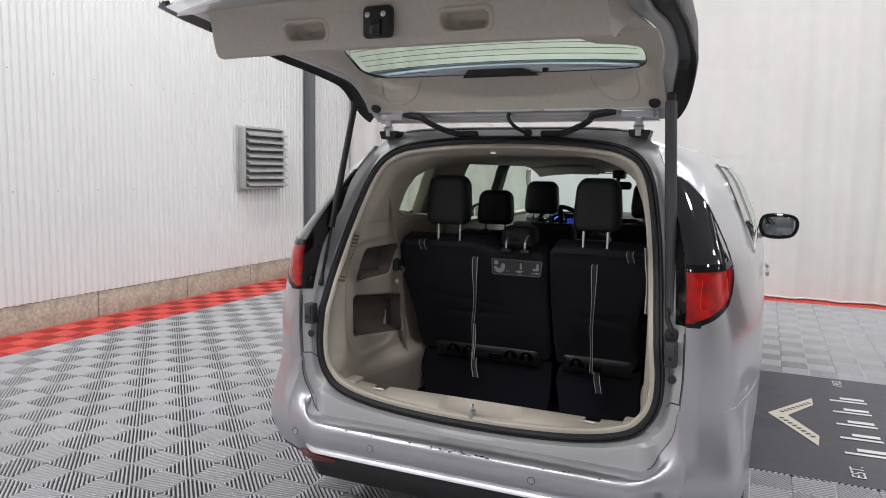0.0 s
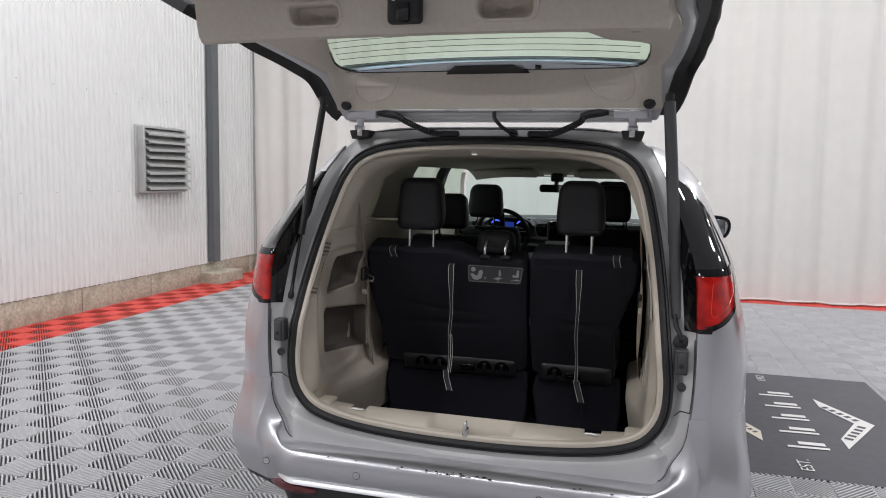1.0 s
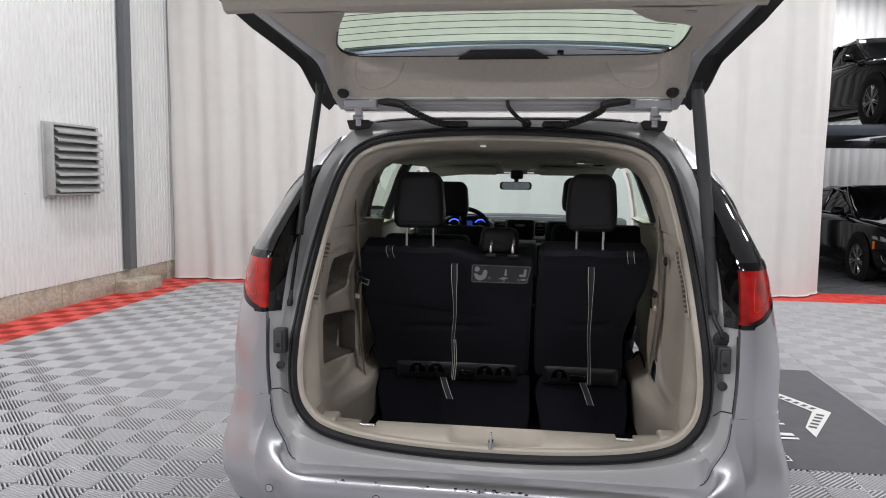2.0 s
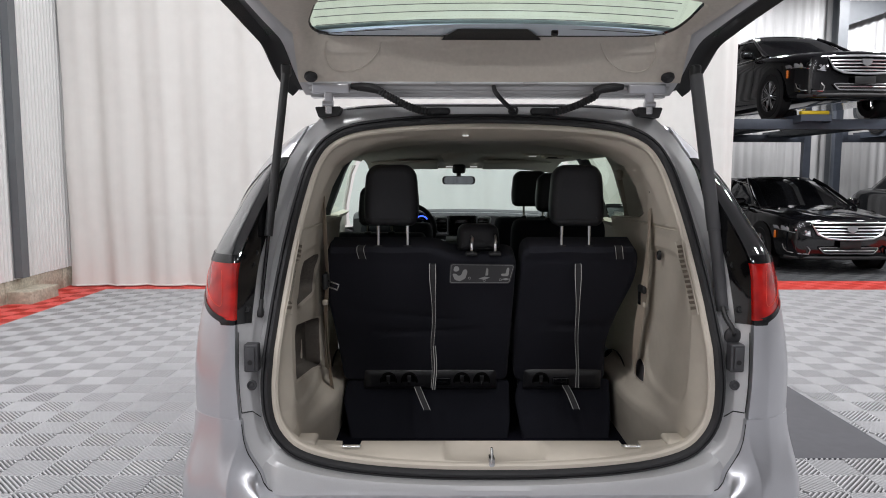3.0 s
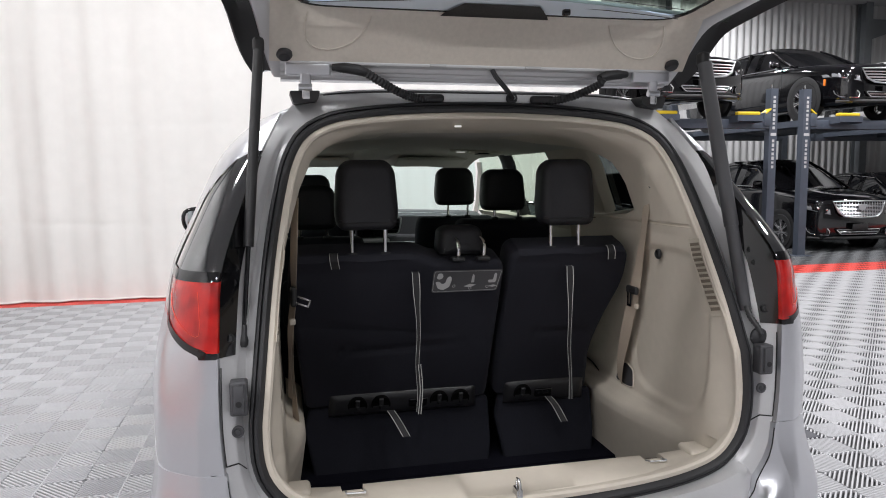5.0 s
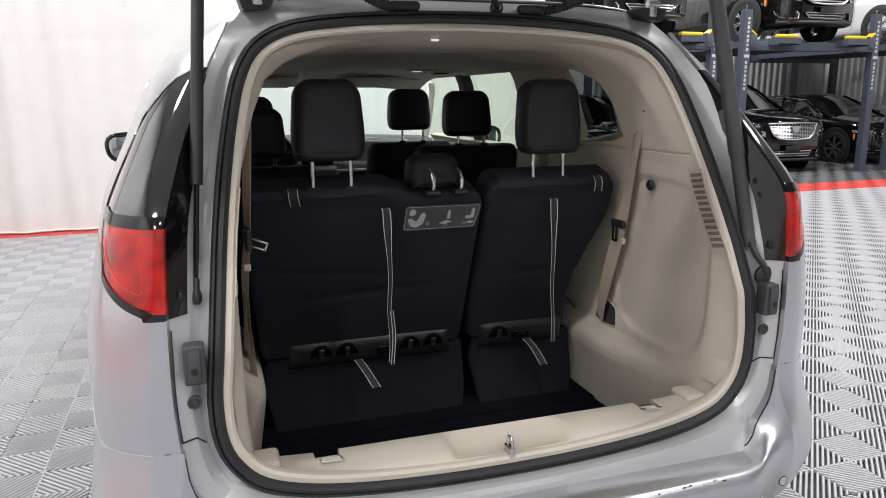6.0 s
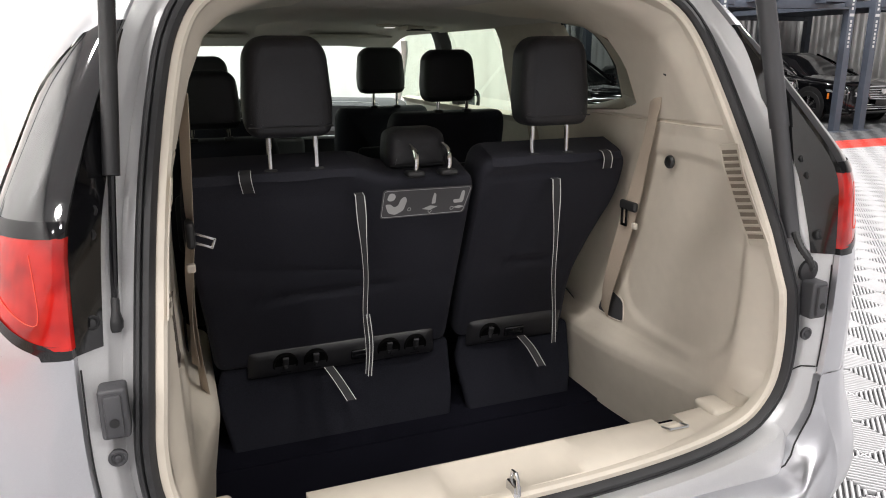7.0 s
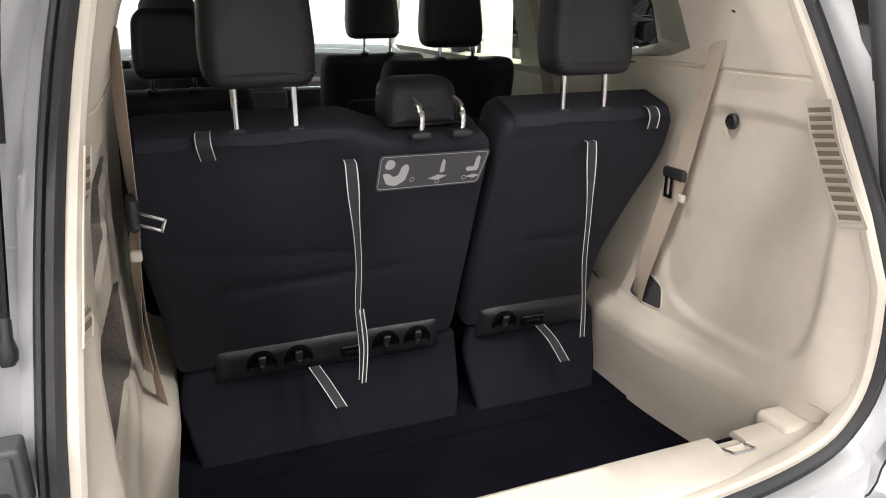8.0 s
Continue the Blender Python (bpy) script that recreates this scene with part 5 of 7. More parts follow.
part("opening_lining", loft([loop_offset(d, y) for d, y in ((-0.010, 0.012), (-0.016, 0.002), (-0.028, 0.000), (-0.034, 0.006), (-0.036, 0.018), (-0.033, 0.03))], wrap=True), beige, van, "beige lining round the opening")
vent_body = part("roof_vent", rbox(0.51, 2.14, 1.640, 0.13, 0.15, 0.02, 0.008, 2), beige_shade, van)
part("roof_vent_mouth", rbox(0.51, 2.10, 1.629, 0.095, 0.075, 0.008, 0.002, 1), gap_black, vent_body)
for k in range(3):
    part("vent_blade", rbox(0.51, 2.08 + 0.02 * k, 1.625, 0.09, 0.004, 0.004, 0.001, 1), beige_shade, vent_body)
dome = part("dome_lamp", lathe([(0.060, 0.0), (0.058, -0.008), (0.046, -0.013), (0.0, -0.013)], pose(0.385, 2.15, 1.655), 24), beige_shade, van)
part("dome_lens", rbox(0.385, 2.145, 1.641, 0.045, 0.030, 0.006, 0.0025, 2), lamp_white, dome, "white dome lamp lens")
part("belt_anchor_cover", lathe([(0.045, 0.0), (0.043, -0.010), (0.030, -0.016), (0.0, -0.017)], pose(0.545, 2.0, 1.642), 20), beige_shade, van)
part("dome_lamp", rbox(-0.075, 0.38, 1.663, 0.022, 0.008, 0.006, 0.002, 1), lamp_white, van)
part("cabin_floor", box(0, 2.2, 0.46, 1.5, 3.2, 0.03), carpet, van, "black carpet")
part("cargo_floor", join(box(0, 0.48, 0.453, 1.26, 0.80, 0.03), box(0, 0.125, 0.56, 1.1, 0.006, 0.2)), carpet, van, "black carpeted cargo floor")

# sill plate with two latch notches
def sill_edge(x):
    return 0.095 if 0.415 < abs(x) < 0.475 else 0.132


sill_rings = []
xs_s = [-0.655, -0.62, -0.605, -0.60, -0.55, -0.48, -0.476, -0.474, -0.44, -0.416, -0.414, -0.3, -0.17, -0.155, -0.14, -0.124, -0.06, 0, 0.06, 0.144, 0.16, 0.175, 0.19, 0.3, 0.414, 0.416, 0.44, 0.474, 0.476, 0.48, 0.55, 0.60, 0.605, 0.62, 0.655]
for x in xs_s:
    e = sill_edge(x)
    seal_z = it(abs(x), [0, 0.36, 0.5, 0.6, 0.655], [0.625, 0.637, 0.655, 0.688, 0.73])
    up = 0.012 * max(0, (abs(x) - 0.50) / 0.15)
    scoop = 0.024 * min(1, max(0, (0.165 - abs(x - 0.01)) / 0.03))
    sill_rings.append([(x, 0.004, seal_z), (x, 0.018, seal_z + 0.022), (x, 0.04, 0.668 + up - scoop + 0.5 * max(0, seal_z - 0.655)), (x, 0.08, 0.674 + up - scoop + 0.15 * max(0, seal_z - 0.66)), (x, e - 0.012, 0.676 + up), (x, e - 0.003, 0.672 + up), (x, e, 0.664 + up), (x, e + 0.004, 0.50)])
sill = part("sill_plate", loft(sill_rings, back=True), beige, van, "beige plastic load sill plate")
part("striker", join(tube([(-0.003, -0.002 + 0.0, 0.650), (-0.003, 0.002, 0.682), (-0.003, 0.010, 0.691), (-0.003, 0.026, 0.688), (-0.003, 0.032, 0.664)], 0.0042, 8), rbox(-0.003, 0.02, 0.650, 0.018, 0.040, 0.030, 0.004, 1)), steel, sill, "bright steel gate striker")
for s in (-1, 1):
    part("cargo_tie_hook", join(tube([(s * 0.44 - 0.025, 0.055, 0.683), (s * 0.44 + 0.025, 0.055, 0.681)], 0.0026, 6), tube([(s * 0.44 - 0.025, 0.055, 0.683), (s * 0.44 - 0.025, 0.085, 0.675)], 0.0026, 6), tube([(s * 0.44 + 0.025, 0.055, 0.683), (s * 0.44 + 0.025, 0.085, 0.675)], 0.0026, 6)), satin, sill, "steel tie-down hook")
    part("corner_step", rbox(s * 0.600, 0.110, 0.676, 0.090, 0.085, 0.036, 0.013, 3), beige, sill)
    part("hook_plate", rbox(s * 0.445, 0.085, 0.664, 0.055, 0.05, 0.008, 0.003, 1), beige_shade, sill)

# dash, wheel, mirror
dash = part("dashboard", loft([[(0.80 * s, y + 0.05 * (1 - s * s), z + 0.012 * math.cos(2.2 * s)) for s in np.linspace(-1, 1, 21)] for y, z in ((3.30, 0.55), (3.18, 0.85), (3.13, 1.02), (3.15, 1.07), (3.19, 1.09), (3.20, 1.215), (3.23, 1.24), (3.32, 1.25), (3.55, 1.25), (3.82, 1.20))]), dash_mat, van, "dark grey dashboard")
bezel = part("screen_bezel", rbox(0.006, 3.165, 1.162, 0.205, 0.06, 0.150, 0.014, 2), gloss_black, dash)
part("centre_screen", rbox(0.006, 3.134, 1.166, 0.180, 0.004, 0.118, 0.002, 1), gloss_black, bezel)
part("control_row", rbox(0.006, 3.15, 1.066, 0.24, 0.06, 0.030, 0.010, 2), vent_silver, dash)
for sx in (-1, 1):
    mouth = part("air_vent", rbox(0.006 + sx * 0.155, 3.172, 1.165, 0.085, 0.05, 0.105, 0.014, 2), gloss_black, dash)
    part("vent_frame", tube(smooth_loop([(0.006 + sx * x, 3.146, z) for x, z in ((0.112, 1.222), (0.150, 1.224), (0.200, 1.222), (0.206, 1.205), (0.190, 1.130), (0.176, 1.112), (0.150, 1.109), (0.112, 1.108))], 30, False), 0.0055, 6), vent_silver, mouth, "bright silver vent frame")
    for z in (1.140, 1.165, 1.190):
        part("vent_blade", rbox(0.006 + sx * 0.155, 3.144, z, 0.070, 0.012, 0.004, 0.0015, 1), black_plastic, mouth)
    part("air_vent", rbox(sx * 0.66, 3.13, 1.17, 0.09, 0.04, 0.10, 0.015, 2), gloss_black, dash)
part("dash_trim", tube([(0.77 * s, 3.122 + 0.05 * (1 - s * s), 1.045) for s in np.linspace(-1, 1, 15)], 0.010, 8), vent_silver, dash)
part("top_seam", tube([(0.62 * s, 3.205 + 0.05 * (1 - s * s), 1.251 - 0.02 * abs(s) ** 3) for s in np.linspace(-1, 1, 21)], 0.003, 6), vent_silver, dash)
part("centre_console", rbox(0.006, 3.14, 0.92, 0.26, 0.08, 0.26, 0.02, 2), dash_mat, dash)
hood = [[(-0.39 + 0.20 * u, y, 1.20 + h * (1 - abs(u) ** 3)) for u in np.linspace(-1, 1, 13)] for y, h in ((3.30, 0.055), (3.12, 0.075), (3.03, 0.078), (3.025, 0.070), (3.05, 0.066))]
part("gauge_hood", loft(hood), dash_mat, dash)
cluster = part("gauge_cluster", rbox(-0.39, 3.085, 1.195, 0.32, 0.012, 0.115, 0.01, 2), gloss_black, dash)
for gx in (-0.49, -0.29):
    part("gauge_light", tube([(gx + 0.045 * math.cos(a), 3.076, 1.19 + 0.045 * math.sin(a)) for a in np.linspace(0.5, 2.64, 14)], 0.0045, 6), blue_glow, cluster, "glowing blue instrument ring")
part("gauge_light", rbox(-0.39, 3.076, 1.20, 0.075, 0.003, 0.05, 0.001, 1), blue_screen, cluster, "dim blue instrument display")
whm = pose(-0.378, 2.74, 1.165, -65, 0, 0)
sw = part("steering_wheel", moved(tube([(0.185 * math.cos(a), 0.185 * math.sin(a), 0) for a in [2 * math.pi * i / 40 for i in range(40)]], 0.016, 10, True), whm), seat_leather, van, "black leather steering wheel")
part("wheel_hub", moved(join(rbox(0, 0, -0.01, 0.13, 0.11, 0.05, 0.03, 2), rbox(0, 0, 0, 0.36, 0.035, 0.02, 0.008, 1), rbox(0, -0.09, 0, 0.04, 0.17, 0.02, 0.008, 1)), whm), seat_leather, sw)
for sx in (-1, 1):
    part("spoke_trim", moved(tube([(sx * 0.06, -0.02, 0.014), (sx * 0.10, -0.045, 0.014), (sx * 0.15, -0.035, 0.012)], 0.005, 6), whm), vent_silver, sw)
oval = rounded([(-0.115, -0.026), (0.115, -0.026), (0.115, 0.032), (-0.115, 0.032)], 0.026, 6)
mirr = part("rear_view_mirror", loft([[(-0.028 + u * k, y, 1.490 + v * k) for u, v in oval] for k, y in ((0.96, 2.902), (1.0, 2.908), (1.0, 2.918), (0.86, 2.938), (0.3, 2.948))], wrap=True, caps=True), gloss_black, van, "black interior rear-view mirror")
part("mirror_face", loft([[(-0.028 + u * k, y, 1.490 + v * k) for u, v in oval] for k, y in ((0.88, 2.8995), (0.90, 2.903))], wrap=True, caps=True), mirror_dark_view, mirr)
part("mirror_stem", tube([(-0.026, 2.945, 1.50), (-0.026, 2.985, 1.535), (-0.024, 3.02, 1.575)], 0.016, 10), black_plastic, mirr)
part("sensor_cover", rbox(-0.024, 3.02, 1.573, 0.092, 0.10, 0.062, 0.016, 3), black_plastic, mirr)
# raised middle of the headliner, the overhead console and the visors
part("overhead_console", loft([[(-0.015 + w * u, y, liner_z(0, y) + 0.004 - d * (1 - abs(u) ** 6)) for u in np.linspace(-1, 1, 13)] for y, w, d in ((2.05, 0.06, 0.002), (2.20, 0.12, 0.012), (2.45, 0.145, 0.020), (2.80, 0.13, 0.022), (2.93, 0.125, 0.018), (2.98, 0.12, 0.004))]), headliner_mat, van, "moulded overhead console")
for sx in (-1, 1):
    part("map_lamp", rbox(-0.008 + sx * 0.085, 2.965, 1.588, 0.050, 0.03, 0.010, 0.004, 2), lamp_white, van, "small white map lamp lens")
    part("sun_visor", moved(rbox(0, 0, 0, 0.46, 0.20, 0.022, 0.010, 3), pose(sx * 0.385 - 0.015, 2.90, 1.600, -12, 0, 0)), headliner_mat, van, "cloth sun visor folded up")
    part("visor_clip", rbox(sx * 0.17 - 0.01, 2.985, 1.586, 0.03, 0.02, 0.016, 0.004, 1), black_plastic, van)

# ---- seats ----
def pad_outline(poly, thick, place, r=0.02, fan=False):
    """An upholstered pad: a flat outline with soft edges, thick in the third direction."""
    cx, cy = sum(p[0] for p in poly) / len(poly), sum(p[1] for p in poly) / len(poly)

    def inset(d):
        out = []
        n = len(poly)
        for i in range(n):
            a, b = poly[i - 1], poly[(i + 1) % n]
            tx, ty = b[0] - a[0], b[1] - a[1]
            ln = math.hypot(tx, ty) or 1
            out.append((poly[i][0] - d * ty / ln, poly[i][1] + d * tx / ln))
        return out
    rings = [[place(u, v, r - r * math.cos(math.radians(a))) for u, v in inset(r - r * math.sin(math.radians(a)))] for a in (0, 22, 45, 67, 90)]
    rings += [[place(u, v, thick - r + r * math.sin(math.radians(a))) for u, v in inset(r - r * math.cos(math.radians(a)))] for a in (0, 22, 45, 67, 90)]
    rings = [[place(u, v, 0) for u, v in inset(r + 0.006)]] + rings + [[place(u, v, thick) for u, v in inset(r + 0.006)]]
    if fan:
        shrink = lambda k, d: [place(cx + (u - cx) * k, cy + (v - cy) * k, d) for u, v in inset(r + 0.006)]
        rings = [shrink(k, 0) for k in (0.001, 0.25, 0.5, 0.75)] + rings + [shrink(k, thick) for k in (0.75, 0.5, 0.25, 0.001)]
    return loft(rings, wrap=True, caps=not fan)


def lean_y(z):
    return 0.525 + (1.2 - max(z, 0.72)) * 0.372


def back_place(u, v, d):
    """u across, v up, d forward from the seat's rear face."""
    return (u, lean_y(v) + d, v + d * 0.3)


def worn(u, v):
    """Shallow creases and dents in the cloth of a seat back, inwards."""
    d = 0.0
    for c, k, tilt in ((0.925, 1.0, 0.05), (0.985, 0.45, -0.08), (1.205, 0.5, 0.02)):
        d += 0.0085 * k * math.exp(-((v - c - tilt * (u + 0.2) - 0.006 * math.sin(9 * u)) / 0.009) ** 2) * (0.6 + 0.4 * math.sin(7 * u + 11 * c))
    d += 0.0032 * (1 + math.sin(13 * u + 5 * v)) * (1 + math.sin(4 * u - 17 * v)) / 2
    if v > 1.10 and -0.16 < u < 0.14:
        d *= 0.1
    return d


def soft_back(poly, thick, r):
    """An upholstered backrest whose rear face is creased."""
    dense = []
    for a, b in zip(poly, poly[1:] + poly[:1]):
        n = max(1, int(math.dist(a, b) / 0.022))
        dense += [(a[0] + (b[0] - a[0]) * q / n, a[1] + (b[1] - a[1]) * q / n) for q in range(n)]
    pts, faces = pad_outline(dense, thick, lambda u, v, d: (u, d, v), r, True)
    n = len(dense)
    rings = [pts[k * n:(k + 1) * n] for k in range(len(pts) // n)]
    hub, rim = rings[0], rings[4]
    fill = [[tuple(h[c] + (e[c] - h[c]) * k / 26 for c in range(3)) for h, e in zip(hub, rim)] for k in range(26)]
    skin_rings = [[back_place(u, v, d + (worn(u, v) if d < 0.004 else 0.0)) for u, d, v in ring] for ring in fill + rings[4:]]
    return loft(skin_rings, wrap=True)


def headrest(parent, cx, y, z0, z1, w, mat=None):
    h = z1 - z0
    poly = rounded([(-w / 2 * 0.92, 0), (w / 2 * 0.92, 0), (w / 2, h * 0.28), (w / 2 * 0.90, h * 0.86), (w / 2 * 0.62, h), (-w / 2 * 0.62, h), (-w / 2 * 0.90, h * 0.86), (-w / 2, h * 0.28)], 0.04, 5)
    g = pad_outline(poly, 0.10, lambda u, v, d: (cx + u, y + d + 0.012 * ((u / w * 2) ** 2) + 0.05 * (v / h) * 0.3, z0 + v), 0.028, True)
    hr = part("headrest", g, mat or seat_leather, parent, "black leatherette headrest")
    part("seam", tube([(cx + u * 0.93, y + 0.003 + 0.012 * (u / w * 2) ** 2, z0 + h * 0.115) for u in np.linspace(-w / 2, w / 2, 9)], 0.0018, 5), gap_black, hr)
    return hr


def posts(parent, xs2, y, z0, z1):
    for x in xs2:
        p = part("headrest_post", tube([(x, y, z0 - 0.004), (x, y, z1 + 0.02)], 0.0065, 10), chrome, parent, "chrome headrest post")
        part("post_collar", rbox(x, y, z0 + 0.002, 0.034, 0.03, 0.014, 0.006, 2), black_plastic, p)


def strap(parent, pts, width, name="strap", narrow=1.0):
    """A hanging ribbon with white edges, twisted to a narrower band lower down; pts are (x, y, z)."""
    P = smooth_loop(pts, 26, False)
    W = [width * (1 + (narrow - 1) * min(1, max(0, (i / 25 - 0.15) / 0.35))) * (1 + (0.12 * math.sin(i * 0.55) if narrow < 1 else 0)) for i in range(26)]
    lay = lambda a, b, lift: loft([[(x + a * w, y - lift, z), (x + b * w, y - lift, z), (x + b * w, y - lift + 0.0015, z), (x + a * w, y - lift + 0.0015, z)] for (x, y, z), w in zip(P, W)], wrap=True, caps=True)
    st = part(name, lay(-0.5, 0.5, 0.003), strap_mat, parent, "black webbing strap with white edges")
    e = 0.0017 / width
    for a in (-0.5, 0.5 - e):
        part("white_edge", lay(a, a + e, 0.0045), white_thread, st)
    return st


left_poly = rounded([(-0.548, 0.70), (0.110, 0.70), (0.124, 1.230), (-0.118, 1.230), (-0.175, 1.258), (-0.583, 1.258), (-0.600, 1.10), (-0.570, 0.93)], [0.03, 0.03, 0.045, 0.05, 0.05, 0.045, 0.08, 0.08], 5)
right_poly = rounded([(0.138, 0.70), (0.505, 0.70), (0.49, 0.88), (0.530, 1.02), (0.578, 1.14), (0.572, 1.260), (0.142, 1.260), (0.130, 0.90)], [0.03, 0.03, 0.06, 0.06, 0.08, 0.045, 0.045, 0.1], 5)


def third_row(label, poly, heads, hooks, strip, xs_pad, hand):
    seat = thing("third_row_seat", label, "seat", (0, 0, 0), "third row seats")
    back = part("backrest", soft_back(poly, 0.13, 0.022), seat_black, seat, "black cloth backrest")
    x0, x1 = xs_pad
    part("seat_cushion", rbox((x0 + x1) / 2, 0.98, 0.78, x1 - x0 - 0.04, 0.50, 0.16, 0.05, 3), seat_leather, seat)
    part("seat_base", rbox((x0 + x1) / 2, 0.98, 0.59, x1 - x0 - 0.12, 0.42, 0.24, 0.03, 2), black_plastic, seat)
    # lower flap, hinged under the hook strip
    fl = rounded([(x0 + 0.035, 0.452), (x1 - 0.012, 0.452), (x1, 0.54), (x1 - 0.004, 0.705), (x0 + 0.020, 0.705), (x0, 0.63)], 0.02, 4)
    part("lower_flap", pad_outline(fl, 0.03, lambda u, v, d: (u, 0.682 + (v - 0.49) * 0.16 + d, v), 0.012, True), flap_cloth, seat, "black carpeted flap")
    a, b = strip
    ends = [(a - 0.012, 0.0), (a - 0.004, 0.55), (a + 0.006, 0.9), (a + 0.018, 1.0)] + [(a + (b - a) * q / 8, 1.0) for q in range(1, 8)] + [(b - 0.018, 1.0), (b - 0.006, 0.9), (b + 0.004, 0.55), (b + 0.012, 0.0)]
    st = part("hook_strip", loft([[(u, lean_y(v) - (d * e - 0.004 * (1 - e)), v) for v, d in ((0.672, -0.006), (0.678, 0.008), (0.690, 0.0150), (0.706, 0.0165), (0.728, 0.0150), (0.742, 0.010), (0.750, 0.003), (0.755, -0.004))] for u, e in ends], back=False), hook_plastic, seat, "black plastic strip with bag hooks")
    u0, u1, zt = heads[0][0] - 0.222 if hand == 0 else 0.165, -0.195 if hand == 0 else 0.550, heads[0][5] - 0.002
    part("top_band", loft([[(u, lean_y(zt - e1) - 0.0035, zt - e1), (u, lean_y(zt - 0.016) - 0.003, zt - 0.016), (u, lean_y(zt) + 0.010, zt + 0.004), (u, lean_y(zt) + 0.03, zt + 0.014), (u, lean_y(zt) + 0.10, zt + 0.035)] for u, e1 in [(u0 + (u1 - u0) * n / 14, 0.015 + 0.002 * math.sin(n * 0.9)) for n in range(15)]], back=True), seat_black, seat, "black leatherette top edge")
    for i, (hx, kind) in enumerate(hooks):
        m = pose(hx, lean_y(0.710) - 0.0168, 0.710, 110.4, 0, 0)
        if kind == "ring":
            # shallow disc; the recess behind the tongue is only painted dark
            cup = part("bag_hook", join(lathe([(0.034, -0.010), (0.034, 0.0020), (0.032, 0.0032), (0.030, 0.0022), (0.029, 0.0012), (0.0, 0.0012)], m, 28)), hook_hole_shade, st)
            part("hook_tongue", moved(join(rbox(0, 0.014, 0.004, 0.018, 0.030, 0.010, 0.004, 2), rbox(0, -0.004, 0.006, 0.013, 0.018, 0.009, 0.004, 2), rbox(0, -0.024, 0.002, 0.030, 0.008, 0.006, 0.003, 2)), m), hook_tongue_mat, cup)
        else:
            part("release_lever", moved(join(rbox(0, 0, 0.002, 0.066, 0.034, 0.010, 0.005, 2), rbox(0, -0.004, 0.007, 0.046, 0.014, 0.006, 0.003, 1)), m), gloss_black, st)
    for cx, z0, z1, w, px2, pz in heads:
        headrest(seat, cx, lean_y(1.28) - 0.015, z0, z1, w)
        posts(seat, px2, lean_y(1.28) + 0.038, pz, z0)
    return seat


left = third_row("black cloth third-row seat with two headrests and a safety label", left_poly, [(-0.341, 1.342, 1.566, 0.205, (-0.39, -0.282), 1.260)],
                 [(-0.367, "ring"), (-0.284, "ring"), (-0.152, "lever"), (-0.074, "ring"), (0.005, "ring")], (-0.455, 0.055), (-0.553, 0.122), 0)
right = third_row("black cloth third-row seat with one headrest, narrower than its neighbour", right_poly, [(0.342, 1.342, 1.566, 0.20, (0.288, 0.39), 1.262)],
                  [(0.242, "ring"), (0.322, "lever")], (0.185, 0.475), (0.140, 0.530), 1)
# folded middle headrest on the wider seat
headrest(left, -0.018, lean_y(1.28) + 0.045, 1.243, 1.345, 0.165)
for x in (-0.046, 0.040):
    loopp = smooth_loop([(x, lean_y(1.25) + 0.005, 1.235), (x, lean_y(1.25) - 0.012, 1.262), (x + 0.002, lean_y(1.25) + 0.0, 1.292), (x, lean_y(1.25) + 0.035, 1.305)], 12, False)
    p = part("headrest_post", tube(loopp, 0.006, 8), chrome, left, "chrome headrest post")
    part("post_collar", rbox(x, lean_y(1.25) + 0.004, 1.24, 0.044, 0.04, 0.014, 0.006, 2), black_plastic, p)
# label with pictograms
corners = rounded([(-0.128, 1.124), (0.100, 1.124), (0.116, 1.200), (-0.124, 1.203)], 0.010, 4)
lab = part("safety_label", ([back_place(u, v, -0.0035) for u, v in corners], [tuple(range(len(corners)))]), label_mat, left, "dark grey cloth label with white pictograms", smooth=0)
inner = rounded([(-0.124, 1.128), (0.096, 1.128), (0.111, 1.196), (-0.120, 1.199)], 0.008, 4)
part("label_border", tube([back_place(u, v, -0.004) for u, v in inner], 0.0006, 4, True), label_ink, lab)


def pictogram(points, cx, cz, sc, r=0.003):
    pts = rounded([(cx + sc * u, cz + sc * v) for u, v in points], r * sc, 3)
    part("pictogram", ([back_place(u, v, -0.0045) for u, v in pts], [tuple(range(len(pts)))]), label_ink, lab, smooth=0)


SEAT_MARK = [(-0.024, -0.012), (-0.018, -0.022), (0.012, -0.022), (0.017, -0.014), (0.019, 0.020), (0.012, 0.026), (0.006, 0.020), (0.001, -0.008), (-0.018, -0.008)]
pictogram([(-0.030, 0.004), (-0.020, -0.022), (0.000, -0.028), (0.022, -0.016), (0.030, 0.012), (0.024, 0.024), (0.012, 0.018), (0.006, -0.002), (-0.006, -0.006), (-0.014, 0.004)], -0.088, 1.160, 0.95, 0.006)
pictogram([(-0.012, -0.008), (-0.004, -0.014), (0.008, -0.012), (0.014, -0.002), (0.008, 0.010), (-0.006, 0.010)], -0.102, 1.184, 0.9, 0.006)
pictogram([(-0.03, -0.016), (0.0, -0.022), (0.028, -0.010), (0.0, -0.005)], 0.004, 1.156, 0.75)
pictogram([(-0.004, -0.016), (0.010, -0.014), (0.010, 0.018), (0.002, 0.026), (-0.002, 0.008)], 0.010, 1.168, 0.75)
pictogram(SEAT_MARK, 0.082, 1.170, 0.72)
pictogram([(-0.024, -0.006), (0.0, -0.012), (0.022, -0.005), (0.0, 0.001)], 0.084, 1.146, 0.7)
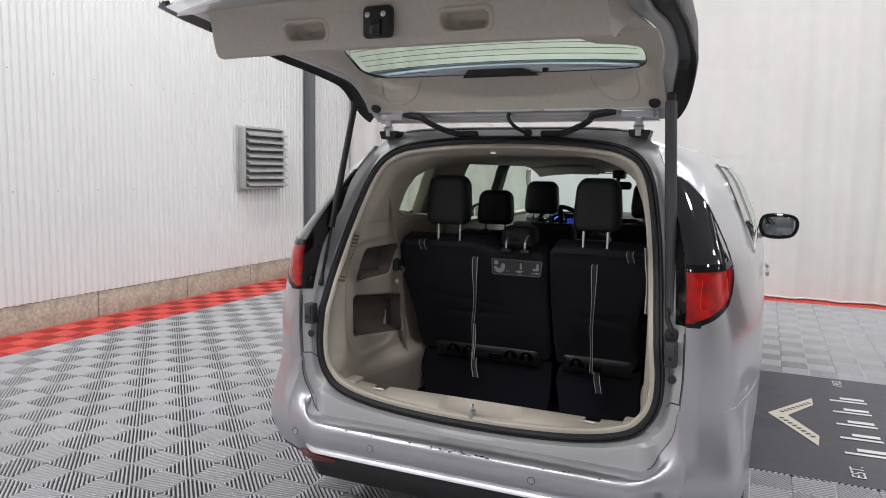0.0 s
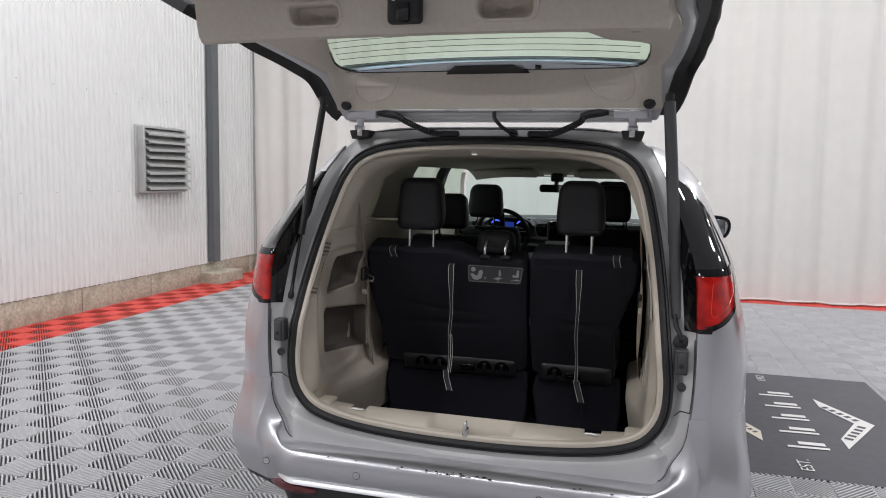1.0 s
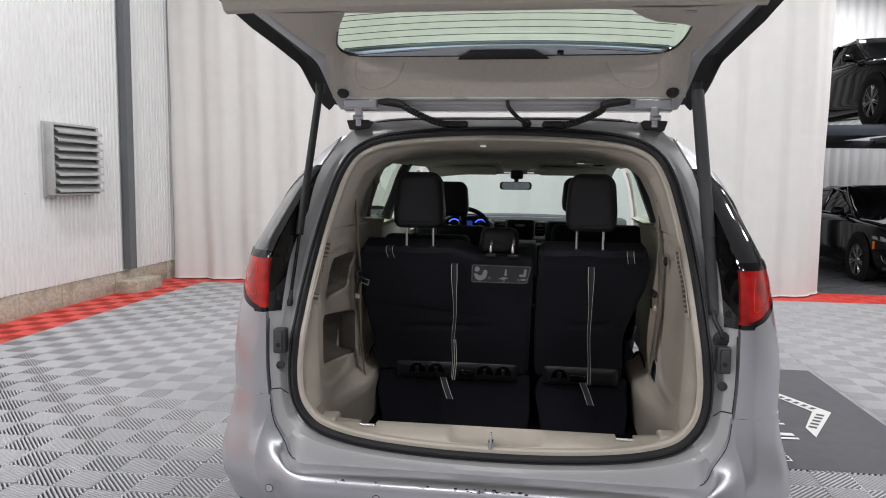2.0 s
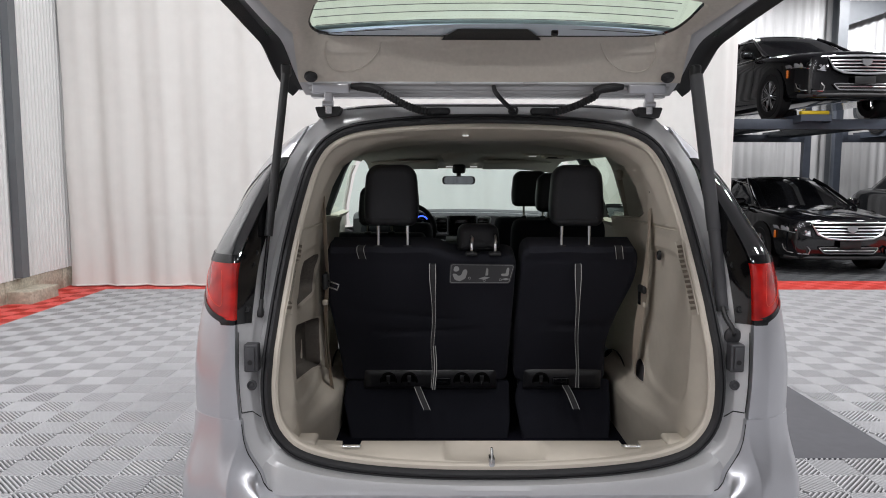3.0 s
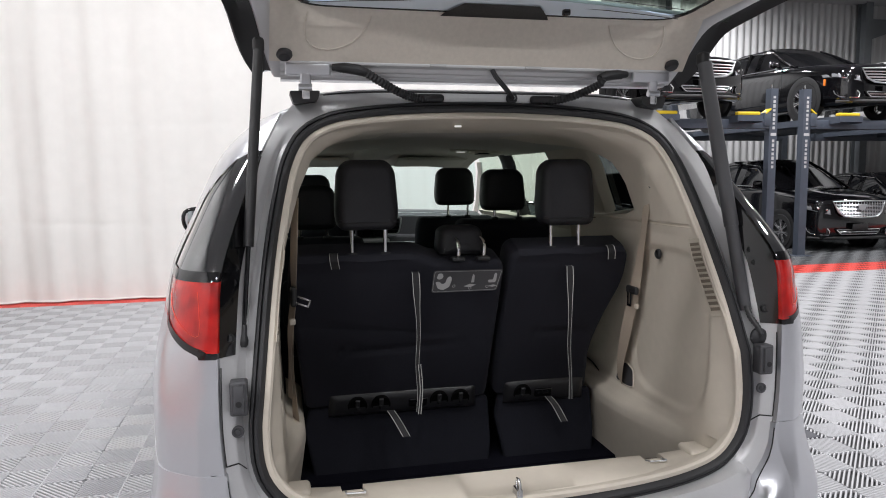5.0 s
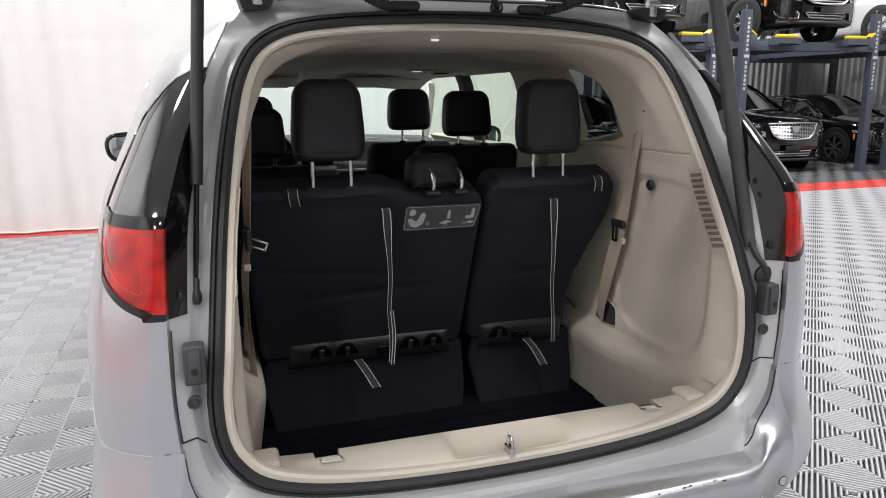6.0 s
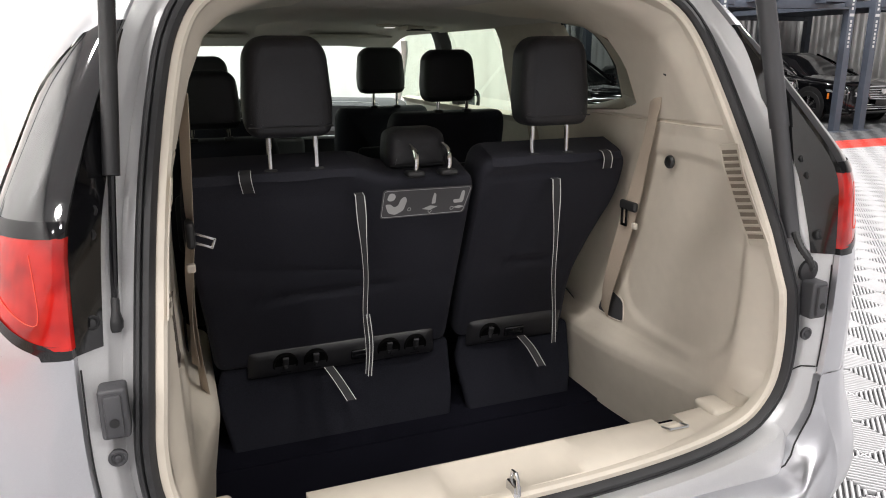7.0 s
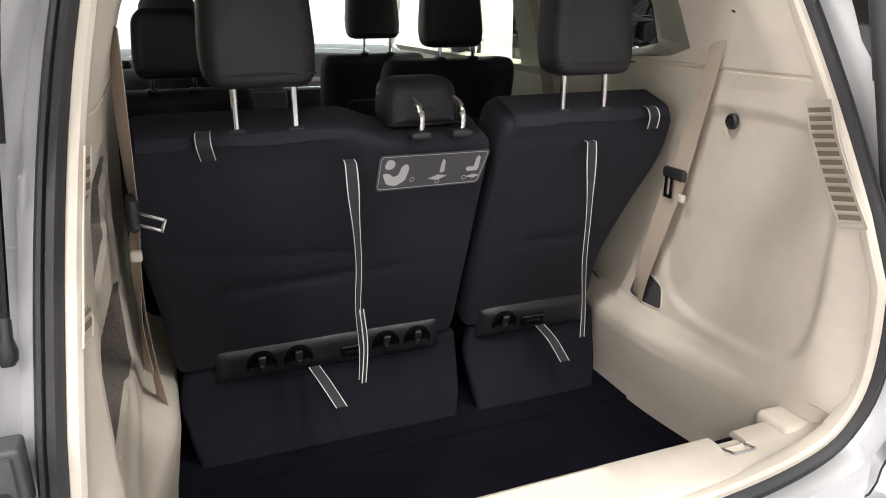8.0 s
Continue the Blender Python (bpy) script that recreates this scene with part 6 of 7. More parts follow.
for u, v in ((-0.052, 1.146), (0.004, 1.137), (0.064, 1.140)):
    part("pictogram_ring", tube([back_place(u + 0.0045 * math.cos(a), v + 0.0045 * math.sin(a), -0.0045) for a in np.linspace(0, 2 * math.pi, 13)[:-1]], 0.0007, 4, True), label_ink, lab)

# straps on the backs
strap(left, [(-0.190, 0.512, 1.203), (-0.190, 0.496, 1.196), (-0.188, 0.490, 1.12), (-0.184, 0.490, 1.0), (-0.190, 0.488, 0.90), (-0.186, 0.488, 0.80), (-0.189, 0.486, 0.742)], 0.022, "strap", 0.5)
strap(left, [(-0.183, 0.487, 0.90), (-0.178, 0.484, 0.82), (-0.185, 0.483, 0.735)], 0.010, "strap_tail")
strap(right, [(0.346, 0.516, 1.203), (0.346, 0.502, 1.196), (0.347, 0.498, 1.05), (0.344, 0.498, 0.93), (0.350, 0.498, 0.82), (0.350, 0.496, 0.740)], 0.022, "strap", 0.5)
strap(left, [(-0.252, 0.675, 0.690), (-0.236, 0.628, 0.668), (-0.211, 0.590, 0.622)], 0.026, "pull_tag")
strap(right, [(0.338, 0.675, 0.695), (0.350, 0.628, 0.672), (0.368, 0.592, 0.625)], 0.026, "pull_tag")
for seat, x in ((left, -0.452), (right, 0.492)):
    strap(seat, [(x + 0.004, lean_y(1.28) + 0.035, 1.270), (x, lean_y(1.28) + 0.004, 1.268), (x, lean_y(1.27) - 0.012, 1.250), (x + 0.006, lean_y(1.24) - 0.010, 1.222)], 0.027, "strap_loop")


def front_seat(name, label, x, y, zt, zhead, w=0.48, hw=0.215, lift=0.04):
    st = thing(name, label, "seat", (x, y, 0.475), "front and middle seats")
    zb = zt - 0.475
    lean = 0.22
    poly = rounded([(-w / 2 * 0.92, 0.18), (w / 2 * 0.92, 0.18), (w / 2, zb * 0.55), (w / 2, zb - 0.05), (w / 2 * 0.93, zb), (-w / 2 * 0.93, zb), (-w / 2, zb - 0.05), (-w / 2, zb * 0.55)], 0.04, 4)
    part("backrest", pad_outline(poly, 0.14, lambda u, v, d: (u, (zb - v) * lean + d + 0.02 * (u / w * 2) ** 2, v), 0.045), seat_black, st)
    part("back_pocket", pad_outline(rounded([(-w * 0.3, zb * 0.45), (w * 0.3, zb * 0.45), (w * 0.3, zb * 0.75), (-w * 0.3, zb * 0.75)], 0.03, 3), 0.02, lambda u, v, d: (u, (zb - v) * lean - 0.008 + d, v), 0.006), seat_leather, st)
    part("seat_cushion", rbox(0, 0.42, 0.30, w, 0.52, 0.17, 0.06, 3), seat_leather, st)
    part("seat_base", rbox(0, 0.42, 0.11, w * 0.8, 0.4, 0.22, 0.02, 2), black_plastic, st)
    part("armrest", rbox(w / 2 + 0.03, 0.32, 0.52, 0.07, 0.34, 0.06, 0.028, 3), seat_leather, st)
    headrest(st, -0.02 if x > 0 else 0, -0.03, zb + lift, zhead - 0.475, hw)
    posts(st, (-0.06, 0.06), 0.03, zb, zb + lift + 0.005)
    return st


front_seat("middle_row_seat", "black middle-row captain seat with headrest", 0.448, 1.485, 1.305, 1.54)
front_seat("middle_row_seat", "black middle-row captain seat with headrest", -0.465, 1.485, 1.235, 1.475)
front_seat("front_seat", "black front passenger seat with headrest", 0.425, 2.35, 1.268, 1.556, 0.48, 0.238, 0.068)
front_seat("front_seat", "black driver seat behind the steering wheel", -0.435, 2.35, 1.230, 1.52, 0.46, 0.238, 0.065)

# ---- seat belts ----
def webbing(pts, width, facing, parent, name="webbing"):
    """A belt along pts whose flat side looks the way of facing, twisted a little on its way."""
    P = [Vector(p) for p in smooth_loop(pts, 36, False)]
    rings = []
    for i, p in enumerate(P):
        d = (P[min(i + 1, 35)] - P[max(i - 1, 0)]).normalized()
        turned = Vector(facing) + Vector((0, 0.25 * math.sin(i * 0.21), 0))
        ax = d.cross(turned).normalized()
        nrm = ax.cross(d).normalized() * 0.0012
        rings.append([p - ax * width / 2, p + ax * width / 2, p + ax * width / 2 + nrm, p - ax * width / 2 + nrm])
    return part(name, loft(rings, wrap=True, caps=True), belt_mat, parent)


sb = thing("seat_belt", "beige seat belt with black buckle tongue beside the narrower rear seat", "seat belt", (0, 0, 0), "rear seat belts")
webbing([(0.572, 0.392, 1.480), (0.582, 0.425, 1.36), (0.592, 0.475, 1.21), (0.594, 0.51, 1.10), (0.592, 0.545, 1.0), (0.590, 0.59, 0.86), (0.594, 0.61, 0.80), (0.606, 0.632, 0.75)], 0.047, (-1, -0.12, 0), sb)
tg = part("tongue", rbox(0.588, 0.515, 1.108, 0.016, 0.075, 0.028, 0.008, 2), black_plastic, sb)
part("tongue_plate", join(rbox(0.582, 0.535, 1.075, 0.004, 0.008, 0.05, 0.001, 1), rbox(0.582, 0.515, 1.075, 0.004, 0.008, 0.05, 0.001, 1), rbox(0.582, 0.525, 1.053, 0.004, 0.028, 0.008, 0.001, 1)), gloss_black, tg)
part("belt_button", rbox(0.590, 0.485, 1.055, 0.012, 0.02, 0.02, 0.005, 2), beige, sb)
part("slot_mouth", moved(rbox(0, 0, 0, 0.016, 0.078, 0.008, 0.003, 1), pose(0.566, 0.388, 1.484, 22, 0, 0)), gap_black, sb)
sb2 = thing("seat_belt", "beige seat belt with black buckle tongue beside the wider rear seat", "seat belt", (0, 0, 0), "rear seat belts")
webbing([(-0.566, 0.384, 1.459), (-0.574, 0.44, 1.33), (-0.578, 0.50, 1.20), (-0.578, 0.522, 1.13), (-0.584, 0.54, 1.04), (-0.588, 0.565, 0.92), (-0.586, 0.59, 0.80), (-0.580, 0.604, 0.70)], 0.040, (1, 0.35, 0), sb2)
webbing([(-0.582, 0.535, 1.12), (-0.592, 0.545, 1.02), (-0.597, 0.560, 0.90), (-0.596, 0.580, 0.79)], 0.028, (1, 0.5, 0), sb2)
tg2 = part("tongue", rbox(-0.580, 0.492, 1.142, 0.02, 0.07, 0.06, 0.01, 2), black_plastic, sb2)
part("tongue_plate", moved(join(rbox(0.02, 0, 0.010, 0.05, 0.003, 0.006, 0.001, 1), rbox(0.02, 0, -0.010, 0.05, 0.003, 0.006, 0.001, 1), rbox(0.042, 0, 0, 0.006, 0.003, 0.026, 0.001, 1)), pose(-0.572, 0.475, 1.135, 0, 20, -10)), steel, tg2)
part("belt_button", rbox(-0.585, 0.50, 1.06, 0.02, 0.02, 0.02, 0.005, 2), beige, sb2)
for s, lab in ((1, "beige shoulder belt hanging on the passenger-side door pillar"), (-1, "beige shoulder belt hanging on the driver-side door pillar")):
    b3 = thing("shoulder_belt", lab, "seat belt", (0, 0, 0), "front seat belts")
    webbing([(s * 0.76, 1.58, 1.52), (s * 0.78, 1.55, 1.40), (s * 0.80, 1.50, 1.2), (s * 0.82, 1.45, 1.0)], 0.047, (-s, -0.3, 0), b3)
    part("belt_guide", rbox(s * 0.755, 1.58, 1.53, 0.03, 0.07, 0.05, 0.014, 2), beige, b3)

# ---- floor mat with printed emblem ----
mat_th = thing("floor_mat", "dark grey vinyl floor mat with white printed emblem", "mat", (1.6, 2.69, 0))
part("sheet", rbox(0, 0, 0.009, 1.52, 2.16, 0.012, 0.004, 1), mat_vinyl, mat_th)


def flat_poly(pts, mat, name, z=0.0195):
    return part(name, ([(x - 1.6, y - 2.69, z) for x, y in pts], [tuple(range(len(pts)))]), mat, mat_th, smooth=0)


def flat_letters(text, x, y, size, rz, mat):
    cu = bpy.data.curves.new("lettering", "FONT")
    cu.body, cu.size, cu.align_x, cu.align_y, cu.extrude = text, size, "CENTER", "CENTER", 0.0004
    tmp = bpy.data.objects.new("lettering", cu)
    me = bpy.data.meshes.new_from_object(tmp)
    bpy.data.objects.remove(tmp)
    me.materials.append(mat)
    ob = new("lettering", me)
    ob.parent = mat_th
    ob.matrix_local = pose(x - 1.6, y - 2.69, 0.020, 0, 0, rz)
    return ob


# two chevron arms and the bars of the name between them
flat_poly([(1.09, 2.64), (1.375, 3.12), (1.375, 2.95), (1.21, 2.64)], mat_print_tan, "chevron_arm")
flat_poly([(1.09, 2.64), (1.21, 2.64), (1.375, 2.30), (1.36, 2.12)], mat_print_tan, "chevron_arm")
flat_poly([(2.11, 2.64), (1.99, 2.64), (1.85, 2.95), (1.85, 3.14)], mat_print, "chevron_arm")
flat_poly([(2.11, 2.64), (1.83, 2.125), (1.83, 2.30), (1.99, 2.64)], mat_print, "chevron_arm")
for ax, ay, bx, by, n in ((1.165, 2.68, 1.36, 3.0, 8), (1.16, 2.58, 1.35, 2.25, 8), (1.87, 2.97, 2.03, 2.68, 5), (2.03, 2.60, 1.86, 2.28, 5)):
    for i in range(n):
        t = (i + 0.5) / n
        x, y = ax + (bx - ax) * t, ay + (by - ay) * t
        dx, dy = (bx - ax) / n * 0.28, (by - ay) / n * 0.28
        flat_poly([(x - dx - dy * 1.2, y - dy + dx * 1.2), (x + dx - dy * 1.2, y + dy + dx * 1.2), (x + dx + dy * 1.2, y + dy - dx * 1.2), (x - dx + dy * 1.2, y - dy - dx * 1.2)], mat_vinyl, "letter_bar", 0.0205)
for i in range(5):
    y = 2.12 + i * 0.265
    flat_poly([(1.49, y - 0.060), (1.72, y - 0.050), (1.72, y - 0.018), (1.49, y - 0.028)], mat_print, "letter_bar")
    flat_poly([(1.56, y + 0.005), (1.71, y + 0.010), (1.71, y + 0.060), (1.56, y + 0.055)], mat_print, "letter_bar")
flat_letters("EST.", 1.53, 1.79, 0.10, 90, mat_print)
flat_letters("1952", 1.575, 3.60, 0.085, 90, mat_print)

# ---- car lifts and the cars on and under them ----
def four_post_lift(label, x0, x1, at_y=9.35, depth=4.3, shift=0.0):
    lf = thing("car_lift", label, "car lift", ((x0 + x1) / 2, at_y, 0), "car lifts")
    h = (x1 - x0) / 2
    for sx in (-1, 1):
        for y in (0, depth):
            p = part("post", join(box(sx * h, y - 0.05, 1.475, 0.15, 0.012, 2.95), box(sx * h - 0.07, y + 0.01, 1.475, 0.012, 0.13, 2.95), box(sx * h + 0.07, y + 0.01, 1.475, 0.012, 0.13, 2.95), box(sx * h, y + 0.07, 1.475, 0.15, 0.012, 2.95)), lift_blue, lf, "slate blue steel post with white lettering")
            part("base_plate", rbox(sx * h, y, 0.012, 0.34, 0.30, 0.02, 0.004, 1), lift_blue, p)
            part("bolt", lathe([(0.012, 0), (0.012, 0.07), (0, 0.075)], pose(sx * h - 0.02, y, 2.95), 8), steel, p)
            if y == 0:
                for i in range(17):
                    if 8 <= i <= 9:
                        continue
                    part("letter_bar", box(sx * h + 0.005, y - 0.0575, 2.80 - i * 0.075, 0.045, 0.003, 0.036 + 0.012 * (i % 3)), label_ink, p)
                part("emblem_bar", box(sx * h + 0.005, y - 0.0575, 2.80 - 8.5 * 0.075, 0.11, 0.003, 0.05), label_ink, p)
    for y in (0.0, depth):
        part("cross_beam", rbox(0, y, 2.34, 2 * h - 0.15, 0.12, 0.16, 0.01, 1), lift_blue, lf)
        for sx in (-1, 1):
            part("beam_end", rbox(sx * (h - 0.13), y, 2.42, 0.14, 0.16, 0.24, 0.02, 1), lift_blue, lf)
            part("beam_cap", prism([(sx * (h - 0.18), 2.50), (sx * (h - 0.07), 2.58), (sx * (h - 0.07), 2.61), (sx * (h - 0.18), 2.53)], 0.14, lambda u, v, d: (u, y - 0.08 + d, v)), yellow, lf)
    for sx in (-1, 1):
        rw = part("runway", join(box(shift + sx * 0.78, depth / 2 - 0.05, 2.46, 0.48, depth + 0.5, 0.02), box(shift + sx * 0.78 - 0.235, depth / 2 - 0.05, 2.41, 0.012, depth + 0.5, 0.12), box(shift + sx * 0.78 + 0.235, depth / 2 - 0.05, 2.41, 0.012, depth + 0.5, 0.12), box(shift + sx * 0.78, -0.295, 2.42, 0.48, 0.012, 0.10)), lift_blue, lf)
        part("wheel_stop", rbox(shift + sx * 0.78, -0.22, 2.50, 0.44, 0.10, 0.06, 0.02, 1), yellow, rw, "yellow wheel stop")
    return lf


def black_car(label, x, y, z, h=1.0, paint=None, ln=4.95, wide=1.88, turn=0.0, gw=0.46, mesh_grille=False):
    """A parked car that faces -y; y is its nose."""
    paint = paint or car_black
    c = thing("parked_car", label, "car", (x, y, z), "cars on and under the lifts")
    c.rotation_euler[2] = radians(turn)
    k = wide / 1.88

    def nose_y(u):
        """How far the front's outline stands back from the nose at a half width u."""
        return it(abs(u), [0, 0.35, 0.60, 0.72, 0.80, 0.86, 0.90, 0.93], [0, 0.025, 0.075, 0.125, 0.19, 0.28, 0.42, 0.70])

    st = [(0.0, 0.72, 0.76, 0.30), (0.03, 0.78, 0.80, 0.25), (0.10, 0.84, 0.835, 0.23), (0.25, 0.89, 0.865, 0.22), (0.6, 0.93, 0.905, 0.22), (1.0, 0.94, 0.945, 0.22), (1.4, 0.94, 0.98, 0.22), (2.6, 0.94, 1.0, 0.22), (4.0, 0.93, 1.03, 0.22), (ln - 0.35, 0.90, 1.02, 0.24), (ln - 0.08, 0.86, 0.95, 0.28), (ln, 0.78, 0.85, 0.36)]
    rings = []
    for sy, w, zt, zb in st:
        w, zt = w * k, zt * h
        half = [(w * 0.90, zb), (w * 0.97, zb + 0.06), (w * 0.995, zb + 0.16), (w, zb + 0.30), (w * 0.992, zt - 0.20), (w * 0.985, zt - 0.11), (w * 0.96, zt - 0.045), (w * 0.90, zt - 0.008), (w * 0.80, zt + 0.012), (w * 0.62, zt + 0.018), (w * 0.57, zt + 0.034), (w * 0.3, zt + 0.045), (0, zt + 0.048)]
        bend = max(0.0, 1 - sy / 0.6)
        ring = [(a, sy + bend * nose_y(a / k * 0.93) * 0.8, b) for a, b in half]
        rings.append(ring + [(-a, b, d) for a, b, d in reversed(ring[:-1])])
    body = part("body", loft(rings, wrap=True, caps=True, back=True), paint, c, "glossy black bodywork" if paint is car_black else "glossy white bodywork", smooth=50)
    cab = []
    for t, (w, y0, y1) in ((0, (0.83, 1.22, ln - 0.5)), (0.12, (0.81, 1.34, ln - 0.58)), (0.35, (0.77, 1.58, ln - 0.75)), (0.7, (0.70, 1.90, ln - 1.0)), (0.9, (0.64, 2.10, ln - 1.2)), (1.0, (0.57, 2.25, ln - 1.4))):
        zz = (0.97 + 0.48 * t) * h
        cab.append([(u, v + 0.10 * (abs(u) / w / k) ** 2 * (1 if v < ln / 2 else -1), zz) for u, v in rounded([(-w * k, y0), (0, y0 - 0.02), (w * k, y0), (w * k, ln / 2), (w * k, y1), (0, y1), (-w * k, y1), (-w * k, ln / 2)], [0.20, 0.3, 0.20, 0.1, 0.25, 0.3, 0.25, 0.1], 5)])
    part("greenhouse_glass", loft(cab, wrap=True), gloss_black, c, "dark glass")
    top = cab[-1]
    part("roof_panel", loft([[(p[0] * 1.015, p[1], p[2] - 0.02) for p in top], [(p[0], p[1], p[2] + 0.006) for p in top], [(p[0] * 0.8, (p[1] - ln / 2) * 0.85 + ln / 2, p[2] + 0.028) for p in top], [(p[0] * 0.4, (p[1] - ln / 2) * 0.5 + ln / 2, p[2] + 0.04) for p in top]], wrap=True, caps=True), paint, c)
    for s in (-1, 1):
        part("windscreen_pillar", tube([(s * 0.825 * k, 1.32, 0.975 * h), (s * 0.775 * k, 1.68, 1.14 * h), (s * 0.70 * k, 2.02, 1.31 * h), (s * 0.60 * k, 2.32, 1.44 * h)], 0.028, 8), paint, c)
        part("window_trim", tube([(s * 0.815 * k, 1.5, 1.02 * h), (s * 0.675 * k, 2.15, 1.36 * h), (s * 0.645 * k, 2.8, 1.41 * h), (s * 0.67 * k, 3.6, 1.38 * h), (s * 0.79 * k, 4.15, 1.06 * h)], 0.009, 6), steel, c)
        part("belt_trim", tube([(s * 0.845 * k, 1.5, 1.0 * h), (s * 0.845 * k, 3.0, 1.02 * h), (s * 0.84 * k, 4.2, 1.05 * h)], 0.009, 6), steel, c)
        part("pillar", tube([(s * 0.82 * k, 2.85, 1.0 * h), (s * 0.66 * k, 2.85, 1.42 * h)], 0.03, 8), paint, c)
        mir = part("door_mirror", rbox(s * 1.0 * k, 1.72, 1.06 * h, 0.20, 0.11, 0.13, 0.045, 3), paint, c)
        part("mirror_foot", tube([(s * 0.86 * k, 1.70, 1.0 * h), (s * 0.95 * k, 1.71, 1.02 * h)], 0.022, 6), paint, mir)
        part("door_handle", rbox(s * 0.945 * k, 3.1, 0.86 * h, 0.02, 0.18, 0.025, 0.008, 1), steel, c)
        part("door_seam", tube([(s * 0.943 * k, 1.62, 0.95 * h), (s * 0.946 * k, 1.60, 0.6 * h), (s * 0.94 * k, 1.66, 0.34)], 0.003, 5), gap_black, c)

        def lamp_skin(lift, grow):
            cols = []
            for q in range(11):
                t = q / 10
                u = 0.575 + 0.345 * t - grow * (1 - 2 * t)
                lo, hi = (0.60 - grow + 0.055 * t + 0.03 * t * t) * h, (0.715 + grow + 0.055 * t - 0.03 * max(0, t - 0.7) / 0.3) * h
                cols.append([(s * (u * k + lift * 0.4), nose_y(u) - 0.012 + 0.035 * (v / 5) ** 2 - lift * (1 - t * 0.7), lo + (hi - lo) * v / 5) for v in range(6)])
            return loft(cols, back=(s < 0))
        shell = part("headlight_housing", lamp_skin(0.004, 0.008), gloss_black, c)
        part("headlight", lamp_skin(0.010, -0.004), lamp_glass, shell, "clear headlight")
        for t in (0.22, 0.55):
            u = 0.575 + 0.345 * t
            part("reflector_bowl", lathe([(0.044, 0), (0.040, -0.006), (0.028, 0.004), (0.0, 0.006)], pose(s * u * k, nose_y(u) - 0.018, (0.66 + 0.055 * t) * h, 90, 0, s * 35 * t), 14), gloss_black, shell)
            part("projector", lathe([(0.024, 0), (0.018, -0.012), (0.0, -0.016)], pose(s * u * k, nose_y(u) - 0.026, (0.66 + 0.055 * t) * h, -90, 0, s * 35 * t), 12), chrome, shell)
        part("lamp_signature", tube([(s * (0.575 + 0.33 * t) * k, nose_y(0.575 + 0.33 * t) - 0.030, (0.595 + 0.055 * t + 0.03 * t * t) * h) for t in np.linspace(0, 1, 9)], 0.008, 6), chrome, shell)
        # chrome hook round the fog lamp
        part("fog_recess", prism([(s * 0.60 * k, 0.34), (s * 0.85 * k, 0.37), (s * 0.86 * k, 0.44), (s * 0.62 * k, 0.45)] if s > 0 else [(s * 0.62 * k, 0.45), (s * 0.86 * k, 0.44), (s * 0.85 * k, 0.37), (s * 0.60 * k, 0.34)], 0.02, lambda u, v, d: (u, nose_y(u / k) - 0.018 + d, v)), gap_black, c)
        part("fog_trim", tube([(s * u * k, nose_y(u) - 0.026, v) for u, v in ((0.88, 0.47), (0.87, 0.40), (0.84, 0.355), (0.72, 0.335), (0.60, 0.33), (0.585, 0.40), (0.63, 0.455))], 0.011, 6), chrome, c)
        part("marker", rbox(s * 0.925 * k, 0.50, 0.60 * h, 0.03, 0.035, 0.12, 0.010, 1), material("amber_marker", (0.8, 0.2, 0.02), rough=0.3), c)
        for wy in (0.98, ln - 1.05):
            m = pose(s * 0.845 * k, wy, 0.345, 0, 90 * s, 0)
            # flat black ring on the solid body paints the shade of a wheel well
            part("wheel_arch", lathe([(0.33, 0.094 + 0.002), (0.415, 0.0985), (0.43, 0.094)], pose(s * 0.85 * k, wy, 0.36, 0, 90 * s, 0), 32), gap_black, c)
            tw = part("wheel_tyre", lathe([(0.22, -0.1), (0.33, -0.105), (0.345, -0.08), (0.345, 0.09), (0.33, 0.112), (0.245, 0.115)], m, 32), tyre_mat, c)
            sp = [lathe([(0.25, 0.114), (0.242, 0.112), (0.238, 0.06)], m, 32), lathe([(0, 0.11), (0.045, 0.11), (0.055, 0.08)], m, 12)]
            for q in range(7):
                for e in (-6, 6):
                    sp.append(moved(rbox(0.145, 0, 0.095, 0.19, 0.018, 0.022, 0.005, 1), m @ pose(0, 0, 0, 0, 0, 360 / 7 * q + e)))
            part("wheel_rim", join(*sp), alloy, tw)
            part("brake_disc", lathe([(0.0, 0.05), (0.17, 0.05), (0.17, 0.03)], m, 20), grey_plastic, tw)
    gz = 0.66 * h
    face = lambda u, v: nose_y(u) - 0.030 + (v - gz) * 0.10
    outline = [(-gw, 0.135), (-0.25, 0.142), (0, 0.144), (0.25, 0.142), (gw, 0.135), (gw - 0.09, -0.03), (0.34, -0.095), (0.16, -0.108), (0, -0.112), (-0.16, -0.108), (-0.34, -0.095), (-gw + 0.09, -0.03)]
    gl = part("grille", prism([(u * k, gz + v * h) for u, v in outline], 0.06, lambda u, v, d: (u, face(u / k, v) + d, v)), gloss_black, c, "chrome-framed grille")
    part("grille_frame", tube([(u * k, face(u, gz + v * h) - 0.010, gz + v * h) for u, v in outline], 0.016, 6, True), satin, gl)
    rows_n = 9 if mesh_grille else 4
    for i in range(rows_n):
        v = 0.10 - (i + 0.4) * 0.19 / rows_n
        w = it(v, [-0.112, -0.095, -0.03, 0.135], [0.15, 0.33, gw - 0.10, gw - 0.01])
        part("grille_bar", tube([(u * k, face(u, gz + v * h) - 0.008, gz + v * h) for u in np.linspace(-w, w, 9)], 0.0055 if mesh_grille else 0.010, 5), satin, gl)
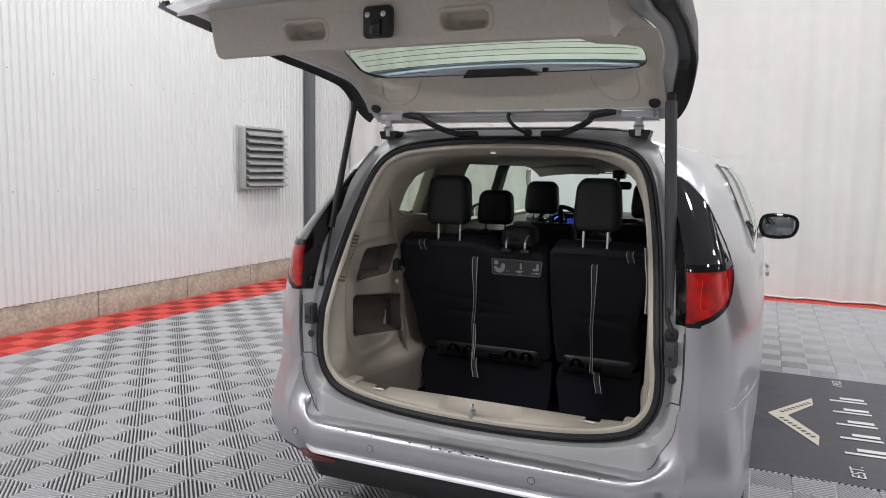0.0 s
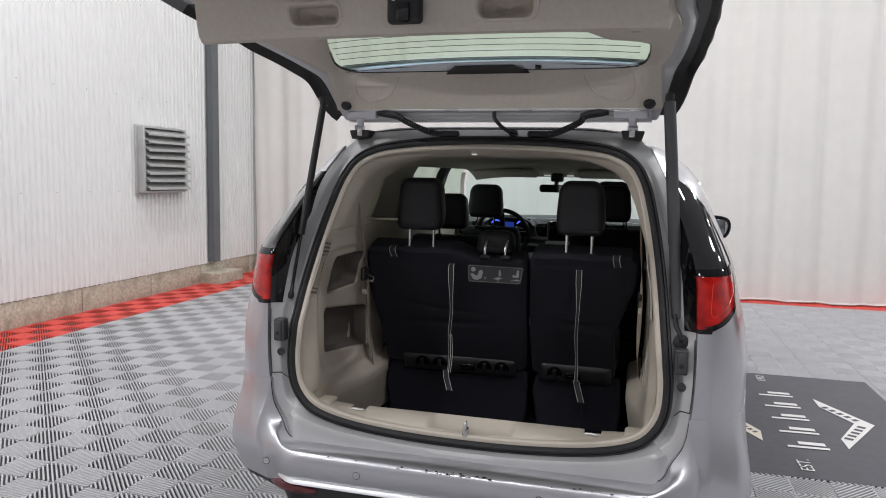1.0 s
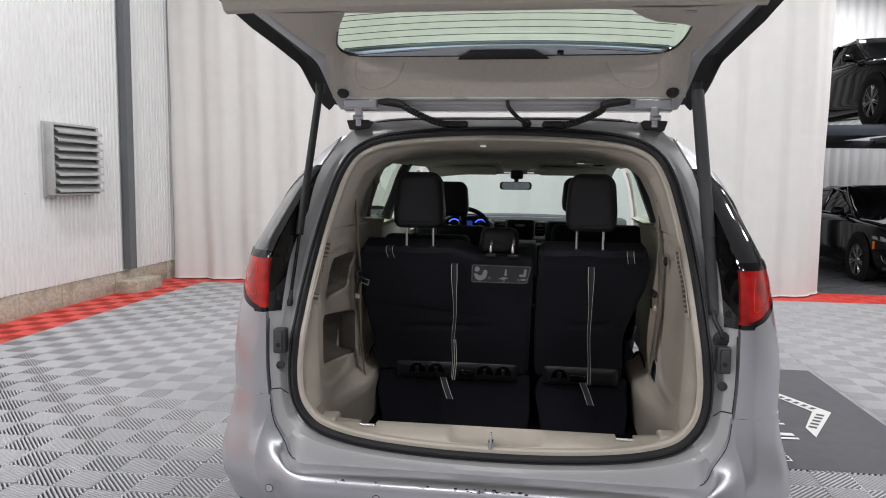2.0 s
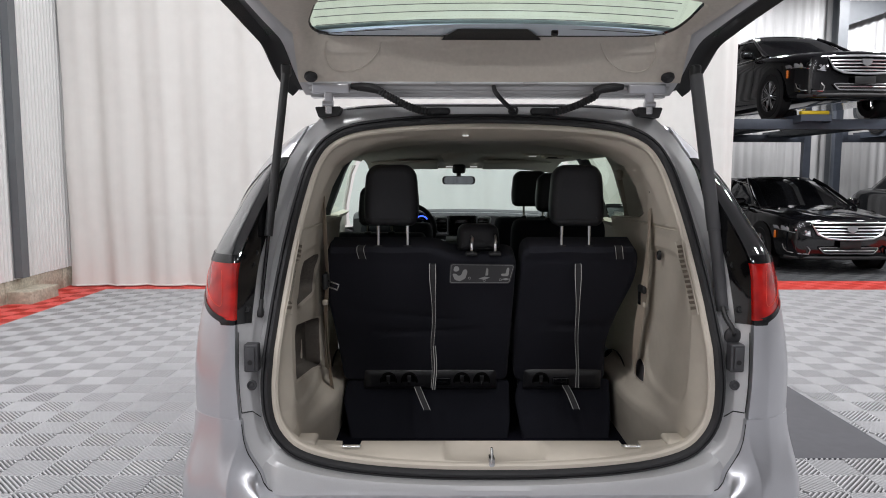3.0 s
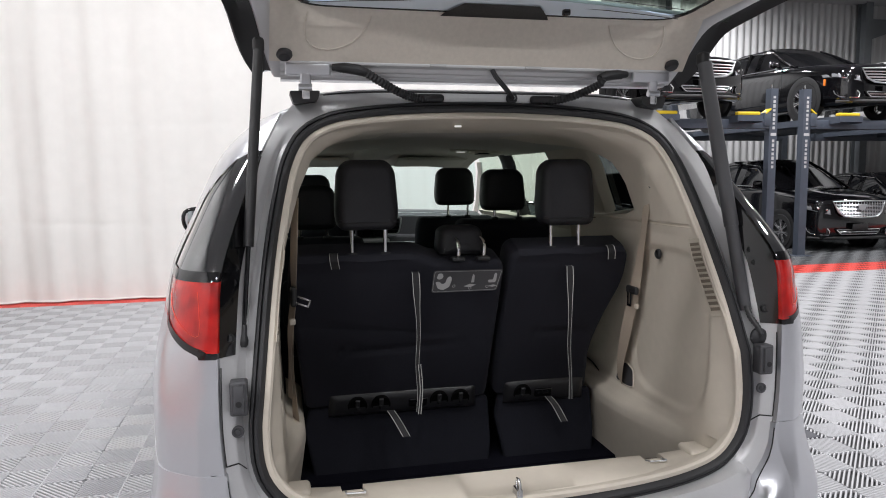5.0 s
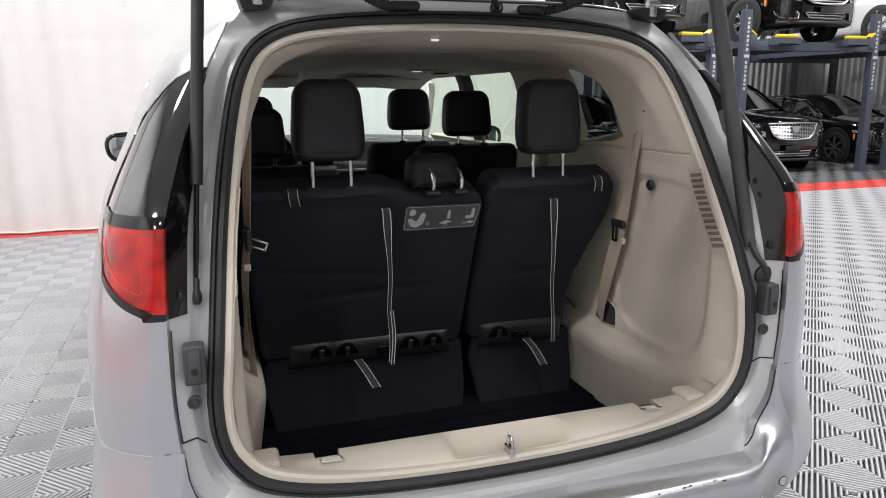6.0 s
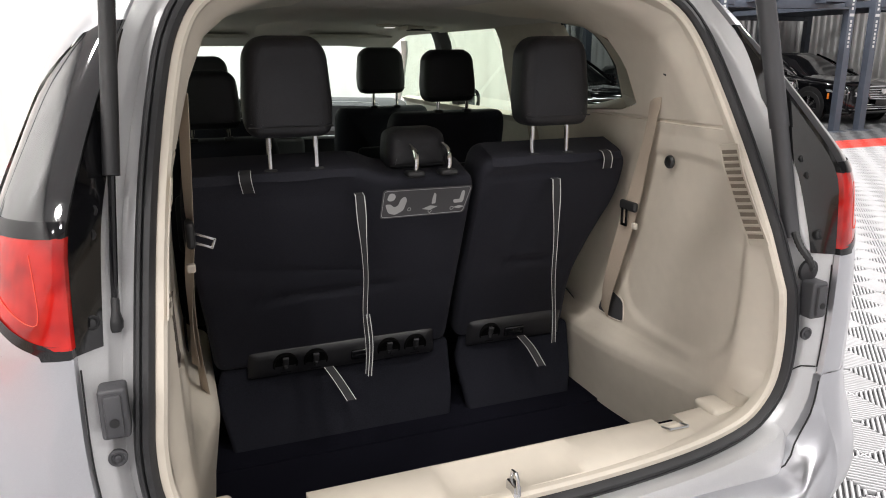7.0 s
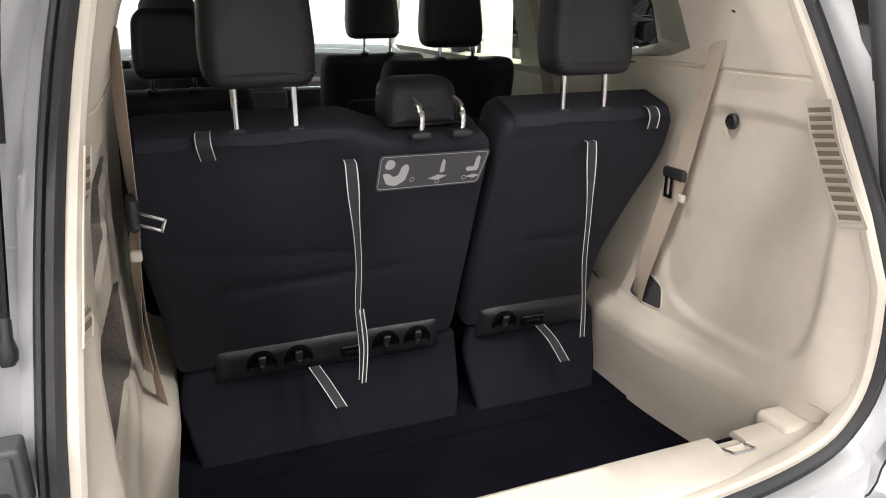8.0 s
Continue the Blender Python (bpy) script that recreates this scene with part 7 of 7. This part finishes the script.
    if mesh_grille:
        for u in np.linspace(-gw + 0.06, gw - 0.06, 17):
            lo = it(abs(u), [0, 0.34, gw - 0.09, gw], [-0.108, -0.09, -0.03, 0.12])
            part("grille_bar", tube([(u * k, face(u, gz + v * h) - 0.006, gz + v * h) for v in (lo, 0.13)], 0.0045, 5), satin, gl)
    part("emblem", prism([(-0.085, gz + 0.095 * h), (0.085, gz + 0.095 * h), (0.062, gz + 0.02 * h), (0, gz - 0.010), (-0.062, gz + 0.02 * h)], 0.014, lambda u, v, d: (u, -0.058 + d, v)), satin, gl)
    low = [(-0.46, 0.435), (0.46, 0.435), (0.38, 0.345), (-0.38, 0.345)]
    part("lower_intake", prism([(u * k, v) for u, v in low], 0.03, lambda u, v, d: (u, nose_y(u / k) - 0.016 + d, v)), gap_black, c)
    part("intake_trim", tube([(u * k, nose_y(u) - 0.022, v) for u, v in rounded(low, 0.03, 3)], 0.009, 6, True), chrome, c)
    part("intake_bar", tube([(u * k, nose_y(u) - 0.020, 0.39) for u in np.linspace(-0.40, 0.40, 7)], 0.006, 5), satin, c)
    part("plate_holder", rbox(0, -0.022, 0.485, 0.32, 0.02, 0.11, 0.005, 1), black_plastic, c)
    part("chin", tube([(u * k, nose_y(u) + 0.01, 0.275) for u in np.linspace(-0.86, 0.86, 15)], 0.03, 8), black_plastic, c)
    return c


four_post_lift("slate blue four-post car lift holding a black car", 4.1, 7.83, shift=0.45)
four_post_lift("slate blue four-post car lift holding a black car", 8.50, 11.45)
four_post_lift("slate blue four-post car lift holding a white car", 12.1, 15.0)
black_car("black sedan with chrome grille parked up on a car lift", 6.22, 8.85, 2.475, 1.05, turn=3.0, gw=0.56)
black_car("black sedan with chrome grille parked up on a car lift", 10.0, 9.10, 2.475, 1.05, turn=2.0, gw=0.56)
black_car("white sedan parked up on a car lift", 13.5, 9.3, 2.475, 1.03, white_paint_car)
black_car("black sedan parked on the floor under a car lift", 6.12, 8.80, 0.0, 1.02, turn=0.0, gw=0.58)
black_car("black crossover with wide grille under a car lift", 9.95, 9.55, 0.0, 1.20, turn=-3.0, gw=0.54, mesh_grille=True)
black_car("black sedan parked on the floor under a car lift", 13.4, 10.0, 0.0, 1.0)
for px2 in (9.0, 14.6):
    cb = thing("wall_column", "dark steel column against the rear wall", "column", (px2, 14.7, 0), "wall columns", "structure")
    part("web", box(0, 0, CEILING / 2, 0.012, 0.28, CEILING), column_mat, cb)
    for q in (-0.14, 0.14):
        part("flange", box(0, q, CEILING / 2, 0.22, 0.014, CEILING), column_mat, cb)
    part("brace", prism([(0, 5.5), (0, 4.9), (1.8, 5.5)], 0.05, lambda u, v, d: (u, d, v)), column_mat, cb)

# ---- ribbed floor tiles: four cells each, ribs on alternating diagonals ----
CELL, PITCH = 0.2, 0.0202
RIB_RINGS = ((0.0105, 0.0), (0.0100, 0.0100), (0.0062, 0.0135))      # width and height, from the foot to the top


def cell_ribs(cx, cy, turn):
    """Ribs of one square cell, along the diagonal (1, 1) or, turned, (1, -1)."""
    vs, fs = [], []
    h = CELL / 2 - 0.0015
    n = int(2 * h / (PITCH * 0.7072)) // 2
    for i in range(-n, n + 1):
        c = i * PITCH * math.sqrt(2)          # line v = u + c
        b = len(vs)
        for wide, high in RIB_RINGS:
            e = wide / math.sqrt(2)
            pts = []
            for cc in (c - e, c + e):
                u0, u1 = max(-h, -h - cc), min(h, h - cc)
                if u1 - u0 < 0.004:
                    u0 = u1 = (u0 + u1) / 2
                pts.append(((u0, u0 + cc), (u1, u1 + cc)))
            quad = [pts[0][0], pts[0][1], pts[1][1], pts[1][0]]
            quad = [(-u, v) for u, v in reversed(quad)] if turn else quad
            vs += [(cx + u, cy + v, high) for u, v in quad]
        for k in (b, b + 4):
            fs += [(k, k + 1, k + 5, k + 4), (k + 2, k + 3, k + 7, k + 6)]
        fs.append((b + 8, b + 9, b + 10, b + 11))
    return vs, fs


def tile_geometry():
    gs = []
    for i in (0, 1):
        for j in (0, 1):
            gs.append(cell_ribs((i + 0.5) * CELL - 0.2, (j + 0.5) * CELL - 0.2, (i + j) % 2 == TURN_PARITY))
    for s in (-1, 1):
        gs.append(box(s * 0.1985, 0, 0.006, 0.003, 0.4, 0.0115))
        gs.append(box(0, s * 0.1985, 0.006, 0.394, 0.003, 0.0115))
    return join(*gs)


TURN_PARITY = 0
floor = thing("floor", "grey ribbed plastic floor tiles with a red border", "floor", kind="structure")
tg = tile_geometry()
tile_meshes = {}
for nm, mt in (("grey", tile_grey), ("red", tile_red), ("dark", tile_dark)):
    me = bpy.data.meshes.new("tile")
    me.from_pydata(tg[0], [], tg[1])
    me.materials.append(mt)
    tile_meshes[nm] = me
TV, TF = np.array(tg[0]), tg[1]
spots = {"grey": [], "red": [], "dark": []}
singles = []
for i in range(-13, 40):
    for j in range(-17, 43):
        x, y = i * 0.4 + 0.0, j * 0.4 - 0.005
        if x < -5.3 or y > 14.8 or x > 15.6:
            continue
        colour = "red" if (x < -4.55 or 7.39 < y < 8.2) else ("dark" if y > 8.2 else "grey")
        if y > 8.2 and x < 4.0:
            continue
        near = (-4.9 < x < -0.9 and 0.3 < y < 4.2) or (0.9 < x < 3.3 and 0.2 < y < 4.0)
        (singles.append((x, y, colour)) if near and len(singles) < 300 else spots[colour].append((x, y)))
for x, y, colour in singles:
    ob = new("tile", tile_meshes[colour])
    ob.parent = floor
    ob.location = (x, y, 0)
for colour, lst in spots.items():
    n = len(TV)
    arr = np.concatenate([TV + (x, y, 0) for x, y in lst])
    faces = [tuple(a + k * n for a in f) for k in range(len(lst)) for f in TF]
    me = bpy.data.meshes.new("tiles")
    me.from_pydata(arr.tolist(), [], faces)
    me.materials.append({"grey": tile_grey, "red": tile_red, "dark": tile_dark}[colour])
    ob = new("tiles", me)
    ob.parent = floor
    ob["kind"] = "stuff"
